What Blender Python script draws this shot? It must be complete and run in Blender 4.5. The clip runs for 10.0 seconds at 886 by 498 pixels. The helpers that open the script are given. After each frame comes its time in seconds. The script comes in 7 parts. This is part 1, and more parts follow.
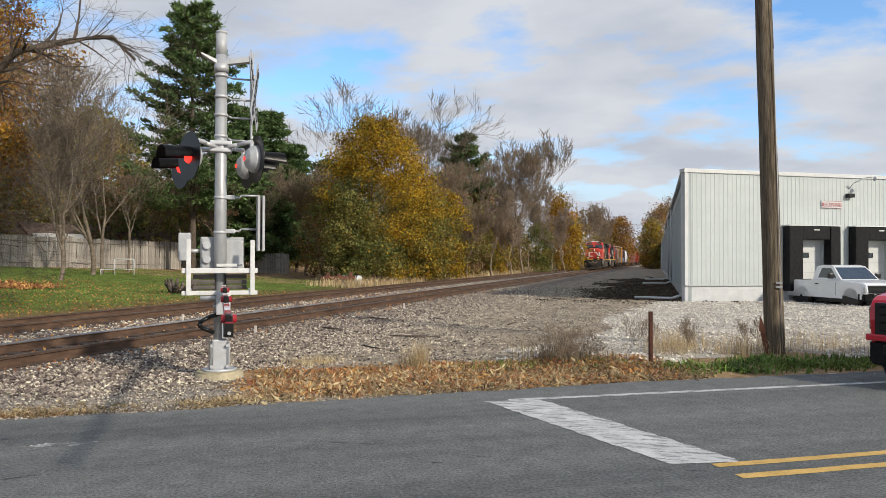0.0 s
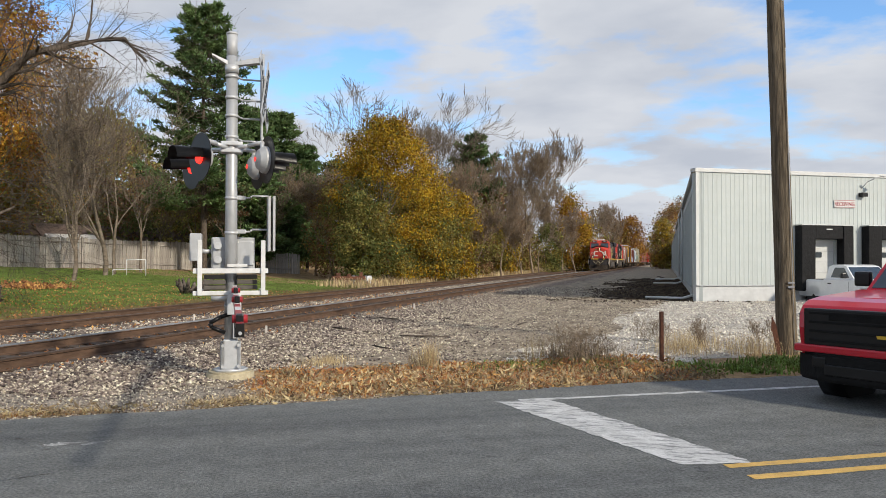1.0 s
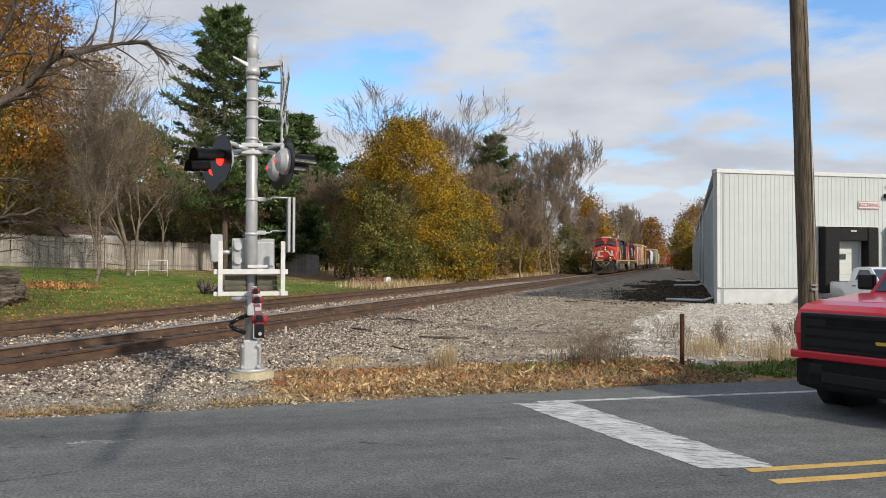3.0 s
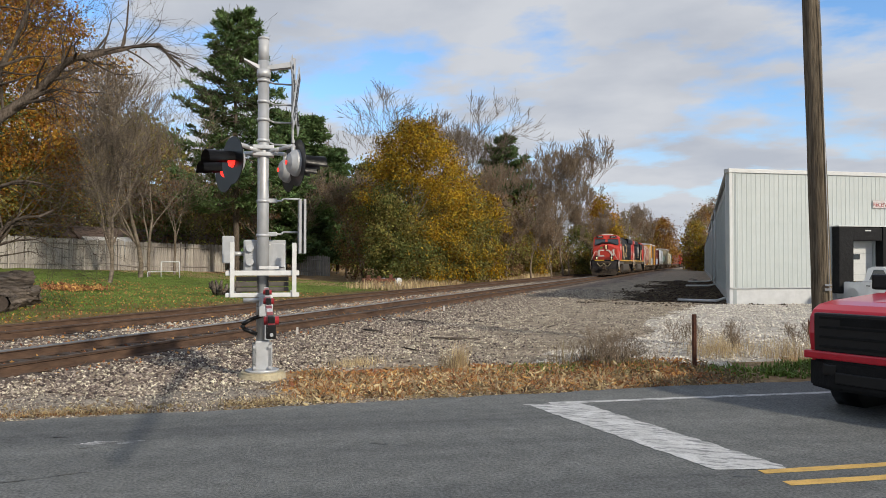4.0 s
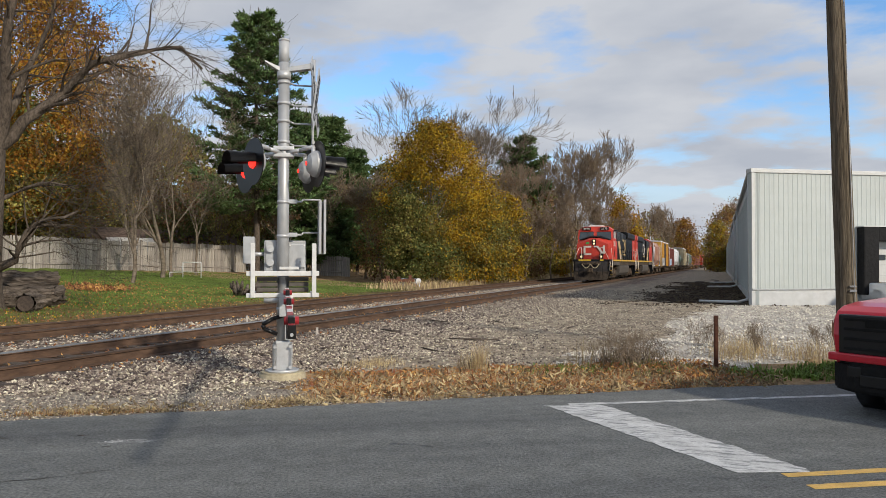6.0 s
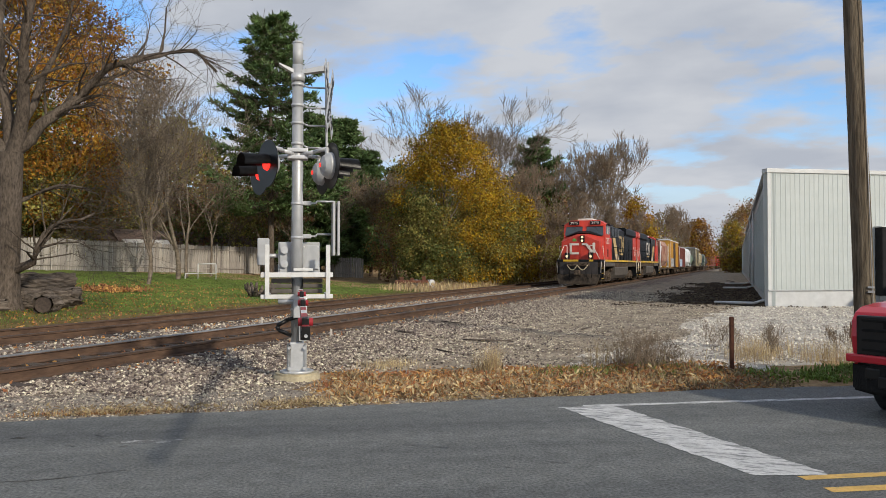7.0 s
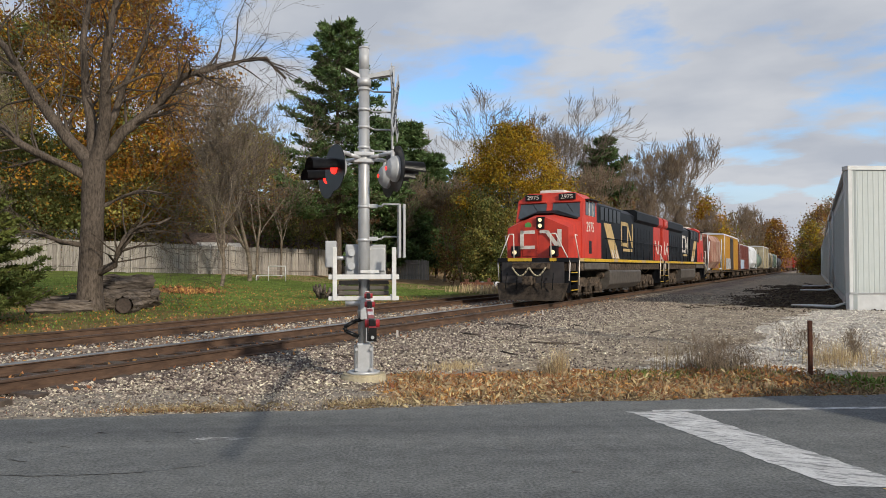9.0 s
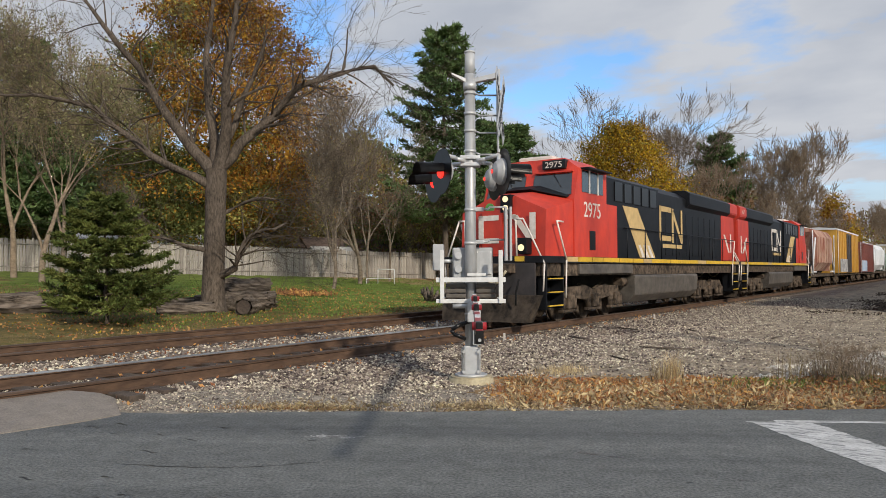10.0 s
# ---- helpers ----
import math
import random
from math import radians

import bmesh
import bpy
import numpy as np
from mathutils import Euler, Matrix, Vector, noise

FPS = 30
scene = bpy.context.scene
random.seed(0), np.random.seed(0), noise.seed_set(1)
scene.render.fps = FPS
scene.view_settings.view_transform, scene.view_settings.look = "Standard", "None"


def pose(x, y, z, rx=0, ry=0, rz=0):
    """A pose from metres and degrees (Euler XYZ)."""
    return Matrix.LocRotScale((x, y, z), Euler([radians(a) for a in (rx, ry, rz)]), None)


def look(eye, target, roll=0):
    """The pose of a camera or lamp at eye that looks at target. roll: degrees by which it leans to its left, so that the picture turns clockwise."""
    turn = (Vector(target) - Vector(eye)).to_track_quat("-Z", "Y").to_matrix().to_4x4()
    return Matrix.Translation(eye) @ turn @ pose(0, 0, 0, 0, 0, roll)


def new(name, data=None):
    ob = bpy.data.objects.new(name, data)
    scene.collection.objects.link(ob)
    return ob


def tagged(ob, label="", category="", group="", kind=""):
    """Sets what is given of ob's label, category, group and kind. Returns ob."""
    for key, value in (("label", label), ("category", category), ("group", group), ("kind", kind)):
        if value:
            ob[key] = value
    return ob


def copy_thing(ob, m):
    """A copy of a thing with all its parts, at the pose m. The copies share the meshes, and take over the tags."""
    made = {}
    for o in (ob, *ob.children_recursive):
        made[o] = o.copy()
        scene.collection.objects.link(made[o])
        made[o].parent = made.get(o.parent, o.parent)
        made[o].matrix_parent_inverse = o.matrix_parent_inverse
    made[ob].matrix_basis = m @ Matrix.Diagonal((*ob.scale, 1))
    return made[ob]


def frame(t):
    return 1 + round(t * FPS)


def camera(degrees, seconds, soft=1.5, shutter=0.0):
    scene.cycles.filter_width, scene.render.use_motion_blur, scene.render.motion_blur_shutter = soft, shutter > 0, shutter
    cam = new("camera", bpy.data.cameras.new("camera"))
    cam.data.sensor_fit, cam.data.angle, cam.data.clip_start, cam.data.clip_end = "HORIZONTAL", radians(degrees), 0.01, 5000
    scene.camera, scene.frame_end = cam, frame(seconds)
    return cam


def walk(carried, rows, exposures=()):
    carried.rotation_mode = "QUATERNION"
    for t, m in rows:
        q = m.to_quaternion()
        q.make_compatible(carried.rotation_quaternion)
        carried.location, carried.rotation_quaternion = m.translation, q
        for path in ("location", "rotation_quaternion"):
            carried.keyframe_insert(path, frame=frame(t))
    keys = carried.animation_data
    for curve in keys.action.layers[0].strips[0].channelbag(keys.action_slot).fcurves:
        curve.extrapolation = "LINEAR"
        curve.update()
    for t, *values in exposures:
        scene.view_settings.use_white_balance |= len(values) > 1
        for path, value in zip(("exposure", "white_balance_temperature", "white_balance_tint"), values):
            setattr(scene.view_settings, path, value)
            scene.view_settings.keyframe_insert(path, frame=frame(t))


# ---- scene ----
cam = camera(61.9, 10.0, 0.5)
EYE, TURN = 1.65, 16.5
PATH = [
    (0.0, 0.000, 0.896, -0.117),
    (0.5, 0.323, 0.875, -0.070),
    (1.0, 0.775, 0.901, -0.057),
    (1.5, 1.096, 0.894, -0.068),
    (2.0, 1.456, 0.909, -0.134),
    (2.5, 1.827, 0.956, -0.188),
    (4.0, 3.073, 1.067, -0.035),
    (4.5, 3.416, 1.095, -0.011),
    (5.0, 3.692, 1.105, -0.039),
    (5.5, 4.108, 1.093, -0.081),
    (7.0, 5.615, 1.208, 0.001),
    (7.5, 6.318, 1.237, 0.015),
    (8.0, 7.350, 1.249, 0.027),
    (8.5, 8.801, 1.292, 0.088),
    (9.0, 10.670, 1.369, 0.067),
    (9.5, 14.264, 1.441, 0.105),
    (10.0, 18.924, 1.614, 0.193),
]
walk(cam, [(t, pose(0, 0, EYE, 90 + pitch, roll, yaw + TURN)) for t, yaw, pitch, roll in PATH], [(0.0, 0.14), (2.7, 0.14), (4.0, 0.02), (10.0, -0.06)])

# ---- world and sun ----
SUN_AZ, SUN_EL = 117.0, 27.0          # degrees clockwise from +y, and above the horizon
world = bpy.data.worlds.new("world")
scene.world = world
world.use_nodes = True
wn, wl = world.node_tree.nodes, world.node_tree.links
wbg = wn["Background"]
sky = wn.new("ShaderNodeTexSky")
sky.sky_type, sky.sun_disc = "NISHITA", False
sky.sun_elevation, sky.sun_rotation = radians(SUN_EL), radians(SUN_AZ)
sky.air_density, sky.dust_density = 1.0, 0.6
# broken cloud deck: noise on the direction, stretched towards the horizon
tc = wn.new("ShaderNodeTexCoord")
sep = wn.new("ShaderNodeSeparateXYZ")
wl.new(tc.outputs["Generated"], sep.inputs[0])


def wmath(op, a, b):
    n = wn.new("ShaderNodeMath")
    n.operation = op
    for i, v in enumerate((a, b)):
        if isinstance(v, (int, float)):
            n.inputs[i].default_value = v
        else:
            wl.new(v, n.inputs[i])
    return n.outputs[0]


up = wmath("ADD", wmath("MAXIMUM", sep.outputs[2], 0.0), 0.22)
comb = wn.new("ShaderNodeCombineXYZ")
wl.new(wmath("DIVIDE", sep.outputs[0], up), comb.inputs[0])
wl.new(wmath("DIVIDE", sep.outputs[1], up), comb.inputs[1])
cloud = wn.new("ShaderNodeTexNoise")
cloud.inputs["Scale"].default_value, cloud.inputs["Detail"].default_value, cloud.inputs["Roughness"].default_value = 1.7, 8, 0.55
wmap = wn.new("ShaderNodeMapping")
wmap.inputs["Location"].default_value = (2.6, 1.3, 0)
wmap.inputs["Rotation"].default_value = (0, 0, radians(-20))
wmap.inputs["Scale"].default_value = (1.0, 1.25, 1.0)
wl.new(comb.outputs[0], wmap.inputs[0])
wl.new(wmap.outputs[0], cloud.inputs["Vector"])
ramp = wn.new("ShaderNodeValToRGB")
ramp.color_ramp.elements[0].position, ramp.color_ramp.elements[0].color = 0.375, (0, 0, 0, 1)
ramp.color_ramp.elements[1].position, ramp.color_ramp.elements[1].color = 0.51, (1, 1, 1, 1)
wl.new(cloud.outputs["Fac"], ramp.inputs[0])
shade = wn.new("ShaderNodeTexNoise")
shade.inputs["Scale"].default_value, shade.inputs["Detail"].default_value = 1.9, 6
wl.new(wmap.outputs[0], shade.inputs["Vector"])
ccol = wn.new("ShaderNodeValToRGB")
ccol.color_ramp.elements[0].position, ccol.color_ramp.elements[0].color = 0.36, (3.95, 4.25, 4.85, 1)
ccol.color_ramp.elements[1].position, ccol.color_ramp.elements[1].color = 0.60, (5.15, 5.35, 5.75, 1)
wl.new(shade.outputs["Fac"], ccol.inputs[0])
wmix = wn.new("ShaderNodeMix")
wmix.data_type = "RGBA"
low_haze = wmath("SUBTRACT", 1.0, wmath("MULTIPLY", sep.outputs[2], 4.5))
wl.new(wmath("MAXIMUM", ramp.outputs[0], low_haze), wmix.inputs["Factor"])
wmix.clamp_factor = True
gain = wn.new("ShaderNodeVectorMath")
gain.operation = "MULTIPLY"
gain.inputs[1].default_value = (1.05, 1.4, 1.75)
wl.new(sky.outputs[0], gain.inputs[0])
wl.new(gain.outputs[0], wmix.inputs["A"])
wl.new(ccol.outputs[0], wmix.inputs["B"])
wl.new(wmix.outputs["Result"], wbg.inputs["Color"])
wbg.inputs["Strength"].default_value = 0.12
sun_to = Vector((math.sin(radians(SUN_AZ)) * math.cos(radians(SUN_EL)), math.cos(radians(SUN_AZ)) * math.cos(radians(SUN_EL)), math.sin(radians(SUN_EL))))
sun = new("sun", bpy.data.lights.new("sun", "SUN"))
sun.data.energy, sun.data.angle, sun.data.color = 3.6, radians(3.5), (1.0, 0.90, 0.75)
sun.matrix_world = look(sun_to * 100, (0, 0, 0))


# ---- materials ----
def mat(name, col, col2=None, rough=0.6, metal=0.0, scale=4.0, bump=0.0, bscale=None, big=0.35, vary=0.0, detail=6, stretch=(1, 1, 1), translucent=0.0, spec=0.5, coat=0.0):
    """Two-scale mottled surface: fine grain between col and col2, broad stains, optional bump and per-piece variation."""
    m = bpy.data.materials.new(name)
    m.use_nodes = True
    n, l = m.node_tree.nodes, m.node_tree.links
    b = n["Principled BSDF"]
    col2 = col2 or tuple(c * 0.72 for c in col)
    co = n.new("ShaderNodeTexCoord")
    mp = n.new("ShaderNodeMapping")
    mp.inputs["Scale"].default_value = stretch
    l.new(co.outputs["Object"], mp.inputs[0])
    fine, broad = n.new("ShaderNodeTexNoise"), n.new("ShaderNodeTexNoise")
    fine.inputs["Scale"].default_value, fine.inputs["Detail"].default_value, fine.inputs["Roughness"].default_value = scale, detail, 0.65
    broad.inputs["Scale"].default_value, broad.inputs["Detail"].default_value = scale * 0.13, 3
    l.new(mp.outputs[0], fine.inputs["Vector"])
    l.new(mp.outputs[0], broad.inputs["Vector"])
    r = n.new("ShaderNodeValToRGB")
    r.color_ramp.elements[0].position, r.color_ramp.elements[0].color = 0.36, (*col2, 1)
    r.color_ramp.elements[1].position, r.color_ramp.elements[1].color = 0.64, (*col, 1)
    l.new(fine.outputs["Fac"], r.inputs[0])
    hs = n.new("ShaderNodeHueSaturation")
    l.new(r.outputs[0], hs.inputs["Color"])
    mr = n.new("ShaderNodeMapRange")
    mr.inputs["From Min"].default_value, mr.inputs["From Max"].default_value = 0.3, 0.7
    mr.inputs["To Min"].default_value, mr.inputs["To Max"].default_value = 1 - big, 1 + big * 0.5
    l.new(broad.outputs["Fac"], mr.inputs["Value"])
    value = mr.outputs[0]
    if vary:
        info, geo, add, mr2, mul = n.new("ShaderNodeObjectInfo"), n.new("ShaderNodeNewGeometry"), n.new("ShaderNodeMath"), n.new("ShaderNodeMapRange"), n.new("ShaderNodeMath")
        l.new(info.outputs["Random"], add.inputs[0])
        l.new(geo.outputs["Random Per Island"], add.inputs[1])
        fr = n.new("ShaderNodeMath")
        fr.operation = "FRACT"
        l.new(add.outputs[0], fr.inputs[0])
        mr2.inputs["To Min"].default_value, mr2.inputs["To Max"].default_value = 1 - vary, 1 + vary
        l.new(fr.outputs[0], mr2.inputs["Value"])
        mul.operation = "MULTIPLY"
        l.new(value, mul.inputs[0])
        l.new(mr2.outputs[0], mul.inputs[1])
        value = mul.outputs[0]
        hm = n.new("ShaderNodeMapRange")
        hm.inputs["To Min"].default_value, hm.inputs["To Max"].default_value = 0.5 - vary * 0.05, 0.5 + vary * 0.05
        l.new(fr.outputs[0], hm.inputs["Value"])
        l.new(hm.outputs[0], hs.inputs["Hue"])
    l.new(value, hs.inputs["Value"])
    l.new(hs.outputs[0], b.inputs["Base Color"])
    b.inputs["Roughness"].default_value, b.inputs["Metallic"].default_value = rough, metal
    b.inputs["Specular IOR Level"].default_value = spec
    b.inputs["Coat Weight"].default_value = coat
    if bump:
        bn, bp = n.new("ShaderNodeTexNoise"), n.new("ShaderNodeBump")
        bn.inputs["Scale"].default_value, bn.inputs["Detail"].default_value = bscale or scale * 2, 5
        l.new(mp.outputs[0], bn.inputs["Vector"])
        bp.inputs["Strength"].default_value, bp.inputs["Distance"].default_value = bump, 0.03
        l.new(bn.outputs["Fac"], bp.inputs["Height"])
        l.new(bp.outputs[0], b.inputs["Normal"])
    if translucent:
        tr, mx = n.new("ShaderNodeBsdfTranslucent"), n.new("ShaderNodeMixShader")
        l.new(hs.outputs[0], tr.inputs["Color"])
        mx.inputs[0].default_value = translucent
        l.new(b.outputs[0], mx.inputs[1])
        l.new(tr.outputs[0], mx.inputs[2])
        l.new(mx.outputs[0], n["Material Output"].inputs["Surface"])
    return m


def glow(name, col, strength):
    m = bpy.data.materials.new(name)
    m.use_nodes = True
    b = m.node_tree.nodes["Principled BSDF"]
    b.inputs["Base Color"].default_value, b.inputs["Emission Color"].default_value = (*[0.15 * c for c in col], 1), (*col, 1)
    b.inputs["Emission Strength"].default_value = strength
    return m


def worn(name, paint, under, wear):
    """Road paint rubbed through to the asphalt in streaks along the traffic."""
    m = mat(name, paint, tuple(c * 0.8 for c in paint), 0.85, 0, 34, 0.3, 90, 0.2, detail=9)
    n, l = m.node_tree.nodes, m.node_tree.links
    b = n["Principled BSDF"]
    src = b.inputs["Base Color"].links[0].from_socket
    co, mp, noise, cut, mix = n.new("ShaderNodeTexCoord"), n.new("ShaderNodeMapping"), n.new("ShaderNodeTexNoise"), n.new("ShaderNodeValToRGB"), n.new("ShaderNodeMix")
    mp.inputs["Rotation"].default_value, mp.inputs["Scale"].default_value = (0, 0, radians(-31)), (1.0, 4.0, 1.0)
    l.new(co.outputs["Object"], mp.inputs[0])
    l.new(mp.outputs[0], noise.inputs["Vector"])
    noise.inputs["Scale"].default_value, noise.inputs["Detail"].default_value, noise.inputs["Roughness"].default_value = 4.0, 10, 0.7
    cut.color_ramp.elements[0].position, cut.color_ramp.elements[1].position = wear - 0.05, wear + 0.05
    l.new(noise.outputs["Fac"], cut.inputs[0])
    mix.data_type = "RGBA"
    l.new(cut.outputs[0], mix.inputs["Factor"])
    mix.inputs["A"].default_value = (*under, 1)
    l.new(src, mix.inputs["B"])
    l.new(mix.outputs["Result"], b.inputs["Base Color"])
    return m


def road_mat():
    """Worn asphalt: fine aggregate, and long tonal bands where the wheels run."""
    m = mat("asphalt", (0.25, 0.257, 0.25), (0.100, 0.105, 0.105), 0.9, 0, 38, 0.7, 110, 0.18, detail=12, spec=0.25)
    n, l = m.node_tree.nodes, m.node_tree.links
    b = n["Principled BSDF"]
    src = b.inputs["Base Color"].links[0].from_socket
    co, mp, noise, tone, mix = n.new("ShaderNodeTexCoord"), n.new("ShaderNodeMapping"), n.new("ShaderNodeTexNoise"), n.new("ShaderNodeValToRGB"), n.new("ShaderNodeMix")
    mp.inputs["Scale"].default_value = (0.045, 1.0, 1.0)
    l.new(co.outputs["Object"], mp.inputs[0])
    l.new(mp.outputs[0], noise.inputs["Vector"])
    noise.inputs["Scale"].default_value, noise.inputs["Detail"].default_value, noise.inputs["Roughness"].default_value = 1.1, 9, 0.6
    tone.color_ramp.elements[0].position, tone.color_ramp.elements[0].color = 0.32, (0.66, 0.67, 0.69, 1)
    tone.color_ramp.elements[1].position, tone.color_ramp.elements[1].color = 0.66, (1.12, 1.12, 1.1, 1)
    l.new(noise.outputs["Fac"], tone.inputs[0])
    mix.data_type, mix.blend_type = "RGBA", "MULTIPLY"
    mix.inputs["Factor"].default_value = 1.0
    l.new(src, mix.inputs["A"])
    l.new(tone.outputs[0], mix.inputs["B"])
    l.new(mix.outputs["Result"], b.inputs["Base Color"])
    return m


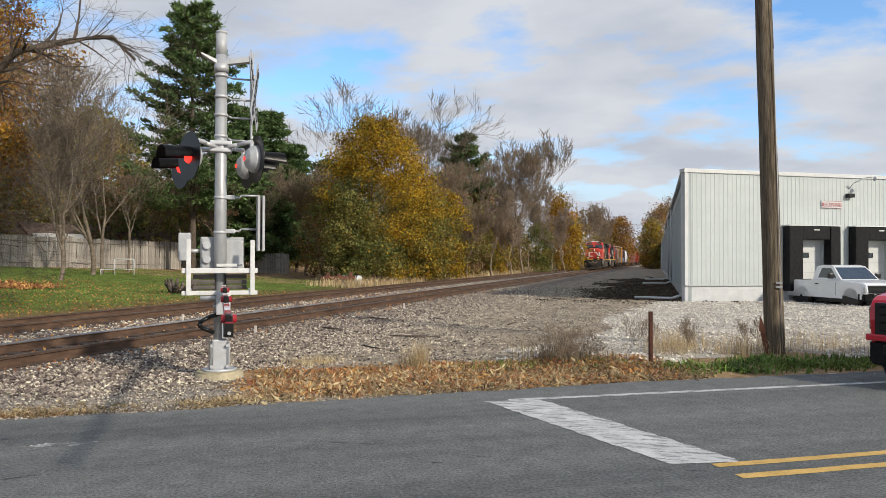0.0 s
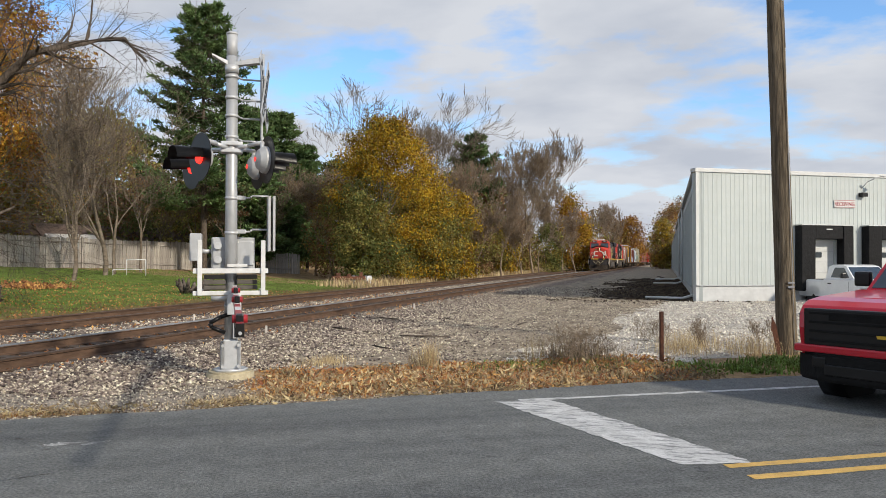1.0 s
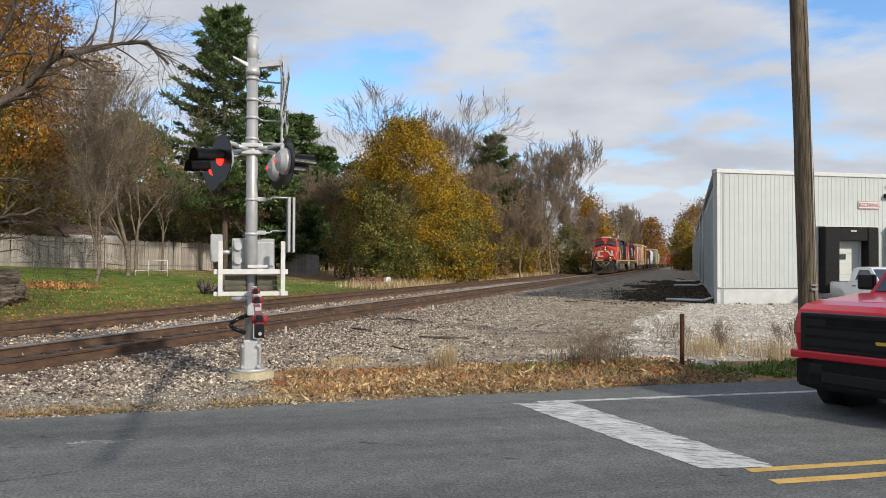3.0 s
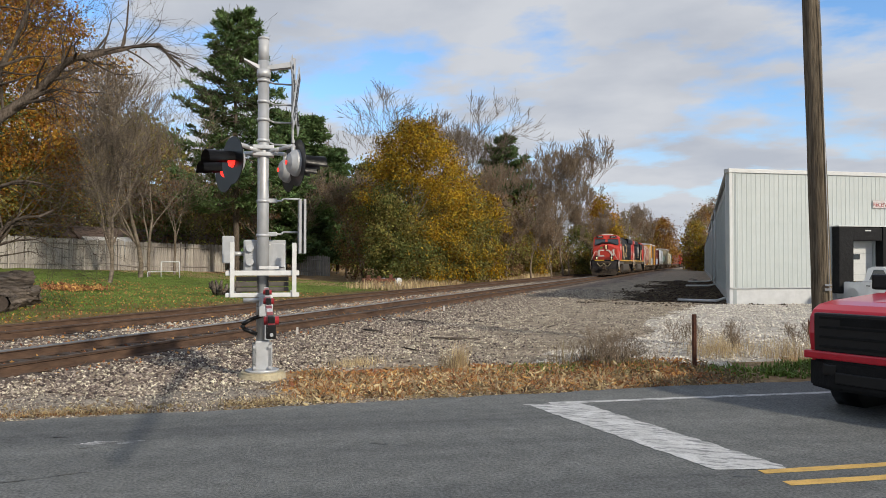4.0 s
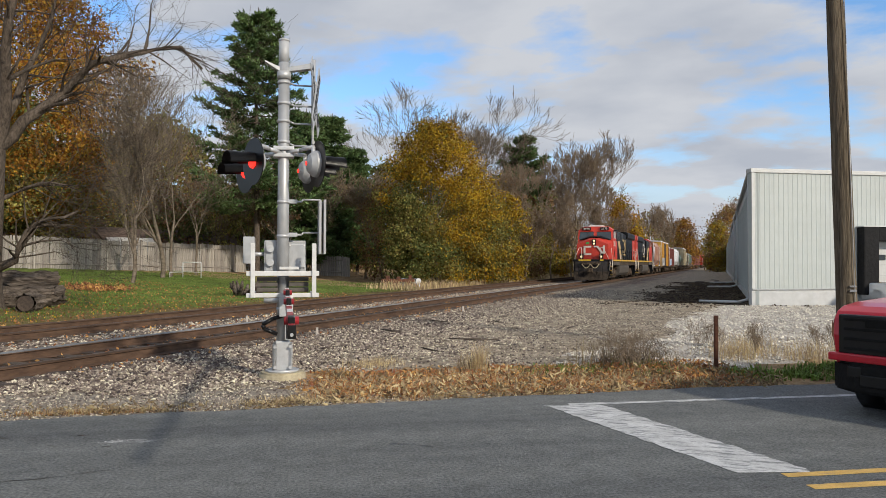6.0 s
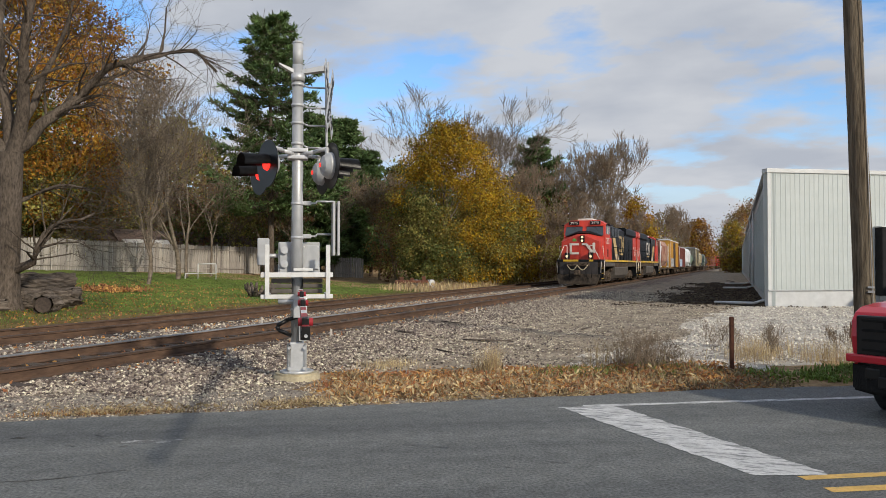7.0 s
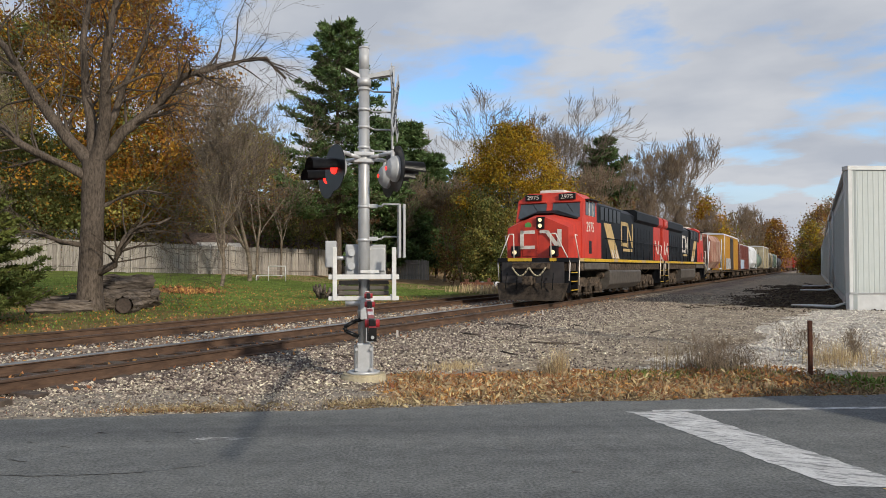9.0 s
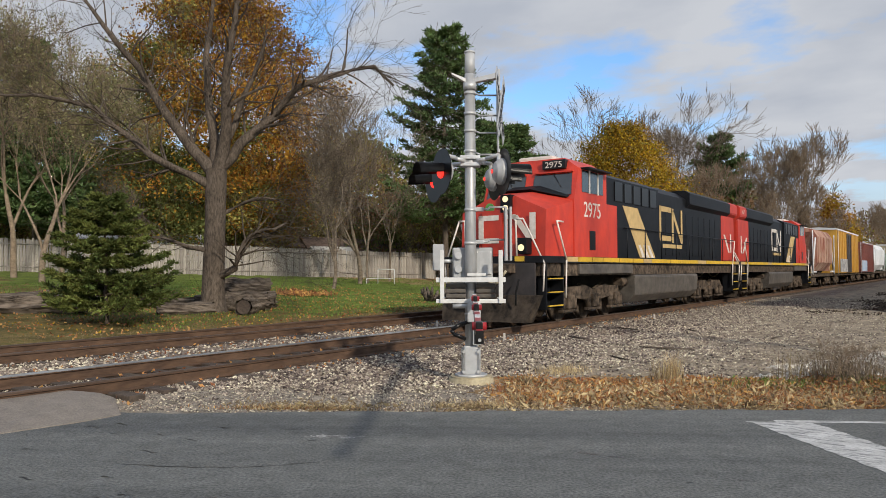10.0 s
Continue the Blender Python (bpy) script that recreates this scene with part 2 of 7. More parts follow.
M = {
    "asphalt": road_mat(),
    "asphalt_old": mat("asphalt_old", (0.27, 0.235, 0.20), (0.19, 0.165, 0.145), 0.9, 0, 40, 0.4, 120, 0.15),
    "dirt": mat("dirt", (0.40, 0.355, 0.295), (0.20, 0.175, 0.145), 0.95, 0, 26, 0.8, 60, 0.3, detail=9, spec=0.15),
    "ballast": mat("ballast", (0.34, 0.275, 0.22), (0.12, 0.092, 0.073), 0.95, 0, 12, 1.0, 26, 0.35, spec=0.15),
    "lot_gravel": mat("lot_gravel", (0.60, 0.555, 0.48), (0.36, 0.33, 0.285), 0.95, 0, 14, 0.9, 30, 0.25, spec=0.15),
    "grey_gravel": mat("grey_gravel", (0.43, 0.36, 0.27), (0.20, 0.165, 0.122), 0.95, 0, 13, 0.8, 34, 0.45, spec=0.15),
    "soil": mat("soil", (0.10, 0.077, 0.056), (0.018, 0.014, 0.011), 0.97, 0, 2.2, 0.9, 18, 0.45, spec=0.05),
    "clod": mat("clod", (0.13, 0.098, 0.07), (0.03, 0.023, 0.018), 0.97, 0, 12, 0.3, 40, 0.3, vary=0.7, spec=0.05),
    "lawn": mat("lawn", (0.19, 0.25, 0.05), (0.11, 0.135, 0.033), 0.9, 0, 9, 0.8, 60, 0.45, spec=0.15),
    "leaf_lawn": mat("leaf_lawn", (0.22, 0.15, 0.06), (0.10, 0.10, 0.03), 0.9, 0, 7, 0.8, 50, 0.4, spec=0.15),
    "dry": mat("dry", (0.47, 0.33, 0.18), (0.26, 0.165, 0.085), 0.95, 0, 10, 0.9, 40, 0.4, spec=0.15),
    "track_dirt": mat("track_dirt", (0.13, 0.085, 0.06), (0.045, 0.033, 0.026), 0.95, 0, 9, 0.9, 30, 0.35, spec=0.1),
    "white_line": worn("white_line", (0.62, 0.62, 0.61), (0.20, 0.205, 0.205), 0.46),
    "yellow_line": worn("yellow_line", (0.66, 0.42, 0.12), (0.22, 0.20, 0.16), 0.36),
    "rail": mat("rail", (0.15, 0.092, 0.06), (0.075, 0.046, 0.032), 0.8, 0.1, 9, 0.3, 60, 0.25, stretch=(1, 0.25, 1), spec=0.25),
    # bluish grey, lightened to carry the sky's sheen on polished steel
    "rail_head": mat("rail_head", (0.42, 0.44, 0.47), (0.26, 0.27, 0.29), 0.32, 0.5, 12, 0, None, 0.2, stretch=(1, 0.1, 1)),
    "rail_head_rusty": mat("rail_head_rusty", (0.16, 0.11, 0.085), (0.09, 0.065, 0.05), 0.5, 0.5, 12, 0, None, 0.2, stretch=(1, 0.1, 1)),
    "tie": mat("tie", (0.10, 0.075, 0.058), (0.05, 0.038, 0.03), 0.95, 0, 10, 0.6, 40, 0.3, vary=0.25),
    "stone": mat("stone", (0.53, 0.45, 0.37), (0.175, 0.14, 0.112), 0.9, 0, 20, 0.2, 60, 0.2, vary=0.85),
    "stone_brown": mat("stone_brown", (0.24, 0.19, 0.155), (0.09, 0.07, 0.06), 0.9, 0, 20, 0.2, 60, 0.2, vary=0.75),
    "stone_light": mat("stone_light", (0.68, 0.63, 0.55), (0.46, 0.42, 0.36), 0.9, 0, 20, 0.2, 60, 0.2, vary=0.35),
    "galv": mat("galv", (0.56, 0.57, 0.58), (0.46, 0.47, 0.48), 0.45, 0.35, 8, 0.05, 60, 0.12),
    "alu": mat("alu", (0.50, 0.51, 0.52), (0.40, 0.41, 0.42), 0.45, 0.35, 8, 0, None, 0.18, stretch=(1, 1, 0.4)),
    "grey_paint": mat("grey_paint", (0.46, 0.47, 0.48), (0.38, 0.39, 0.40), 0.5, 0.1, 6, 0, None, 0.15),
    "black": mat("black", (0.010, 0.010, 0.011), (0.006, 0.006, 0.006), 0.32, 0, 10, 0, None, 0.2, spec=0.35),
    "rubber": mat("rubber", (0.014, 0.014, 0.014), (0.008, 0.008, 0.008), 0.85, 0, 12, 0.3, 40, 0.2, spec=0.2),
    "concrete": mat("concrete", (0.46, 0.40, 0.27), (0.34, 0.29, 0.19), 0.9, 0, 18, 0.4, 60, 0.2),
    "white_wood": mat("white_wood", (0.66, 0.66, 0.645), (0.56, 0.56, 0.55), 0.6, 0, 10, 0.1, 40, 0.1),
    "red_refl": mat("red_refl", (0.42, 0.025, 0.03), (0.25, 0.015, 0.02), 0.35, 0, 14, 0, None, 0.2),
    "red_lit": glow("red_lit", (1.0, 0.03, 0.02), 2.2),
    "red_lens": mat("red_lens", (0.16, 0.008, 0.008), (0.10, 0.005, 0.005), 0.15, 0, 10, 0, None, 0.1),
    "siding": mat("siding", (0.465, 0.50, 0.49), (0.43, 0.465, 0.455), 0.6, 0, 2, 0, None, 0.08),
    "siding_base": mat("siding_base", (0.55, 0.56, 0.565), (0.48, 0.49, 0.495), 0.65, 0, 3, 0.1, 30, 0.1),
    "trim_white": mat("trim_white", (0.58, 0.59, 0.58), (0.52, 0.53, 0.52), 0.5, 0, 3, 0, None, 0.08),
    "dock_seal": mat("dock_seal", (0.012, 0.012, 0.013), (0.006, 0.006, 0.007), 0.7, 0, 5, 0.6, 9, 0.3, spec=0.2),
    "pole_wood": mat("pole_wood", (0.22, 0.18, 0.128), (0.075, 0.06, 0.043), 0.9, 0, 9, 0.8, 22, 0.35, detail=9, stretch=(4, 4, 0.25), spec=0.1),
    "bark": mat("bark", (0.155, 0.125, 0.10), (0.06, 0.048, 0.038), 0.95, 0, 9, 1.0, 24, 0.3, detail=9, stretch=(2, 2, 0.6), spec=0.1),
    "twig": mat("twig", (0.27, 0.22, 0.17), (0.12, 0.095, 0.072), 0.95, 0, 5, 0, None, 0.3, spec=0.1),
    "twig_tan": mat("twig_tan", (0.34, 0.265, 0.19), (0.19, 0.145, 0.105), 0.95, 0, 5, 0, None, 0.3, spec=0.1),
    "leaf_gold": mat("leaf_gold", (0.54, 0.31, 0.025), (0.28, 0.19, 0.03), 0.7, 0, 0.9, 0, None, 0.35, vary=0.5, translucent=0.3, spec=0.1),
    "leaf_olive": mat("leaf_olive", (0.40, 0.33, 0.10), (0.19, 0.175, 0.055), 0.7, 0, 0.9, 0, None, 0.4, vary=0.5, translucent=0.45, spec=0.1),
    "leaf_orange": mat("leaf_orange", (0.50, 0.235, 0.04), (0.29, 0.155, 0.03), 0.7, 0, 0.6, 0, None, 0.4, vary=0.5, translucent=0.3, spec=0.1),
    "leaf_rust": mat("leaf_rust", (0.36, 0.20, 0.10), (0.20, 0.125, 0.07), 0.8, 0, 0.8, 0, None, 0.3, vary=0.4, translucent=0.3, spec=0.15),
    "leaf_green": mat("leaf_green", (0.22, 0.24, 0.08), (0.11, 0.125, 0.04), 0.7, 0, 0.8, 0, None, 0.4, vary=0.45, translucent=0.45, spec=0.1),
    "leaf_pale": mat("leaf_pale", (0.36, 0.33, 0.17), (0.18, 0.17, 0.08), 0.7, 0, 0.9, 0, None, 0.3, vary=0.5, translucent=0.4, spec=0.1),
    "needle": mat("needle", (0.20, 0.285, 0.105), (0.075, 0.125, 0.05), 0.6, 0, 0.9, 0, None, 0.35, vary=0.45, translucent=0.25, spec=0.2),
    "spruce": mat("spruce", (0.20, 0.22, 0.06), (0.075, 0.10, 0.03), 0.65, 0, 1.2, 0, None, 0.3, vary=0.45, translucent=0.2, spec=0.1),
    "straw": mat("straw", (0.70, 0.55, 0.33), (0.48, 0.36, 0.20), 0.85, 0, 2, 0, None, 0.3, vary=0.35, translucent=0.35),
    "rust_leaf": mat("rust_leaf", (0.56, 0.27, 0.10), (0.36, 0.17, 0.07), 0.85, 0, 2, 0, None, 0.3, vary=0.45, translucent=0.3),
    "dry_stalk": mat("dry_stalk", (0.33, 0.25, 0.14), (0.18, 0.13, 0.07), 0.9, 0, 2, 0, None, 0.3, vary=0.4, translucent=0.2),
    "blade": mat("blade", (0.20, 0.285, 0.055), (0.11, 0.165, 0.032), 0.8, 0, 2, 0, None, 0.35, vary=0.45, translucent=0.3),
    "fence_wood": mat("fence_wood", (0.40, 0.37, 0.33), (0.23, 0.205, 0.18), 0.95, 0, 5, 0.3, 20, 0.25, vary=0.25, stretch=(3, 3, 0.3)),
    "log": mat("log", (0.20, 0.165, 0.135), (0.035, 0.028, 0.023), 0.95, 0, 6, 1.0, 14, 0.35, detail=9, stretch=(0.3, 2, 2), spec=0.1),
    "steel_rust": mat("steel_rust", (0.19, 0.075, 0.04), (0.09, 0.04, 0.026), 0.85, 0.1, 9, 0.3, 40, 0.35),
    "glass_dark": mat("glass_dark", (0.03, 0.04, 0.045), (0.02, 0.026, 0.03), 0.06, 0, 3, 0, None, 0.1, spec=0.8),
}


# ---- mesh helpers ----
def mesh_of(bm, name, materials):
    me = bpy.data.meshes.new(name)
    bm.to_mesh(me)
    bm.free()
    for m in materials if isinstance(materials, (list, tuple)) else [materials]:
        me.materials.append(M[m] if isinstance(m, str) else m)
    return me


def part(name, bm, material, parent=None, label="", m=None):
    ob = new(name, mesh_of(bm, name, material))
    if parent:
        ob.parent = parent
    if m is not None:
        ob.matrix_basis = m
    if label:
        ob["label"] = label
    return ob


def empty(name, m, label, category, group="", kind=""):
    ob = new(name)
    ob.empty_display_size = 0.2
    ob.matrix_basis = m
    return tagged(ob, label, category, group, kind)


def box(bm, x0, x1, y0, y1, z0, z1, bevel=0.0, m=None):
    r = bmesh.ops.create_cube(bm, size=1)
    mm = Matrix.Translation(((x0 + x1) / 2, (y0 + y1) / 2, (z0 + z1) / 2)) @ Matrix.Diagonal((abs(x1 - x0), abs(y1 - y0), abs(z1 - z0), 1))
    bmesh.ops.transform(bm, matrix=(m @ mm) if m is not None else mm, verts=r["verts"])
    if bevel:
        es = list({e for v in r["verts"] for e in v.link_edges})
        bmesh.ops.bevel(bm, geom=es, offset=bevel, segments=2, affect="EDGES", profile=0.6)
    return bm


def rod(bm, a, b, r0, r1=None, n=8, caps=True):
    a, b = Vector(a), Vector(b)
    d = b - a
    r = bmesh.ops.create_cone(bm, cap_ends=caps, segments=n, radius1=r0, radius2=r0 if r1 is None else r1, depth=d.length)
    bmesh.ops.transform(bm, matrix=Matrix.Translation((a + b) / 2) @ d.to_track_quat("Z", "Y").to_matrix().to_4x4(), verts=r["verts"])
    for v in r["verts"]:
        for f in v.link_faces:
            f.smooth = len(f.verts) == 4
    return bm


def pipe(bm, pts, r, n=6):
    for a, b in zip(pts, pts[1:]):
        rod(bm, a, b, r, n=n)
    return bm


def prism(bm, outline, x0, x1, axis="x", bevel=0.0):
    """Solid from a closed outline: (y, z) pairs swept along x, or (x, z) along y, or (x, y) along z."""
    def at(u, v, w):
        return {"x": (w, u, v), "y": (u, w, v), "z": (u, v, w)}[axis]
    lo, hi = [bm.verts.new(at(u, v, x0)) for u, v in outline], [bm.verts.new(at(u, v, x1)) for u, v in outline]
    fs = [bm.faces.new(lo), bm.faces.new(hi[::-1])]
    for i in range(len(outline)):
        j = (i + 1) % len(outline)
        fs.append(bm.faces.new((lo[j], lo[i], hi[i], hi[j])))
    bmesh.ops.recalc_face_normals(bm, faces=fs)
    if bevel:
        bmesh.ops.bevel(bm, geom=list({e for f in fs for e in f.edges}), offset=bevel, segments=2, affect="EDGES")
    return bm


def raw(name, verts, faces, materials, idx=None, smooth=False):
    me = bpy.data.meshes.new(name)
    me.from_pydata([tuple(v) for v in verts] if not isinstance(verts, np.ndarray) else verts.tolist(), [], faces if isinstance(faces, list) else faces.tolist())
    for m in materials if isinstance(materials, (list, tuple)) else [materials]:
        me.materials.append(M[m])
    if idx is not None:
        me.polygons.foreach_set("material_index", np.asarray(idx, dtype=np.int32))
    if smooth:
        me.polygons.foreach_set("use_smooth", np.ones(len(me.polygons), dtype=bool))
    me.update()
    return new(name, me)


B = bmesh.new

# ---- ground, road and tracks ----
ROAD = 31.0
RU = Vector((math.cos(radians(ROAD)), math.sin(radians(ROAD)), 0))      # along the road
RN = Vector((-RU.y, RU.x, 0))                                            # across it, towards the tracks
NEAR_T, FAR_T = -10.22, -14.65                                           # middles of the two tracks (x)
RAIL_Z = 0.20


def smooth(a, b, v):
    v = np.clip((v - a) / (b - a), 0, 1)
    return v * v * (3 - 2 * v)


def ground_z(x, y):
    """Height of the ground sheet: flat at the road, ballast bed under the tracks, yard rising behind them."""
    x, y = np.asarray(x, float), np.asarray(y, float)
    across = x * RN.x + y * RN.y
    off_road = smooth(8.6, 10.5, across)
    bed = smooth(-8.2, -9.3, x) * (1 - smooth(-15.6, -17.2, x)) * off_road
    yard = (0.034 * np.clip(-x - 17, 0, 60) + 0.02 * np.clip(-x - 27, 0, 30)) * off_road
    lump = 0.035 * np.sin(x * 1.7 + 0.6 * y) * np.sin(y * 1.3 - 0.4 * x) + 0.02 * np.sin(3.1 * x) * np.sin(2.7 * y)
    lot = 0.02 * smooth(-2, 2, x) * smooth(14, 22, y)
    return -0.02 + 0.03 * bed + yard + (lump + lot) * off_road * (1 - bed) * 0.9 - 0.03 * (1 - off_road)


def zg(x, y):
    return float(ground_z(x, y))


def zones(x, y):
    """0 dirt, 1 ballast, 2 light lot gravel, 3 grey gravel, 4 dark soil, 5 lawn, 6 leaf-strewn lawn, 7 dry grass."""
    w = 0.5 * np.sin(x * 0.9 + y * 0.5) + 0.35 * np.sin(2.3 * x - 1.1 * y) + 0.25 * np.sin(4.7 * y + 3.3 * x)
    across = x * RN.x + y * RN.y
    along = x * RU.x + y * RU.y
    z = np.full(x.shape, 3)
    z[(x < -7.2 + 0.5 * w) & (x > -17.0 + 0.4 * w)] = 1
    z[(x > -0.9 + 0.6 * w - 0.10 * (26 - y)) & (y > 12) & (y < 31.5 + 0.62 * np.maximum(x, -1) + 0.5 * w)] = 2
    z[(x > -3.6 + 1.5 * w) & (x < 3) & (y > 32 + 1.2 * w) & (y < 75 + 8 * w)] = 4
    z[(across > 8.2) & (across < 10.15 + 0.3 * w) & (along < 1.2)] = 0
    z[(across > 9.1 + 0.25 * w) & (across < 11.2 + 0.5 * w) & (along > -0.2 + w * 0.5) & (along < 10)] = 7
    z[x < -17.2 + 0.4 * w] = 5
    z[(x < -17.2 + 0.4 * w) & (x > -19.5 + w)] = 6
    z[(x < -17) & (y < 19 + 2 * w)] = 6
    z[(x < -16.8 + 0.3 * w) & (y > 42)] = 7
    z[(across < 0.7 + 0.4 * w)] = 7
    z[(np.abs(x - NEAR_T) < 1.0) & (across > 9)] = 8
    z[(np.abs(x - FAR_T) < 1.0) & (across > 9)] = 8
    return z


def build_ground():
    xs = np.concatenate([[-3000, -900, -300, -140], np.arange(-90, -40, 2.0), np.arange(-40, 12, 0.4), np.arange(12, 60, 3.0), [140, 300, 900, 3000]])
    ys = np.concatenate([[-3000, -900, -200, -60, -25], np.arange(-12, 4, 0.5), np.arange(4, 62, 0.4), np.arange(62, 260, 4.0), [320, 600, 1200, 4000]])
    X, Y = np.meshgrid(xs, ys)
    Z = ground_z(X, Y)
    v = np.stack([X, Y, Z], -1).reshape(-1, 3)
    nx, ny = len(xs), len(ys)
    i = (np.arange(ny - 1)[:, None] * nx + np.arange(nx - 1)[None]).ravel()
    f = np.stack([i, i + 1, i + nx + 1, i + nx], 1)
    c = v[f].mean(1)
    g = raw("ground", v, f, ["dirt", "ballast", "lot_gravel", "grey_gravel", "soil", "lawn", "leaf_lawn", "dry", "track_dirt"], zones(c[:, 0], c[:, 1]), True)
    tagged(g, "gravel, dirt, lawn and leaf litter around the tracks", "ground", kind="structure")


def strip(name, along0, along1, across0, across1, z, material, label, cat, n=1, wob=0.0, parent=None):
    """A flat band along the road with slightly worn edges."""
    k = max(2, int(abs(along1 - along0) / 0.35)) if wob else 2
    s = np.linspace(along0, along1, k)
    vs, fs = [], []
    for i, a in enumerate(s):
        for c, sg in ((across0, -1), (across1, 1)):
            c2 = c + (random.uniform(-wob, wob) if wob else 0)
            vs.append((a, c2, z))
    for i in range(k - 1):
        fs.append((2 * i, 2 * i + 2, 2 * i + 3, 2 * i + 1))
    ob = raw(name, vs, fs, material)
    ob.matrix_basis = pose(0, 0, 0, 0, 0, ROAD)
    return tagged(ob, label, cat, kind="structure")


def road_edge(a):
    """The far edge of the asphalt: a paved shoulder that widens away from the crossing."""
    return 8.34 + 0.46 * min(1, max(0, (a + 4) / 5)) + 0.33 * min(1, max(0, (a - 1) / 4))


def build_road():
    vs, a = [], -260.0
    while a < 300:
        for c in (1.4 + random.uniform(-0.05, 0.05), road_edge(a) + random.uniform(-0.045, 0.045)):
            vs.append((a, c, 0.0))
        a += 0.22 if -12 < a < 14 else 2.0
    fs = [(2 * i, 2 * i + 2, 2 * i + 3, 2 * i + 1) for i in range(len(vs) // 2 - 1)]
    ob = raw("road", vs, fs, "asphalt")
    ob.matrix_basis = pose(0, 0, 0, 0, 0, ROAD)
    tagged(ob, "worn dark grey asphalt two-lane road", "road", kind="structure")
    strip("road_edge_line", 2.95, 120, 8.23, 8.34, 0.004, "white_line", "thin white painted road edge line", "road marking", wob=0.006)
    for c, a0 in ((5.24, 3.62), (4.93, 3.62)):
        strip("centre_line", a0, 120, c - 0.055, c + 0.055, 0.004, "yellow_line", "yellow painted double centre line", "road marking", wob=0.006)
    # stop bar, skewed towards the tracks
    q = [(-1.98, 8.46), (-1.40, 8.78), (0.63, 6.56), (0.06, 6.30)]
    vs, fs, k = [], [], 34
    for i in range(k + 1):
        s = i / k
        for a, b in ((q[0], q[3]), (q[1], q[2])):
            j = random.uniform(-0.012, 0.012) * (3 if i in (0, k) else 1)
            vs.append((a[0] + (b[0] - a[0]) * s + j, a[1] + (b[1] - a[1]) * s + j, 0.004))
    for i in range(k):
        fs.append((2 * i, 2 * i + 2, 2 * i + 3, 2 * i + 1))
    tagged(raw("stop_line", vs, fs, "white_line"), "worn wide white painted stop line on asphalt", "road marking", kind="structure")
    # old pavement of the crossing, where the road meets the tracks
    pts = [(-7.94, 4.79), (-8.4, 4.98), (-8.84, 5.06), (-9.20, 5.0), (-9.40, 4.93), (-9.40, 0.8), (-7.9, 0.8), (-8.05, 3.4), (-7.92, 4.3)]
    bm = B()
    prism(bm, pts, -0.1, 0.13, "z")
    for v in bm.verts:
        if v.co.x > -8.3:
            v.co.z = min(v.co.z, 0.012)
    tagged(part("crossing_apron", bm, "asphalt_old"), "pale worn pavement apron at the rail crossing", "pavement", kind="structure")


def rail_profile():
    return [(-0.07, -0.18), (0.07, -0.18), (0.07, -0.168), (0.012, -0.145), (0.010, -0.05), (0.036, -0.038), (0.036, -0.008), (0.028, -0.001), (-0.028, -0.001), (-0.036, -0.008), (-0.036, -0.038), (-0.010, -0.05), (-0.012, -0.145), (-0.07, -0.168)]


def build_tracks():
    tie_me = mesh_of(box(B(), -1.3, 1.3, -0.115, 0.115, -0.14, 0, 0.015), "tie", "tie")
    for mid, nm in ((NEAR_T, "near"), (FAR_T, "far")):
        track = empty("railway_track", pose(mid + 0.00524 * 15, 0, RAIL_Z, 0, 0, 0.3), "rusty steel railway track on wooden ties in ballast", "railway track", "railway tracks", "structure")
        for sx in (-0.755, 0.755):
            bm = B()
            prism(bm, [(sx + a, b) for a, b in rail_profile()], -60, 330, "y")
            rail = part("rail", bm, "rail", track)
            bm = B()
            box(bm, sx - 0.0375, sx + 0.0375, -60, 330, -0.024, 0.003, 0.004)
            # of the near pair only the left head gets the painted sheen
            part("rail_head", bm, "rail_head" if nm == "near" and sx < 0 else "rail_head_rusty", rail, "polished running surface" if nm == "near" else "dull running surface")
        for k in range(150):
            t = new("tie", tie_me)
            t.parent = track
            t.matrix_basis = pose(random.uniform(-0.04, 0.04), 4 + k * 0.52, -0.165, 0, 0, random.uniform(-1, 1))


def stones(name, n, spot, size, material, label):
    """Loose stones, joined into one sheet of small broken lumps."""
    base = np.array([(1, 0, 0), (-1, 0, 0), (0, 1, 0), (0, -1, 0), (0, 0, 1), (0, 0, -1)], float)
    tri = np.array([(0, 2, 4), (2, 1, 4), (1, 3, 4), (3, 0, 4), (2, 0, 5), (1, 2, 5), (3, 1, 5), (0, 3, 5)])
    P = spot(n)
    r = np.random.uniform(size[0], size[1], (n, 1, 1))
    v = base[None] * r * np.random.uniform(0.6, 1.25, (n, 6, 3)) + np.random.uniform(-0.25, 0.25, (n, 6, 3)) * r
    a = np.random.uniform(0, 6.28, n)
    c, s = np.cos(a), np.sin(a)
    v[:, :, :2] = np.stack([v[:, :, 0] * c[:, None] - v[:, :, 1] * s[:, None], v[:, :, 0] * s[:, None] + v[:, :, 1] * c[:, None]], -1)
    v[:, :, 2] *= 0.7
    v += P[:, None]
    f = (tri[None] + 6 * np.arange(n)[:, None, None]).reshape(-1, 3)
    return tagged(raw(name, v.reshape(-1, 3), f, material), label, "stones", kind="stuff")


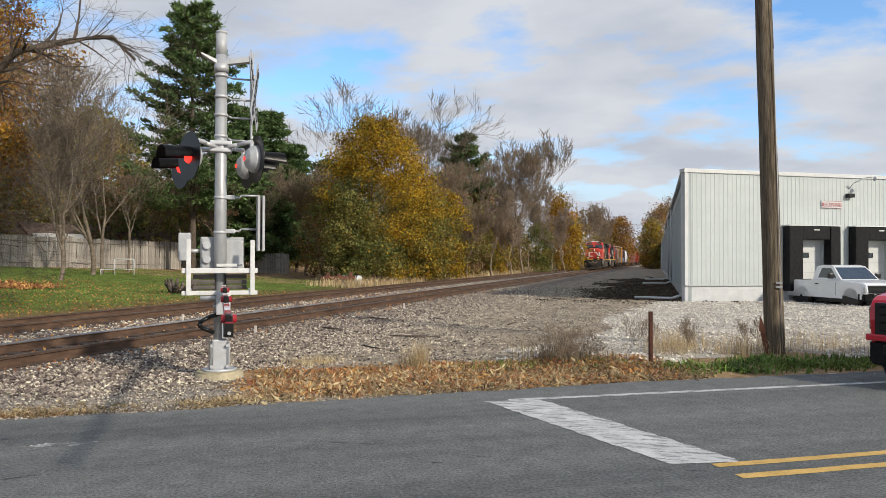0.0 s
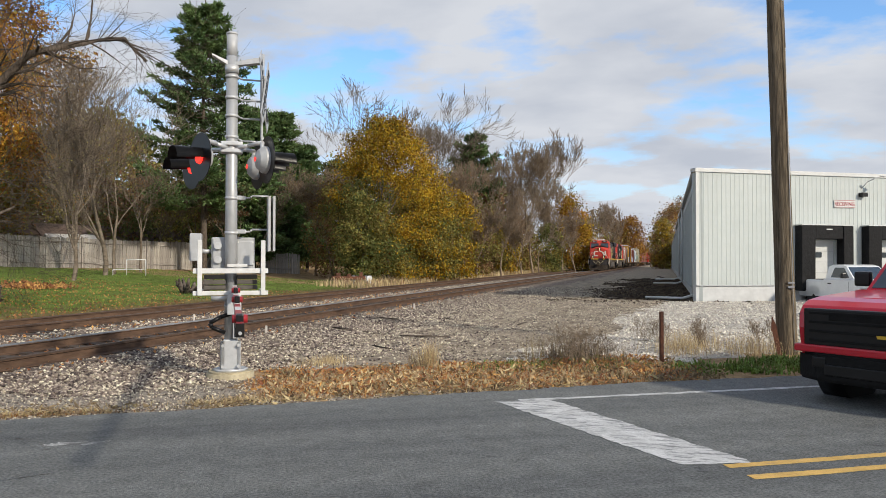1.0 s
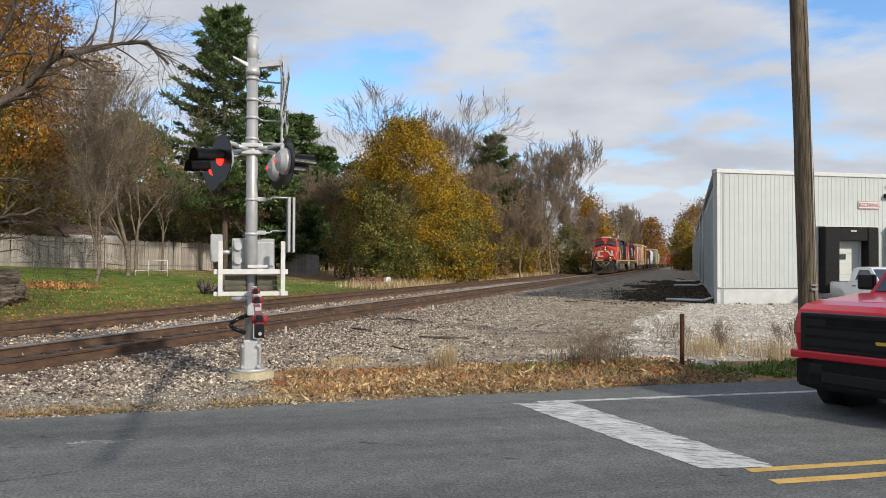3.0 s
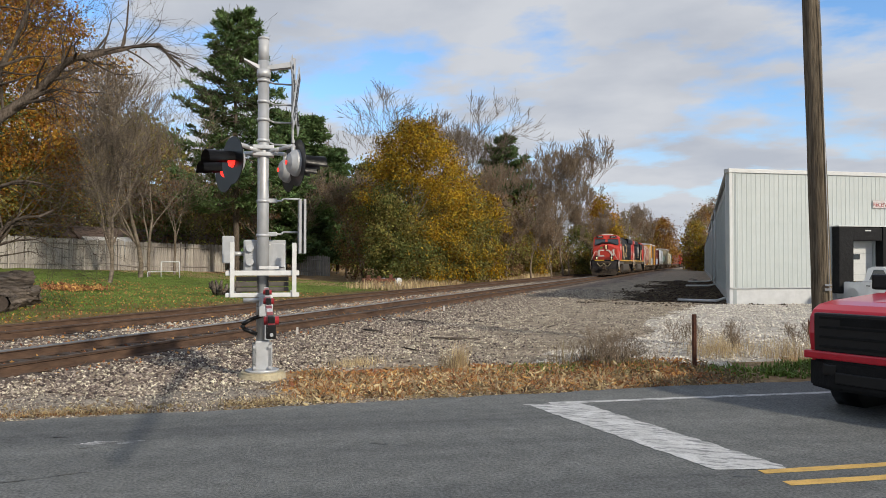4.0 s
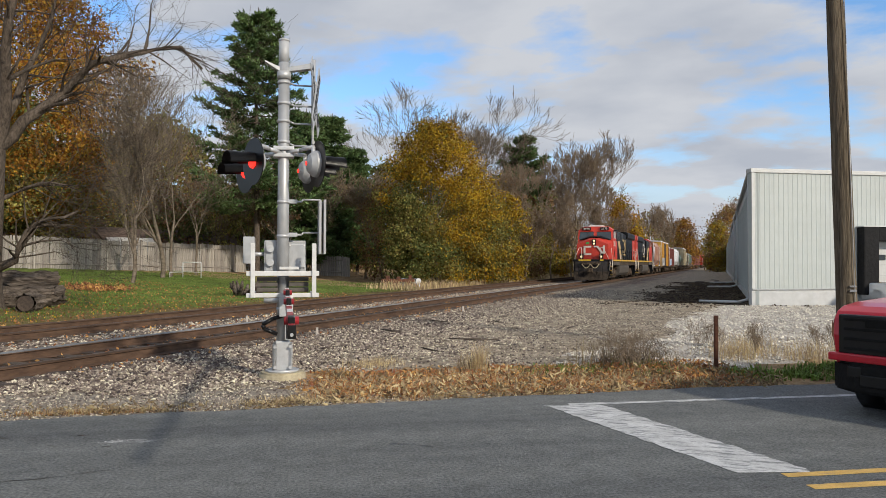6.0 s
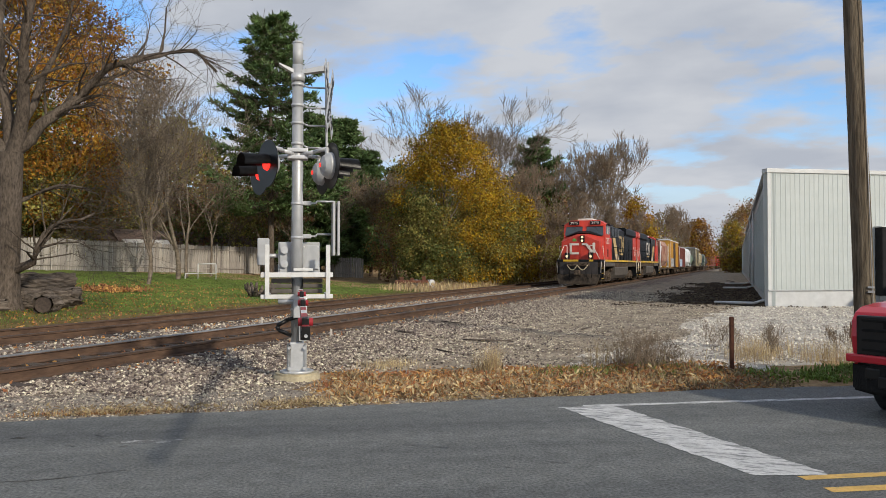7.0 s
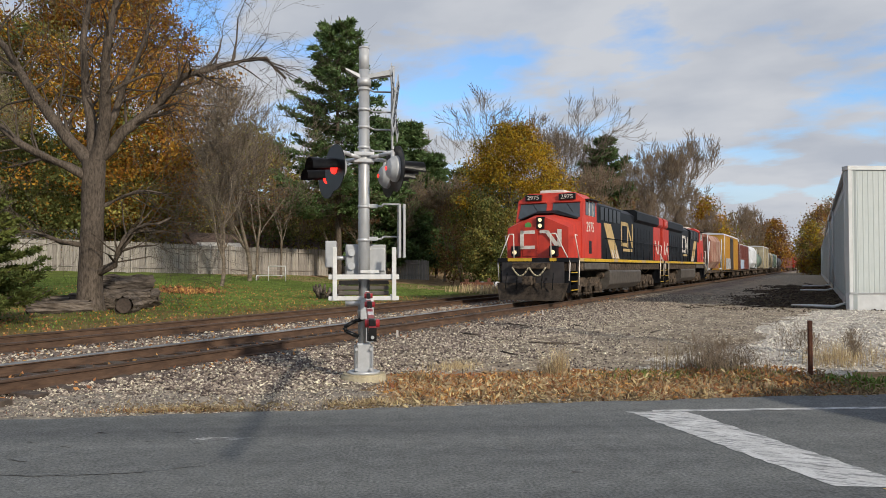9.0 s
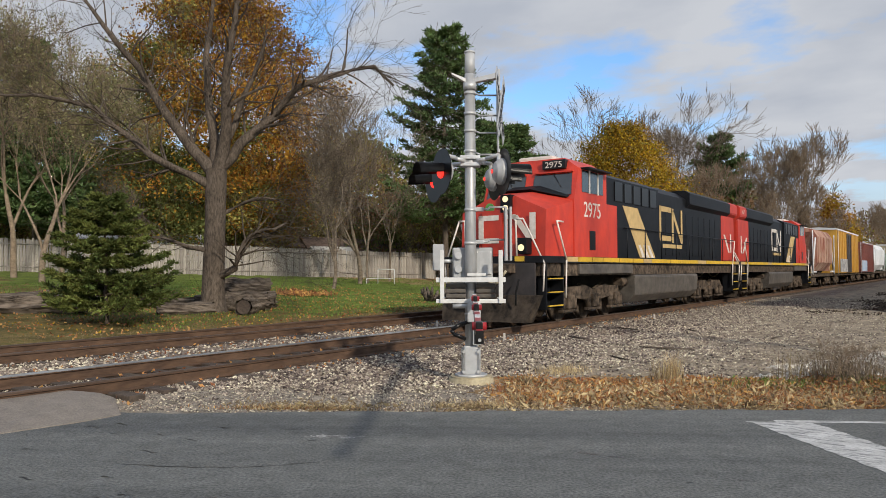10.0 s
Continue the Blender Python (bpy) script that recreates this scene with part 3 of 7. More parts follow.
def scatter(n, x0, x1, y0, y1, keep=None, near=0.0):
    """n random places in a box, denser towards the road where near is given, on the ground."""
    out = np.zeros((0, 2))
    while len(out) < n:
        q = np.random.uniform(0, 1, (n * 2, 2))
        if near:
            q[:, 1] = q[:, 1] ** near
        q = np.stack([x0 + (x1 - x0) * q[:, 0], y0 + (y1 - y0) * q[:, 1]], 1)
        ok = (q @ np.array([RN.x, RN.y])) > 8.62
        if keep is not None:
            ok &= keep(q[:, 0], q[:, 1])
        out = np.concatenate([out, q[ok]])
    out = out[:n]
    return np.concatenate([out, ground_z(out[:, 0], out[:, 1])[:, None] + 0.012], 1)


def build_stones():
    off_rail = lambda x, y: (np.abs(x - NEAR_T) > 0.98) & (np.abs(x - FAR_T) > 0.98)
    stones("ballast_stones", 22000, lambda n: scatter(n, -9.6, -3.4, 4.5, 46, lambda x, y: (zones(x, y) != 7) & (x * RN.x + y * RN.y > 10.15 + 0.3 * np.sin(3 * x) - 0.9 * (np.random.rand(len(x)) < 0.06)) & off_rail(x, y) & (np.random.rand(len(x)) < 1.0 - 0.8 * smooth(-7.0, -4.0, x)), 1.7), (0.014, 0.040), "stone", "grey and tan crushed ballast stones beside the rails")
    stones("ballast_stones", 9000, lambda n: scatter(n, -17.2, -9.6, 5, 60, lambda x, y: off_rail(x, y) & ((np.abs(x + 12.4) < 1.4) | (np.random.rand(len(x)) < 0.35)), 1.5), (0.018, 0.05), "stone", "grey ballast stones between the tracks")
    stones("ballast_stones", 10000, lambda n: scatter(n, -9.6, -4.2, 4.5, 40, lambda x, y: (zones(x, y) != 7) & (x * RN.x + y * RN.y > 10.05 + 0.3 * np.sin(3 * x + 1)) & off_rail(x, y) & (np.random.rand(len(x)) < 1.0 - smooth(-8.4, -5.0, x)), 1.9), (0.016, 0.048), "stone_brown", "dark brown ballast stones beside the rail")
    stones("lot_stones", 14000, lambda n: scatter(n, -3.0, 9, 12, 34, lambda x, y: zones(x, y) == 2, 1.3), (0.018, 0.05), "stone_light", "pale crushed limestone gravel in front of the warehouse")
    stones("road_side_grit", 16000, lambda n: scatter(n, -11, 0, 4.5, 20, lambda x, y: (x * RN.x + y * RN.y < 10.8), 1.0), (0.006, 0.018), "stone", "fine grit and pebbles along the road edge")
    stones("soil_clods", 7000, lambda n: scatter(n, -6, 3, 30, 70, lambda x, y: (zones(x, y) == 4) | ((zones(x, y) == 3) & (x > -5) & (np.random.rand(len(x)) < 0.15)), 1.3), (0.02, 0.07), "clod", "dark clods of earth and leaf mould by the warehouse")
    stones("gravel_pebbles", 9000, lambda n: scatter(n, -7.5, 0.5, 12, 32, lambda x, y: zones(x, y) == 3, 1.4), (0.010, 0.028), "stone", "fine brown-grey gravel beside the tracks")


# ---- warehouse ----
def build_warehouse():
    w = empty("warehouse", pose(0.9, 31.3, 0, 0, 0, ROAD), "white ribbed metal warehouse with truck docks", "warehouse")
    H, L = 5.33, 42.0
    # front wall in panels round the dock doors
    doors = [(5.30, 6.62), (8.60, 9.92), (11.9, 13.22), (15.2, 16.52)]
    z0, z1 = 0.74, 2.50
    xs = [0.0] + [v for d in doors for v in d] + [L]
    for i in range(0, len(xs), 2):
        wall = part("front_wall", box(B(), xs[i], xs[i + 1], 0, 0.25, 0.66, H), "siding", w, "off-white vertical ribbed metal siding")
    for a, b in doors:
        part("door_lintel", box(B(), a, b, 0, 0.25, z1, H), "siding", w)
        part("door_sill", box(B(), a, b, 0, 0.25, 0.66, z0), "siding", w)
    rib = mesh_of(prism(B(), [(0, 0), (0.02, -0.012), (0.05, -0.012), (0.07, 0)], 0.67, H - 0.10, "z"), "rib", "siding")
    k, x = 0, 0.12
    while x < 26:
        if not any(a - 0.72 < x + 0.08 and x < b + 0.55 for a, b in doors):
            r = new("rib", rib)
            r.parent, r.matrix_basis = wall, pose(x, 0, 0)
        else:
            r = new("rib", rib)
            r.parent, r.matrix_basis = wall, pose(x, 0, 3.17) @ Matrix.Diagonal((1, 1, (H - 3.3) / (H - 0.77), 1)) @ pose(0, 0, -0.67)
        x += 0.205
    part("base_wall", box(B(), 0, L, 0.03, 0.25, -0.4, 0.655), "siding_base", w, "white painted concrete foundation band")
    part("ledge", box(B(), 0, L, -0.035, 0.03, 0.635, 0.665), "grey_paint", w)
    part("eave_trim", box(B(), -0.06, L, -0.06, 0.3, H - 0.10, H + 0.06, 0.015), "trim_white", w)
    part("corner_trim", box(B(), -0.03, 0.11, -0.04, 0.0, 0.67, H - 0.1, 0.008), "trim_white", w)
    # long side wall towards the tracks, in two heights
    turn = pose(0, 0, 0, 0, 0, -ROAD + 0.5)
    side = part("side_wall", B(), "siding", w, "white metal side wall in shade", turn)
    bm = B()
    box(bm, 0.0, 0.25, 0.1, 60, -0.4, H)
    box(bm, 0.0, 0.25, 60, 172, -0.4, H - 0.5)
    y = 0.4
    while y < 110:
        box(bm, -0.028, 0, y, y + 0.05, 0.4, H - 0.6)
        y += 0.3 if y < 30 else 0.9
    bm.to_mesh(side.data)
    part("side_gutter", pipe(B(), [(-0.1, 0.2, H - 0.05), (-0.1, 60, H - 0.05)], 0.07), "trim_white", w, "white eave gutter", turn)
    for y in (0.7, 22, 34):
        part("downspout", pipe(B(), [(-0.09, y, H - 0.1), (-0.09, y, 0.25), (-0.5, y - 0.1, 0.12), (-2.0, y + 1.2, 0.07)], 0.055), "trim_white", w, "white downspout with drain pipe on the ground", turn)
    part("roof_vent", box(B(), -0.05, 1.2, 40, 43, H - 0.2, H + 0.7, 0.05), "grey_paint", w, "", turn)
    bm = B()
    vs = [bm.verts.new(p) for p in ((0, 0.15, H), (L, 0.15, H))]
    a, b = turn @ Vector((0.1, 170, H)), turn @ Vector((40, 170, H))
    vs += [bm.verts.new(b), bm.verts.new(a)]
    f = bm.faces.new(vs)
    r = bmesh.ops.extrude_face_region(bm, geom=[f])
    bmesh.ops.translate(bm, verts=[v for v in r["geom"] if isinstance(v, bmesh.types.BMVert)], vec=(0, 0, -0.15))
    part("roof", bm, "grey_paint", w)
    # dock doors
    for i, (a, b) in enumerate(doors):
        door = part("dock_door", box(B(), a, b, 0.14, 0.19, z0, z1), "trim_white", w, "white closed dock door")
        bm = B()
        for zz in (1.18, 1.62, 2.06):
            box(bm, a, b, 0.128, 0.14, zz - 0.012, zz + 0.0)
        part("panel_joint", bm, "grey_paint", door)
        part("window", box(B(), a + 0.38, a + 0.72, 0.125, 0.14, 1.80, 2.02, 0.02), "glass_dark", door, "small dark door window")
        for x0, x1 in ((a - 0.70, a - 0.02), (b + 0.02, b + 0.52)):
            bm = B()
            box(bm, x0, x1, -0.42, -0.002, 0.42 if x0 < a else 0.74, 3.12, 0.05)
            for v in bm.verts:
                v.co.x += 0.015 * math.sin(v.co.z * 9)
            part("dock_seal_pad", bm, "dock_seal", w, "padded black dock seal")
        bm = B()
        box(bm, a - 0.02, b + 0.02, -0.40, -0.002, 2.55, 3.10, 0.05)
        header = part("dock_seal_header", bm, "dock_seal", w, "black dock seal header")
        part("label_plate", box(B(), (a + b) / 2 - 0.14, (a + b) / 2 + 0.14, -0.412, -0.402, 2.94, 2.99), "trim_white", header)
        part("header_cap", box(B(), a - 0.72, b + 0.54, -0.44, 0, 3.125, 3.165), "trim_white", w)
        part("dock_bumper", box(B(), a - 0.32, a - 0.10, -0.14, 0.02, 0.25, 0.62, 0.02), "rubber", w, "black rubber dock bumper")
        part("bollard_mark", box(B(), a - 0.10, a + 0.02, -0.47, -0.43, 0.60, 0.92), "yellow_line", w, "yellow warning strip")
    # wall lamp on a gooseneck, flood light, sign
    part("gooseneck_lamp", pipe(B(), [(7.95, 0, 4.75), (8.0, -0.25, 5.0), (8.3, -0.6, 5.22), (8.55, -0.75, 5.2)], 0.022), "galv", w)
    bm = B()
    rod(bm, (8.55, -0.75, 5.22), (8.62, -0.8, 5.10), 0.05, 0.13)
    part("lamp_head", bm, "galv", w)
    part("wall_pack_light", box(B(), 7.78, 8.08, -0.22, 0, 4.38, 4.56, 0.03), "black", w, "dark wall-mounted flood light")
    sign = empty("receiving_sign", w.matrix_basis @ pose(7.03, -0.045, 4.07), "white sign with red lettering on the warehouse wall", "sign")
    part("panel", box(B(), -0.52, 0.52, -0.012, 0.012, -0.16, 0.16), "trim_white", sign)
    letters("RECEIVING", 0.235, sign, pose(0, -0.018, -0.085, 90), "red_refl", "lettering", 0.98)
    part("sign_border", box(box(B(), -0.51, 0.51, -0.016, -0.012, 0.135, 0.15), -0.51, 0.51, -0.016, -0.012, -0.15, -0.135), "red_refl", sign)


def letters(text, size, parent, m, material, name="lettering", width=None):
    """Words in the built-in font, turned into a thin mesh, centred."""
    cu = bpy.data.curves.new(name, "FONT")
    cu.body, cu.size, cu.align_x, cu.extrude = text, size, "CENTER", 0.004
    tmp = bpy.data.objects.new(name, cu)
    scene.collection.objects.link(tmp)
    dg = bpy.context.evaluated_depsgraph_get()
    me = bpy.data.meshes.new_from_object(tmp.evaluated_get(dg))
    bpy.data.objects.remove(tmp)
    me.materials.clear()
    me.materials.append(M[material])
    if width:
        xs = [v.co.x for v in me.vertices]
        k = width / (max(xs) - min(xs))
        for v in me.vertices:
            v.co.x *= k
    ob = new(name, me)
    ob.parent, ob.matrix_basis = parent, m
    return ob


build_ground()
build_road()
build_tracks()
build_stones()
build_warehouse()


# ---- trees ----
class Wood:
    """Collects tapered limbs and leaves as plain arrays."""
    def __init__(self):
        self.v, self.f, self.tips, self.thin = [], [], [], 0.004

    def limb(self, pts, radii, n):
        base = len(self.v)
        if not base:
            self.first = n * len(pts)
        for i, (p, r) in enumerate(zip(pts, radii)):
            d = (pts[min(i + 1, len(pts) - 1)] - pts[max(i - 1, 0)]).normalized()
            a = d.orthogonal().normalized()
            b = d.cross(a)
            r = max(r, self.thin)
            for k in range(n):
                t = 2 * math.pi * k / n
                self.v.append(p + (a * math.cos(t) + b * math.sin(t)) * r)
        for i in range(len(pts) - 1):
            for k in range(n):
                j = (k + 1) % n
                self.f.append((base + i * n + k, base + i * n + j, base + (i + 1) * n + j, base + (i + 1) * n + k))


def grow(w, rng, p, d, length, r, level, depth, up=0.15, split=3, spread=0.65, wig=0.22, kmin=0.55, kmax=0.8, shoots=0):
    """A limb that wanders, then forks; the last ones may end in straight fine shoots."""
    steps = 5 if level == 0 else 4 if level < 3 else 2
    pts, rad, q = [p.copy()], [r], p.copy()
    side = []
    for i in range(steps):
        d = (d + Vector((rng.uniform(-wig, wig), rng.uniform(-wig, wig), rng.uniform(-wig, wig) + up * 0.3))).normalized()
        q = q + d * (length / steps)
        pts.append(q.copy())
        rad.append(r * (1 - 0.45 * (i + 1) / steps))
        if i >= (2 if level == 0 else 1) - 1:
            side.append((q.copy(), d.copy(), rad[-1]))
    w.limb(pts, rad, 9 if r > 0.12 else 5 if r > 0.03 else 3)
    if level >= depth:
        w.tips.append((q, d))
        for k in range(shoots):
            sd = (d + Vector((rng.uniform(-0.5, 0.5), rng.uniform(-0.5, 0.5), rng.uniform(-0.1, 0.5)))).normalized()
            w.limb([pts[1 + k % (len(pts) - 1)], pts[1 + k % (len(pts) - 1)] + sd * length * rng.uniform(0.7, 1.3)], [r * 0.4, 0], 3)
        return
    if level >= depth - 2:
        w.tips.append((q, d))
    n = split + (1 if level < 3 and rng.random() < 0.4 else 0)
    for k in range(n):
        s = side[-1] if k < 2 else rng.choice(side)
        a = s[1].orthogonal().normalized()
        a.rotate(Matrix.Rotation(rng.uniform(0, 6.283), 3, s[1]))
        sp = spread * rng.uniform(0.6, 1.3)
        nd = (s[1] * math.cos(sp) + a * math.sin(sp) + Vector((0, 0, up))).normalized()
        grow(w, rng, s[0], nd, length * rng.uniform(kmin, kmax), s[2] * rng.uniform(0.55, 0.8), level + 1, depth, up, split, spread, wig, kmin, kmax, shoots)


def leaf_cloud(centres, per, radius, size, rng, flat=0.8):
    """Small folded leaf cards scattered round the centres."""
    c = np.repeat(np.asarray(centres, float), per, 0)
    n = len(c)
    off = rng.normal(0, 1, (n, 3)) * radius * 0.5
    off[:, 2] *= flat
    c = c + off
    a = rng.normal(0, 1, (n, 3))
    a /= np.linalg.norm(a, axis=1)[:, None]
    b = np.cross(a, rng.normal(0, 1, (n, 3)))
    b /= np.linalg.norm(b, axis=1)[:, None] + 1e-9
    s = rng.uniform(size * 0.6, size * 1.3, (n, 1))
    v = np.stack([c - a * s, c + b * s * 0.55, c + a * s, c - b * s * 0.55], 1).reshape(-1, 3)
    i = 4 * np.arange(n)
    return v, np.stack([i, i + 1, i + 2, i + 3], 1)


def bare_tree(x, y, height, seed, material="twig", depth=6, label="bare leafless tree with fine brown twigs", trunk=0.16, spread=0.55, up=0.25, split=3, bush=False, category="tree", leaf=None, per=0, lsize=0.1, lrad=0.8, bole=0.27, wig=0.14, shoots=1):
    rng = random.Random(seed)
    w = Wood()
    w.thin = max(0.0015, 0.00017 * math.hypot(x, y)) if not (bush and height < 1) else 0.0012
    stems = 1 if not bush else 4
    for s in range(stems):
        d = Vector((rng.uniform(-0.3, 0.3), rng.uniform(-0.3, 0.3), 1)) if bush else Vector((rng.uniform(-0.06, 0.06), rng.uniform(-0.06, 0.06), 1))
        grow(w, rng, Vector((rng.uniform(-0.3, 0.3) * bush, rng.uniform(-0.3, 0.3) * bush, -0.1)), d.normalized(), height * bole, trunk * (0.6 if bush else 1), 0, depth - (1 if bush else 0), up, split, spread, 0.22 if bush else wig, 0.58, 0.82, 0 if bush else shoots)
    top = max(v.z for v in w.v)
    k = height / top
    v = np.array([tuple(q) for q in w.v]) * k
    t = empty("tree" if not bush else "shrub", pose(x, y, zg(x, y)), label, category)
    if bush:
        raw("stem_clump", v, w.f, material, smooth=True).parent = t
    else:
        n0 = w.first
        raw("trunk", v[:n0], [f for f in w.f if f[0] < n0], material, smooth=True).parent = t
        raw("crown_wood", v[n0:], [tuple(i - n0 for i in f) for f in w.f if f[0] >= n0], material, smooth=True).parent = t
    if leaf:
        tips = np.array([tuple(p) for p, _ in w.tips]) * k
        lv, lf = leaf_cloud(tips, per, lrad, lsize, np.random.default_rng(seed))
        keep = lv.reshape(-1, 4, 3)[:, :, 2].min(1) > 0.05
        cr = raw("crown", lv, lf[keep], leaf)
        cr.parent = t
    return t


def crown_tree(x, y, height, wide, seed, leaves, label, low=0.12, size=0.16, count=11000, trunk=0.2, hole=0.35, clumps=150, clump=0.17, drift=0.0):
    """Leafy tree: limbs inside, and many small leaves in uneven clumps with gaps."""
    rng, r2 = random.Random(seed), np.random.default_rng(seed)
    t = empty("tree", pose(x, y, zg(x, y)), label, "tree")
    w = Wood()
    grow(w, rng, Vector((0, 0, -0.1)), Vector((0.03, 0.02, 1)).normalized(), height * 0.4, trunk, 0, 3, 0.3, 3, 0.5)
    v = np.array([tuple(q) for q in w.v])
    v[:, 2] *= height * 0.93 / v[:, 2].max()
    v[:, :2] *= wide * 0.42 / np.abs(v[:, :2]).max()
    raw("trunk", v, w.f, "twig", smooth=True).parent = t
    n = clumps
    th, u = r2.uniform(0, 6.283, n), r2.uniform(0, 1, n)
    zz = low + (1 - low) * u
    prof = np.sin(np.pi * np.clip(0.16 + 0.80 * u, 0, 1)) ** 0.7
    rr = wide * 0.5 * prof * np.sqrt(r2.uniform(0.15, 1, n)) * r2.uniform(0.75, 1.12, n)
    c = np.stack([rr * np.cos(th), rr * np.sin(th), zz * height], 1)
    keep = r2.random(n) > hole * 0.5
    c, th, u = c[keep], th[keep], u[keep]
    per = count // len(c)
    rad = wide * clump
    vs, fs = leaf_cloud(c, per, rad, size, r2, 0.75)
    idx = np.repeat(r2.choice(len(leaves), len(c), p=np.array([1.6] + [1.0] * (len(leaves) - 1)) / (1.6 + len(leaves) - 1)), per)
    if drift:
        ripe = u + 0.35 * np.cos(th - 0.5) + r2.normal(0, 0.22, len(c))
        idx = np.repeat((len(leaves) - 1) - np.clip(((ripe - drift) / 0.9 + 0.5) * len(leaves), 0, len(leaves) - 1).astype(int), per)
    flip = r2.random(len(idx)) < 0.15
    idx[flip] = r2.integers(0, len(leaves), flip.sum())
    cr = raw("crown", vs, fs, list(leaves), idx)
    cr.parent = t
    return t


def needles(tufts, heads, per, radius, length, rng):
    """Bundles of narrow needle cards that fan out from each tuft along its twig."""
    c, h = np.repeat(np.asarray(tufts, float), per, 0), np.repeat(np.asarray(heads, float), per, 0)
    n = len(c)
    c = c + rng.normal(0, 1, (n, 3)) * (radius, radius, radius * 0.32)
    d = h + rng.normal(0, 0.55, (n, 3)) + np.array([0, 0, 0.25])
    d /= np.linalg.norm(d, axis=1)[:, None]
    b = np.cross(d, rng.normal(0, 1, (n, 3)))
    b /= np.linalg.norm(b, axis=1)[:, None] + 1e-9
    s = rng.uniform(length * 0.6, length * 1.3, (n, 1))
    v = np.stack([c, c + d * s * 0.5 + b * s * 0.14, c + d * s, c + d * s * 0.5 - b * s * 0.14], 1).reshape(-1, 3)
    i = 4 * np.arange(n)
    return v, np.stack([i, i + 1, i + 2, i + 3], 1)


def pine(x, y, height, wide, seed, label, low=0.2, per=14, size=0.3, whorls=20, ragged=0.35, dense=6, taper=0.62, needle="needle", droop=0.10, sprays=7):
    """Pine or spruce: trunk, whorls of layered boughs with side sprays, needle tufts along them."""
    rng, r2 = random.Random(seed), np.random.default_rng(seed)
    t = empty("pine_tree", pose(x, y, zg(x, y)), label, "tree")
    w = Wood()
    w.thin = 0.006
    hs = [Vector((0.06 * math.sin(i), 0.05 * math.cos(1.7 * i), height * i / 8)) for i in range(9)]
    w.limb(hs, [height * 0.013 * (1 - 0.92 * i / 8) + 0.01 for i in range(9)], 8)
    n0 = len(w.f)
    tufts, heads = [], []
    for k in range(whorls):
        u = low + (1 - low) * (k + rng.uniform(-0.25, 0.25)) / whorls
        reach = wide * 0.5 * max(0.02, (1 - u) / (1 - low)) ** taper * rng.uniform(0.78, 1.1)
        a0 = rng.uniform(0, 6.283)
        for b in range(dense):
            a = a0 + 6.283 * b / dense + rng.uniform(-0.4, 0.4)
            L = reach * rng.uniform(1 - ragged, 1.12) + 0.15
            out = Vector((math.cos(a), math.sin(a), 0))
            side = Vector((-out.y, out.x, 0))
            p, pts = Vector((0, 0, height * u)), []
            lift = rng.uniform(-0.05, 0.10) + 0.35 * max(0, u - 0.6)
            for q in range(6):
                f = q / 5
                pts.append(p + out * L * f + Vector((0, 0, L * (lift * f - droop * math.sin(math.pi * f) + 0.16 * f ** 3))))
            w.limb(pts, [0.05 * (1 - f / 6) + 0.008 for f in range(6)], 4)
            for q in range(sprays):
                f = 0.28 + 0.72 * (q + rng.random()) / sprays
                i = min(4, int(f * 5))
                base = pts[i].lerp(pts[i + 1], f * 5 - i)
                for sg in (-1, 1):
                    tip = base + (side * sg * L * 0.30 * (1.15 - f) * rng.uniform(0.6, 1.2) + out * L * 0.14) * rng.uniform(0.5, 1.1) + Vector((0, 0, rng.uniform(-0.01, 0.04) * L))
                    for g in (0.35, 0.7, 1.0):
                        tufts.append(tuple(base.lerp(tip, g)))
                        heads.append(tuple((tip - base).normalized()))
    raw("trunk", w.v[:72], w.f[:n0], "bark", smooth=True).parent = t
    raw("crown_wood", w.v[72:], [tuple(i - 72 for i in f) for f in w.f[n0:]], "bark", smooth=True).parent = t
    vs, fs = needles(tufts, heads, per, size * 0.42, size, r2)
    raw("crown", vs, fs, needle).parent = t
    return t


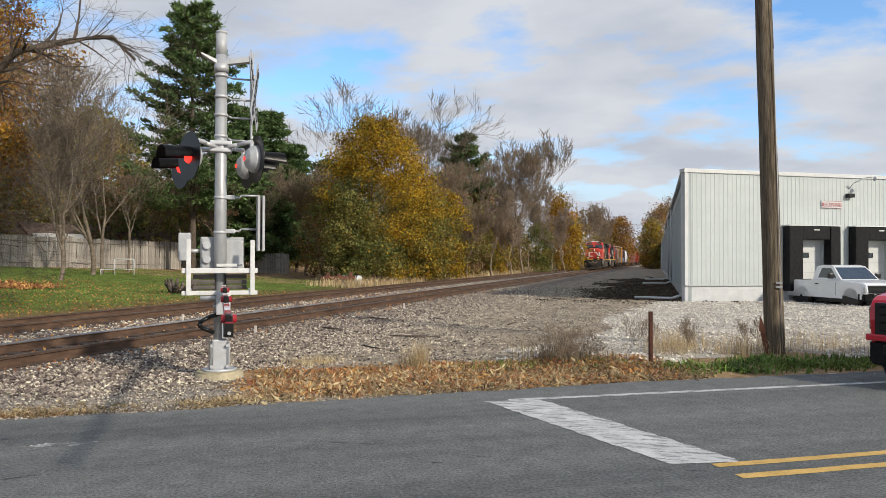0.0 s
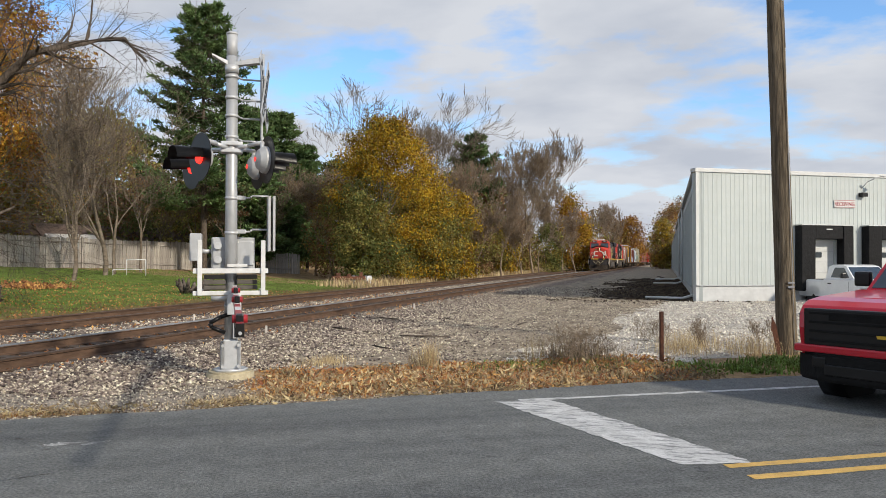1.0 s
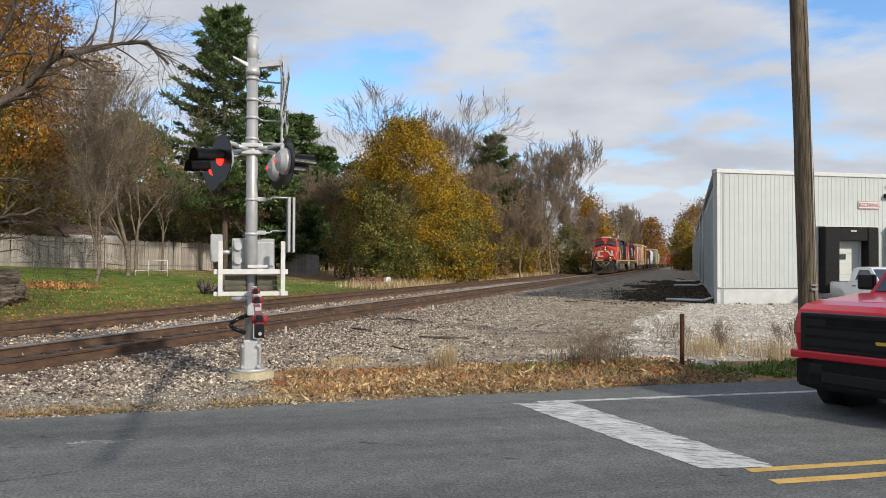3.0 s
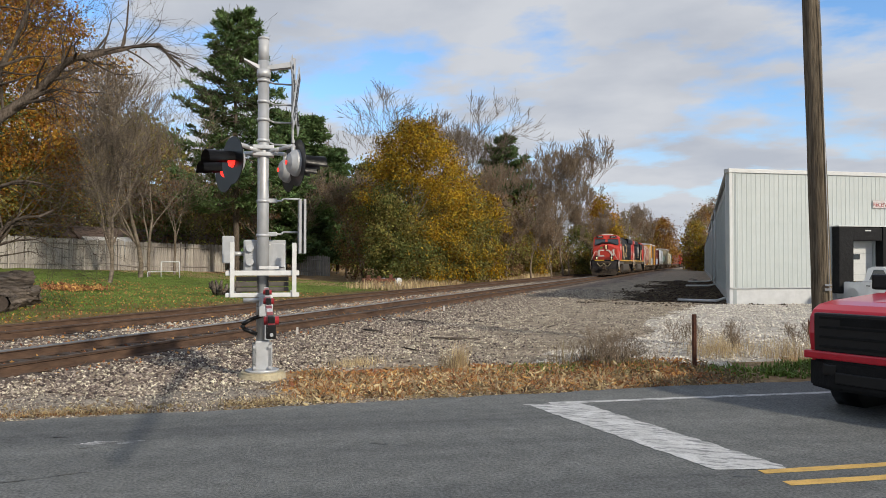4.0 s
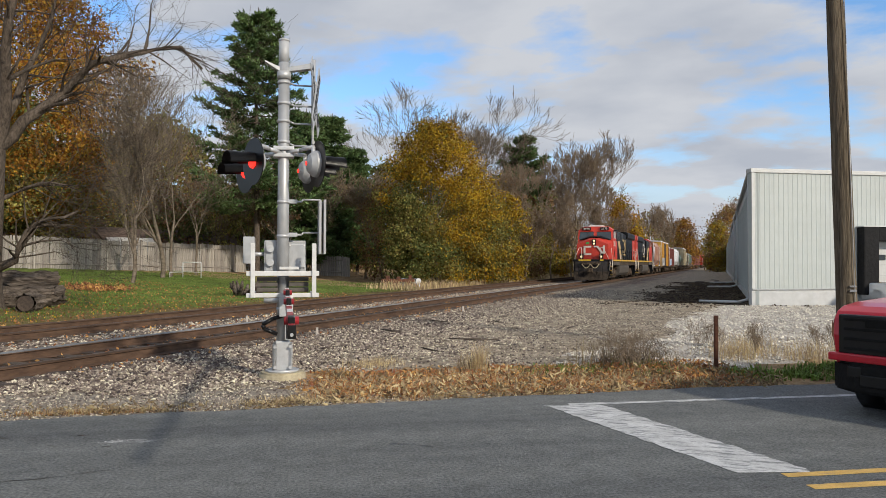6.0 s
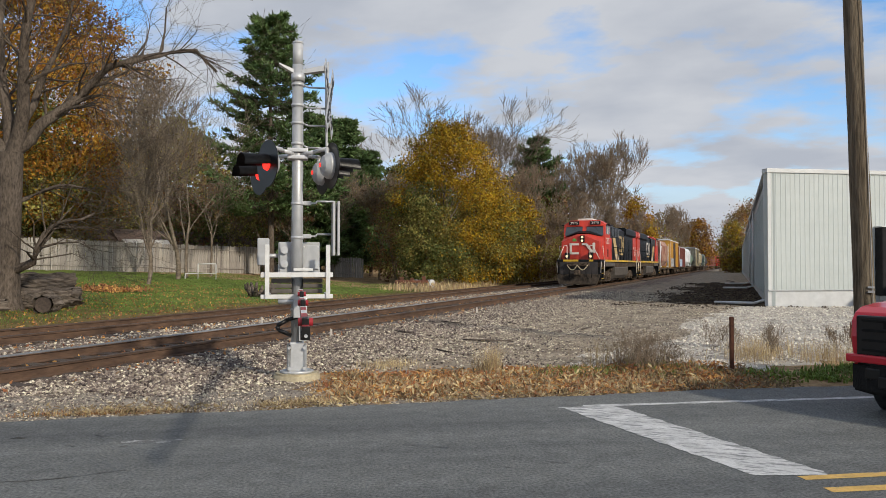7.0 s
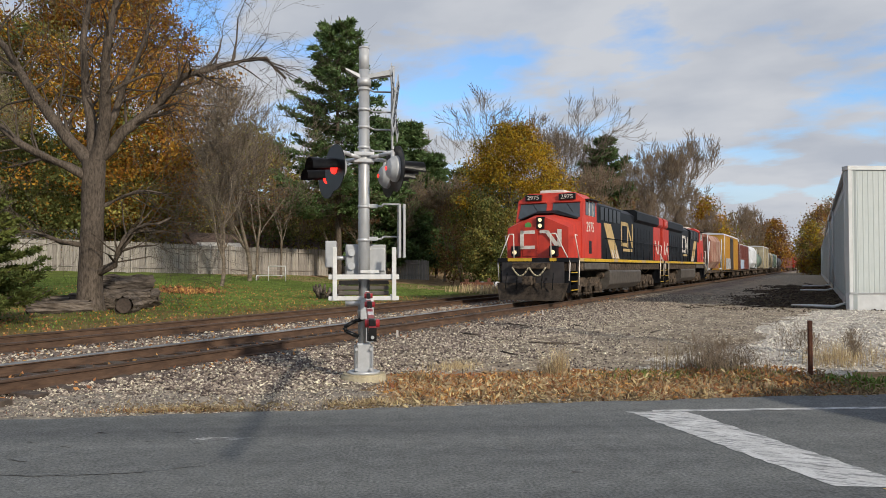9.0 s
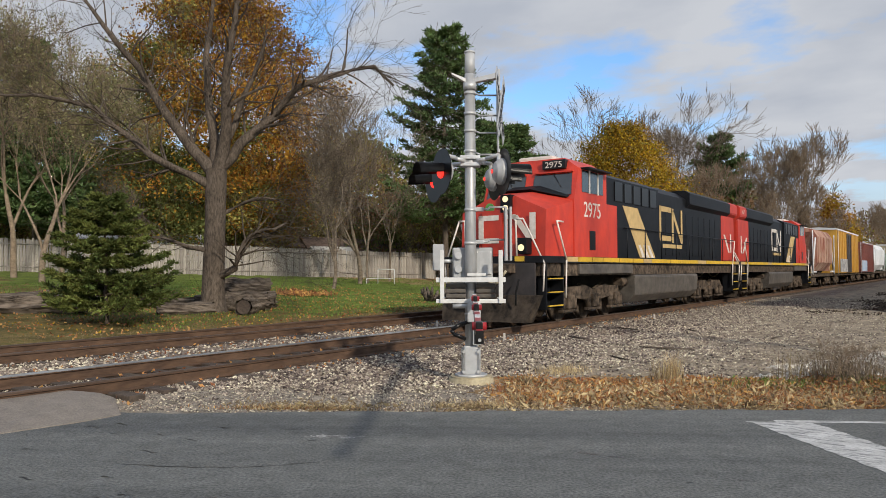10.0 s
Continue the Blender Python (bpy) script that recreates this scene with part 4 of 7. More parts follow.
def big_oak(x, y):
    """Old bare shade tree: one stout trunk that forks into a few long crooked limbs with drooping twigs."""
    rng = random.Random(11)
    t = empty("oak_tree", pose(x, y, zg(x, y)), "large old bare tree with thick grey-brown furrowed trunk", "tree")
    V = Vector
    w = Wood()
    w.limb([V((0, 0, -0.2)), V((0, 0, 0.15)), V((0.02, 0, 0.5)), V((0.03, 0, 1.4)), V((0.08, 0.02, 3.0)), V((0.14, 0, 4.4)), V((0.16, 0, 5.1))], [0.66, 0.50, 0.42, 0.385, 0.36, 0.37, 0.36], 18)
    raw("trunk", w.v, w.f, "bark", smooth=True).parent = t
    ax = V((math.cos(radians(35)), math.sin(radians(35)), 0))
    dp = V((-ax.y, ax.x, 0))

    def limb(start, steps, r, twigs=4, level=3):
        """A limb as a chain of (sideways, away, up) strides, with side branches on its outer part."""
        lw = Wood()
        p = V((0.14, 0, start))
        pts = [p]
        for a, d, u in steps:
            q = p + ax * a + dp * d + V((0, 0, u))
            m = p.lerp(q, 0.5) + V((rng.uniform(-0.10, 0.10), rng.uniform(-0.10, 0.10), rng.uniform(-0.10, 0.10)))
            pts += [m, q]
            p = q
        rad = [r * (1 - 0.80 * i / (len(pts) - 1)) for i in range(len(pts))]
        lw.limb(pts, rad, 9)
        for i in range(3, len(pts)):
            d = (pts[i] - pts[i - 1]).normalized()
            for k in range(twigs):
                n = d.orthogonal().normalized()
                n.rotate(Matrix.Rotation(rng.uniform(0, 6.283), 3, d))
                nd = (d * 0.7 + n * rng.uniform(0.5, 1.0) + V((0, 0, rng.uniform(-0.25, 0.25)))).normalized()
                grow(lw, rng, pts[i].lerp(pts[i - 1], rng.random()), nd, rng.uniform(0.7, 1.7), rad[i] * rng.uniform(0.22, 0.48), level, 6, rng.choice((-0.10, 0.04, 0.10)), 2, 0.62, 0.30, 0.62, 0.9, 2)
        raw("limb", lw.v, lw.f, "bark", smooth=True).parent = t

    limb(4.8, [(-0.9, 0.3, 1.0), (-1.3, 0.5, 1.6), (-1.1, 0.4, 1.7), (-1.2, -0.3, 1.5), (-1.0, 0.2, 1.3)], 0.24)
    limb(4.7, [(-0.2, 0.4, 1.7), (-0.35, 0.3, 1.9), (-0.05, 0.4, 2.2), (0.1, 0.2, 2.2)], 0.22)
    limb(4.8, [(0.45, -0.3, 1.7), (0.1, -0.4, 1.6), (0.35, -0.2, 1.9), (0.3, -0.3, 2.0)], 0.25)
    limb(5.0, [(0.8, 0.3, 1.1), (1.0, 0.5, 1.0), (1.0, -0.2, 1.1), (1.6, 0.3, 0.6), (1.2, 0.2, 0.3), (0.7, 0.1, -0.7)], 0.21, 5)
    limb(5.2, [(0.5, 0.6, 1.6), (0.6, 0.2, 1.8), (0.4, 0.5, 2.0)], 0.17)
    limb(4.4, [(-1.4, -0.3, 0.7), (-1.6, 0.3, 1.1), (-1.5, 0.2, 1.2), (-2.0, -0.3, 0.4), (-2.0, 0.2, 0.1)], 0.17, 5)
    limb(1.2, [(0.75, -0.2, 0.35), (0.4, -0.2, 0.9), (0.6, 0.1, 0.45), (0.8, 0.2, 0.25)], 0.16, 5)
    limb(2.1, [(-0.9, -0.3, 0.2), (-0.9, 0.1, 0.35), (-0.9, 0.2, -0.1)], 0.11, 5)
    limb(3.4, [(0.9, 0.3, 0.5), (0.8, -0.1, 0.2), (0.9, 0.1, -0.3)], 0.09, 6)
    return t


def spot(t_yaw, px, depth):
    """Place on the plan seen at a heading of t_yaw degrees, px along the picture's width, depth metres ahead."""
    a = radians(t_yaw + TURN)
    u = (px - 784) / 1307.4 * depth
    return u * math.cos(a) - depth * math.sin(a), u * math.sin(a) + depth * math.cos(a)


def rise(py, depth, horizon=459.0):
    return EYE + (horizon - py) / 1307.4 * depth


def build_trees():
    Y0, Y10 = 0.0, 18.92
    def T(px, depth, top, yaw=Y0, hz=460.0):
        x, y = spot(yaw, px, depth)
        return x, y, rise(top, depth, hz if yaw == Y0 else 476.0) - zg(x, y)
    # the golden maple and its neighbours beside the tracks
    x, y, h = T(668, 54, 214)
    crown_tree(x, y, h, 9.0, 3, ("leaf_gold", "leaf_gold", "leaf_olive", "leaf_green"), "golden and olive autumn maple tree beside the tracks", 0.05, 0.085, 64000, 0.16, 0.05, 300, 0.095, 0.42)
    for px, d, top, wide, sd, cols, cnt in ((712, 63, 345, 6.5, 16, ("leaf_olive", "leaf_green", "leaf_rust"), 12000), (572, 58, 330, 4.2, 4, ("leaf_rust", "leaf_olive", "leaf_rust"), 7000), (618, 51, 345, 3.6, 5, ("leaf_olive", "leaf_green"), 9000), (752, 57, 345, 4.2, 6, ("leaf_olive", "leaf_gold", "leaf_green"), 12000), (795, 60, 345, 3.4, 7, ("leaf_gold", "leaf_olive"), 9000), (835, 70, 370, 3.6, 8, ("leaf_olive", "leaf_rust"), 7000), (880, 84, 400, 3.4, 9, ("leaf_olive", "leaf_gold"), 6000), (905, 96, 395, 5.0, 10, ("leaf_olive", "leaf_rust"), 7000), (950, 100, 400, 5, 12, ("leaf_green", "leaf_olive"), 6000), (990, 118, 348, 7.0, 13, ("leaf_orange", "leaf_gold", "leaf_olive"), 11000), (1012, 120, 400, 5, 14, ("leaf_gold", "leaf_olive"), 4000), (1098, 230, 386, 11, 15, ("leaf_orange", "leaf_rust"), 7000)):
        x, y, h = T(px, d, top)
        crown_tree(x, y, h, wide, sd, cols, "autumn tree with thinning olive and gold leaves", 0.05, 0.10 * max(1, d / 75), cnt, 0.12)
    # bare trees of the wood behind
    for px, d, top, tr, sd, m, dep in ((650, 74, 118, 0.2, 21, "twig", 6), (735, 76, 140, 0.2, 22, "twig", 6), (690, 80, 175, 0.16, 36, "twig", 6)):
        x, y, h = T(px, d, top)
        bare_tree(x, y, h, sd, m, dep, "bare autumn tree with fine brown twigs", tr * 0.8, 0.52, 0.12)
    for px, d, top, tr, sd, dep in ((805, 66, 270, 0.12, 23, 6), (845, 76, 262, 0.14, 24, 6), (895, 86, 228, 0.16, 25, 6), (925, 92, 240, 0.16, 26, 6), (870, 72, 330, 0.12, 27, 6), (965, 106, 318, 0.15, 28, 6), (1010, 126, 345, 0.15, 29, 5), (1040, 150, 352, 0.2, 30, 5), (1065, 170, 362, 0.2, 31, 5), (1080, 190, 378, 0.2, 32, 5), (540, 60, 300, 0.12, 33, 6), (570, 62, 285, 0.12, 34, 6), (612, 66, 300, 0.12, 35, 6), (825, 68, 350, 0.1, 37, 6), (935, 88, 330, 0.12, 38, 6), (905, 78, 370, 0.1, 39, 6), (975, 100, 362, 0.12, 40, 6), (1000, 112, 375, 0.12, 45, 5), (1025, 128, 385, 0.12, 46, 5), (785, 64, 310, 0.1, 47, 6)):
        x, y, h = T(px, d, top)
        bare_tree(x, y, h, sd, "twig_tan", dep, "bare tan-brown autumn tree with a few dead leaves", tr * 0.8, 0.40, 0.17, leaf="leaf_rust", per=1, lsize=0.05 * max(1, d / 90), lrad=0.6)
    # wood right of the tracks, behind the warehouse
    for px, d, top, wide, sd, cols in ((1154, 155, 388, 6, 41, ("leaf_olive", "leaf_rust", "leaf_gold")), (1172, 165, 362, 10, 42, ("leaf_rust", "leaf_orange", "leaf_olive")), (1185, 190, 350, 12, 43, ("leaf_rust", "leaf_rust", "leaf_orange")), (1150, 190, 420, 6, 44, ("leaf_olive", "leaf_rust"))):
        x, y, h = T(px, d, top)
        crown_tree(x, y, h, wide, sd, cols, "rust and olive autumn tree beyond the warehouse", 0.03, 0.2, 7000, 0.2)
    # conifers
    x, y, h = T(822, 80, 236)
    pine(x, y, h, 6.0, 51, "dark green pine tree among bare trees", 0.62, 9, 0.5, 8, 0.5, 5)
    x, y, h = T(340, 56, -6)
    pine(x, y, h, 11.0, 52, "tall ragged white pine tree with dark green boughs", 0.24, 14, 0.34, 19, 0.42, 6, 0.60)
    x, y, h = T(478, 66, 190)
    pine(x, y, h, 7.0, 53, "dark green pine tree behind the yard", 0.1, 14, 0.42, 16, 0.4, 6)
    x, y, h = T(525, 68, 252)
    pine(x, y, h, 3.6, 54, "slim dark green pine tree", 0.1, 14, 0.4, 16, 0.4, 5)
    x, y, h = T(430, 62, 180)
    pine(x, y, h, 6.5, 55, "dark green pine tree behind the yard", 0.1, 14, 0.42, 16, 0.4, 6)
    x, y, h = T(188, 21.5, 338, Y10)
    pine(x, y, h, 4.3, 56, "young bushy spruce tree with yellowish green needles", 0.10, 15, 0.13, 14, 0.5, 7, 0.75, "spruce", 0.02, 8)
    for px, d, top, sd in ((60, 66, 60, 57), (-30, 64, 20, 58), (135, 72, 190, 59)):
        x, y, h = T(px, d, top, Y10)
        pine(x, y, h, 8.0, sd, "tall pine tree at the back of the yard", 0.2, 12, 0.45, 18, 0.4, 6)
    # broad orange and green oaks behind the yard
    x, y, h = T(385, 62, -25, Y10)
    crown_tree(x, y, h, 21.0, 61, ("leaf_orange", "leaf_orange", "leaf_olive", "leaf_green"), "broad oak tree with orange and green autumn leaves", 0.06, 0.135, 120000, 0.3, 0.0, 620, 0.062, 0.44)
    for px, d, top, wide, sd, cols, cnt in ((-150, 66, 60, 11, 65, ("leaf_olive", "leaf_green"), 12000), (245, 72, 240, 8, 62, ("leaf_green", "leaf_olive"), 12000), (640, 84, 260, 9, 70, ("leaf_olive", "leaf_rust"), 9000)):
        x, y, h = T(px, d, top, Y10)
        crown_tree(x, y, h, wide, sd, cols, "tall olive autumn tree behind the yard", 0.08, 0.14, cnt, 0.25, 0.1)
    # tall trees with pale stems and sparse olive leaves
    for px, d, top, tr, sd, per in ((75, 40, 10, 0.17, 80, 7), (25, 43, -30, 0.18, 81, 7), (-50, 42, 0, 0.2, 82, 7), (110, 46, 40, 0.13, 83, 6)):
        x, y, h = T(px, d, top, Y10)
        bare_tree(x, y, h, sd, "twig_tan", 6, "tall yard tree with pale stems and sparse olive leaves", tr, 0.50, 0.18, leaf="leaf_pale", per=per, lsize=0.065, lrad=0.7)
    # bare and half-bare yard trees
    for px, d, top, tr, sd, dep in ((590, 44, 140, 0.12, 71, 6), (650, 52, 185, 0.11, 72, 6), (690, 56, 280, 0.10, 76, 5), (880, 62, 300, 0.12, 84, 6), (840, 60, 330, 0.1, 85, 6), (780, 60, 330, 0.1, 86, 6), (720, 64, 310, 0.1, 90, 6), (200, 48, 300, 0.09, 92, 6)):
        x, y, h = T(px, d, top, Y10)
        bare_tree(x, y, h, sd, "twig", 5, "thin bare yard tree with fine brown twigs", tr, 0.50, 0.14, leaf=("leaf_olive", "leaf_rust", "leaf_olive")[sd % 3], per=1, lsize=0.055, lrad=0.6)
    for px, d, top, tr, sd in ((165, 46, 85, 0.13, 95), (110, 50, 150, 0.11, 98)):
        x, y, h = T(px, d, top)
        bare_tree(x, y, h, sd, "twig", 5, "tall bare yard tree with fine twigs", tr, 0.46, 0.18, split=4)
    # undergrowth along the back of the yard and the right of way
    rng = random.Random(5)
    for k in range(30):
        px = -80 + k * 36 + rng.uniform(-12, 12)
        d = rng.uniform(68, 84)
        x, y, h = T(px, d, rng.uniform(290, 370), Y10)
        cols = rng.choice((("leaf_olive", "leaf_green"), ("leaf_rust", "leaf_olive"), ("leaf_green", "leaf_rust")))
        crown_tree(x, y, h, rng.uniform(3.5, 6), 100 + k, cols, "dense olive and brown undergrowth tree", 0.02, 0.16, 3400, 0.07)
    # the dark depth of the wood behind all of it
    for k in range(37):
        px = -120 + k * 40 + rng.uniform(-15, 15)
        d = rng.uniform(88, 100)
        x, y, h = T(px, d, rng.uniform(190, 300) if px < 700 else rng.uniform(300, 360), Y10)
        crown_tree(x, y, h, rng.uniform(7, 9), 200 + k, (rng.choice(("leaf_olive", "leaf_green", "leaf_rust")), "leaf_green"), "dense olive tree deep in the wood", 0.02, 0.34, 2600, 0.12, 0.1)
    for px, d, top in ((1075, 250, 395), (1110, 400, 425), (1126, 430, 438), (1060, 230, 385), (1030, 190, 375)):
        x, y, h = T(px, d, top)
        crown_tree(x, y, h, 12, 240 + px, ("leaf_rust", "leaf_olive"), "distant rust-brown autumn tree along the line", 0.02, 0.34, 2600, 0.12, 0.1)
    for k in range(26):
        u = k / 25
        x, y = -17.6 - rng.uniform(0, 2.5) - 2 * (1 - u), 50 + 100 * u ** 1.3
        bare_tree(x, y, rng.uniform(1.6, 4.2), 140 + k, rng.choice(("twig_tan", "twig")), 5, "tangled brown brush beside the tracks", 0.05, 0.6, 0.25, 3, True, "shrub", rng.choice(("leaf_rust", "leaf_olive", "leaf_gold")), 4, 0.09, 0.5)
    big_oak(*spot(Y10, 377, 26.5))


build_trees()


# ---- train ----
M.update({
    "loco_red": mat("loco_red", (0.58, 0.048, 0.024), (0.44, 0.036, 0.022), 0.5, 0, 3, 0, None, 0.18, stretch=(1, 1, 0.5)),
    "loco_black": mat("loco_black", (0.012, 0.013, 0.016), (0.006, 0.0065, 0.008), 0.5, 0, 4, 0, None, 0.35, spec=0.22),
    "loco_tan": mat("loco_tan", (0.60, 0.42, 0.18), (0.46, 0.32, 0.14), 0.55, 0, 4, 0, None, 0.2),
    "loco_white": mat("loco_white", (0.78, 0.72, 0.66), (0.62, 0.55, 0.48), 0.55, 0, 5, 0, None, 0.15),
    "loco_yellow": mat("loco_yellow", (0.72, 0.45, 0.03), (0.55, 0.34, 0.03), 0.55, 0, 6, 0, None, 0.2),
    "grime": mat("grime", (0.15, 0.112, 0.082), (0.022, 0.018, 0.015), 0.85, 0.0, 5, 0.3, 20, 0.35, spec=0.15),
    "pilot": mat("pilot", (0.085, 0.066, 0.050), (0.022, 0.018, 0.015), 0.8, 0.0, 4, 0.3, 20, 0.4, spec=0.15),
    "tank_grey": mat("tank_grey", (0.135, 0.118, 0.10), (0.07, 0.06, 0.052), 0.6, 0.1, 3, 0.1, 20, 0.3),
    "car_yellow": mat("car_yellow", (0.55, 0.30, 0.04), (0.42, 0.22, 0.035), 0.65, 0, 2, 0.1, 14, 0.25),
    "car_rust": mat("car_rust", (0.50, 0.36, 0.27), (0.22, 0.05, 0.028), 0.8, 0, 1.3, 0.1, 14, 0.3, stretch=(1, 1.6, 0.35)),
    "car_brown": mat("car_brown", (0.22, 0.062, 0.045), (0.13, 0.04, 0.03), 0.75, 0, 2, 0.1, 14, 0.3),
    "car_white": mat("car_white", (0.72, 0.73, 0.74), (0.58, 0.59, 0.60), 0.6, 0, 2, 0.1, 14, 0.2),
    "car_cream": mat("car_cream", (0.46, 0.40, 0.27), (0.32, 0.28, 0.19), 0.7, 0, 2, 0.1, 14, 0.25),
    "car_green": mat("car_green", (0.16, 0.22, 0.17), (0.10, 0.14, 0.11), 0.7, 0, 2, 0.1, 14, 0.3),
    "car_dark": mat("car_dark", (0.06, 0.05, 0.05), (0.03, 0.028, 0.028), 0.7, 0, 2, 0.1, 14, 0.3),
    "graffiti_blue": mat("graffiti_blue", (0.20, 0.34, 0.52), (0.50, 0.52, 0.55), 0.6, 0, 2.5, 0, None, 0.3),
    "graffiti_pale": mat("graffiti_pale", (0.62, 0.60, 0.58), (0.10, 0.10, 0.12), 0.6, 0, 3.5, 0, None, 0.3),
    "headlight": glow("headlight", (1.0, 0.80, 0.46), 1.25),
    "emblem": mat("emblem", (0.10, 0.32, 0.08), (0.08, 0.25, 0.06), 0.5, 0, 5, 0, None, 0.1),
    "loco_glass": mat("loco_glass", (0.04, 0.055, 0.07), (0.03, 0.04, 0.05), 0.07, 0, 2, 0, None, 0.1, spec=0.9),
    "truck_red": mat("truck_red", (0.50, 0.006, 0.022), (0.45, 0.005, 0.019), 0.28, 0.0, 3, 0, None, 0.06, coat=0.4),
    "white_paint": mat("white_paint", (0.76, 0.77, 0.78), (0.70, 0.71, 0.72), 0.28, 0, 3, 0, None, 0.06, coat=0.5),
    "brown_roof": mat("brown_roof", (0.17, 0.115, 0.09), (0.10, 0.07, 0.055), 0.9, 0, 5, 0.4, 25, 0.25),
    "grey_wall": mat("grey_wall", (0.62, 0.61, 0.58), (0.50, 0.49, 0.47), 0.8, 0, 4, 0.1, 20, 0.15),
})
SLOPE = 0.00524                           # the line bears a trace to the left of +y


def on_line(y, mid=NEAR_T):
    return pose(mid - SLOPE * (y - 15), y, RAIL_Z, 0, 0, math.degrees(SLOPE))


TRAIN_Y = [(0.0, 122.7), (1.0, 113.4), (2.0, 103.7), (4.0, 82.7), (5.5, 66.2), (7.0, 49.8), (8.5, 33.2), (9.0, 27.5), (9.5, 21.9), (10.0, 16.2)]
TRAIN = []                                # (thing, offset along the line, turned round)


def loft(bm, a, b):
    """Closed skin between two outlines with the same number of points."""
    va, vb = [bm.verts.new(p) for p in a], [bm.verts.new(p) for p in b]
    fs = [bm.faces.new(va), bm.faces.new(vb[::-1])]
    for i in range(len(a)):
        j = (i + 1) % len(a)
        fs.append(bm.faces.new((va[j], va[i], vb[i], vb[j])))
    bmesh.ops.recalc_face_normals(bm, faces=fs)
    return bm


def bogie(parent, y0, y1, wheels, r=0.5, name="bogie", mate="grime"):
    """Sprung wheel truck: cast side frames, axle boxes, coil springs and wheels."""
    mid = (y0 + y1) / 2
    bm = B()
    for s in (-1, 1):
        prism(bm, [(y0, 0.62), (y0 + 0.25, 0.95), (mid - 0.5, 0.98), (mid, 0.84), (mid + 0.5, 0.98), (y1 - 0.25, 0.95), (y1, 0.62), (y1 - 0.1, 0.48), (y1 - 0.6, 0.66), (mid, 0.52), (y0 + 0.6, 0.66), (y0 + 0.1, 0.48)], s * 1.02, s * 1.16, "x")
        for k in range(wheels):
            y = y0 + 0.42 + (y1 - y0 - 0.84) * k / (wheels - 1)
            box(bm, s * 1.0, s * 1.24, y - 0.2, y + 0.2, 0.36, 0.74, 0.03)
            for d in (-0.36, 0.36):
                rod(bm, (s * 1.12, y + d, 0.34), (s * 1.12, y + d, 0.66), 0.1, n=8)
            box(bm, s * 1.05, s * 1.2, y - 0.5, y + 0.5, 0.26, 0.34, 0.02)
    b = part(name, bm, mate, parent, "grimy cast wheel truck with springs")
    for k in range(wheels):
        y = y0 + 0.42 + (y1 - y0 - 0.84) * k / (wheels - 1)
        bm = B()
        for s in (-1, 1):
            rod(bm, (s * 0.69, y, r), (s * 0.83, y, r), r, n=24)
            rod(bm, (s * 0.66, y, r), (s * 0.69, y, r), r + 0.03, n=24)
        rod(bm, (-0.7, y, r), (0.7, y, r), 0.09, n=8)
        part("wheelset", bm, "grime", b)


def mark(parent, y0, y1, z0, z1, x, material, side):
    """Initials drawn as plain strokes: a bent open band and a zigzag band."""
    w, h = (y1 - y0), (z1 - z0)
    t = 0.17 * h
    def Q(u, v):
        return (y0 + u * w, z0 + v * h) if side > 0 else (y1 - u * w, z0 + v * h)
    for strokes in ([((0.0, 0.12), (0.0, 1.0)), ((0.0, 1.0), (0.42, 1.0)), ((0.0, 0.06), (0.42, 0.06))], [((0.52, 0.0), (0.52, 1.0)), ((0.52, 0.95), (0.88, 0.05)), ((0.92, 0.0), (0.92, 1.0))]):
        bm = B()
        for a, b in strokes:
            (ya, za), (yb, zb) = Q(*a), Q(*b)
            d = Vector((0, yb - ya, zb - za))
            n = Vector((0, -d.z, d.y)).normalized() * t * 0.5
            e = d.normalized() * t * 0.4
            p, q = Vector((x, ya, za)) - e, Vector((x, yb, zb)) + e
            vs = [bm.verts.new(v) for v in (p - n, q - n, q + n, p + n)]
            f = bm.faces.new(vs)
        r = bmesh.ops.extrude_face_region(bm, geom=bm.faces[:])
        bmesh.ops.translate(bm, verts=[v for v in r["geom"] if isinstance(v, bmesh.types.BMVert)], vec=(0.006 * side, 0, 0))
        bmesh.ops.recalc_face_normals(bm, faces=bm.faces[:])
        part("painted_mark", bm, material, parent, "pale painted mark")


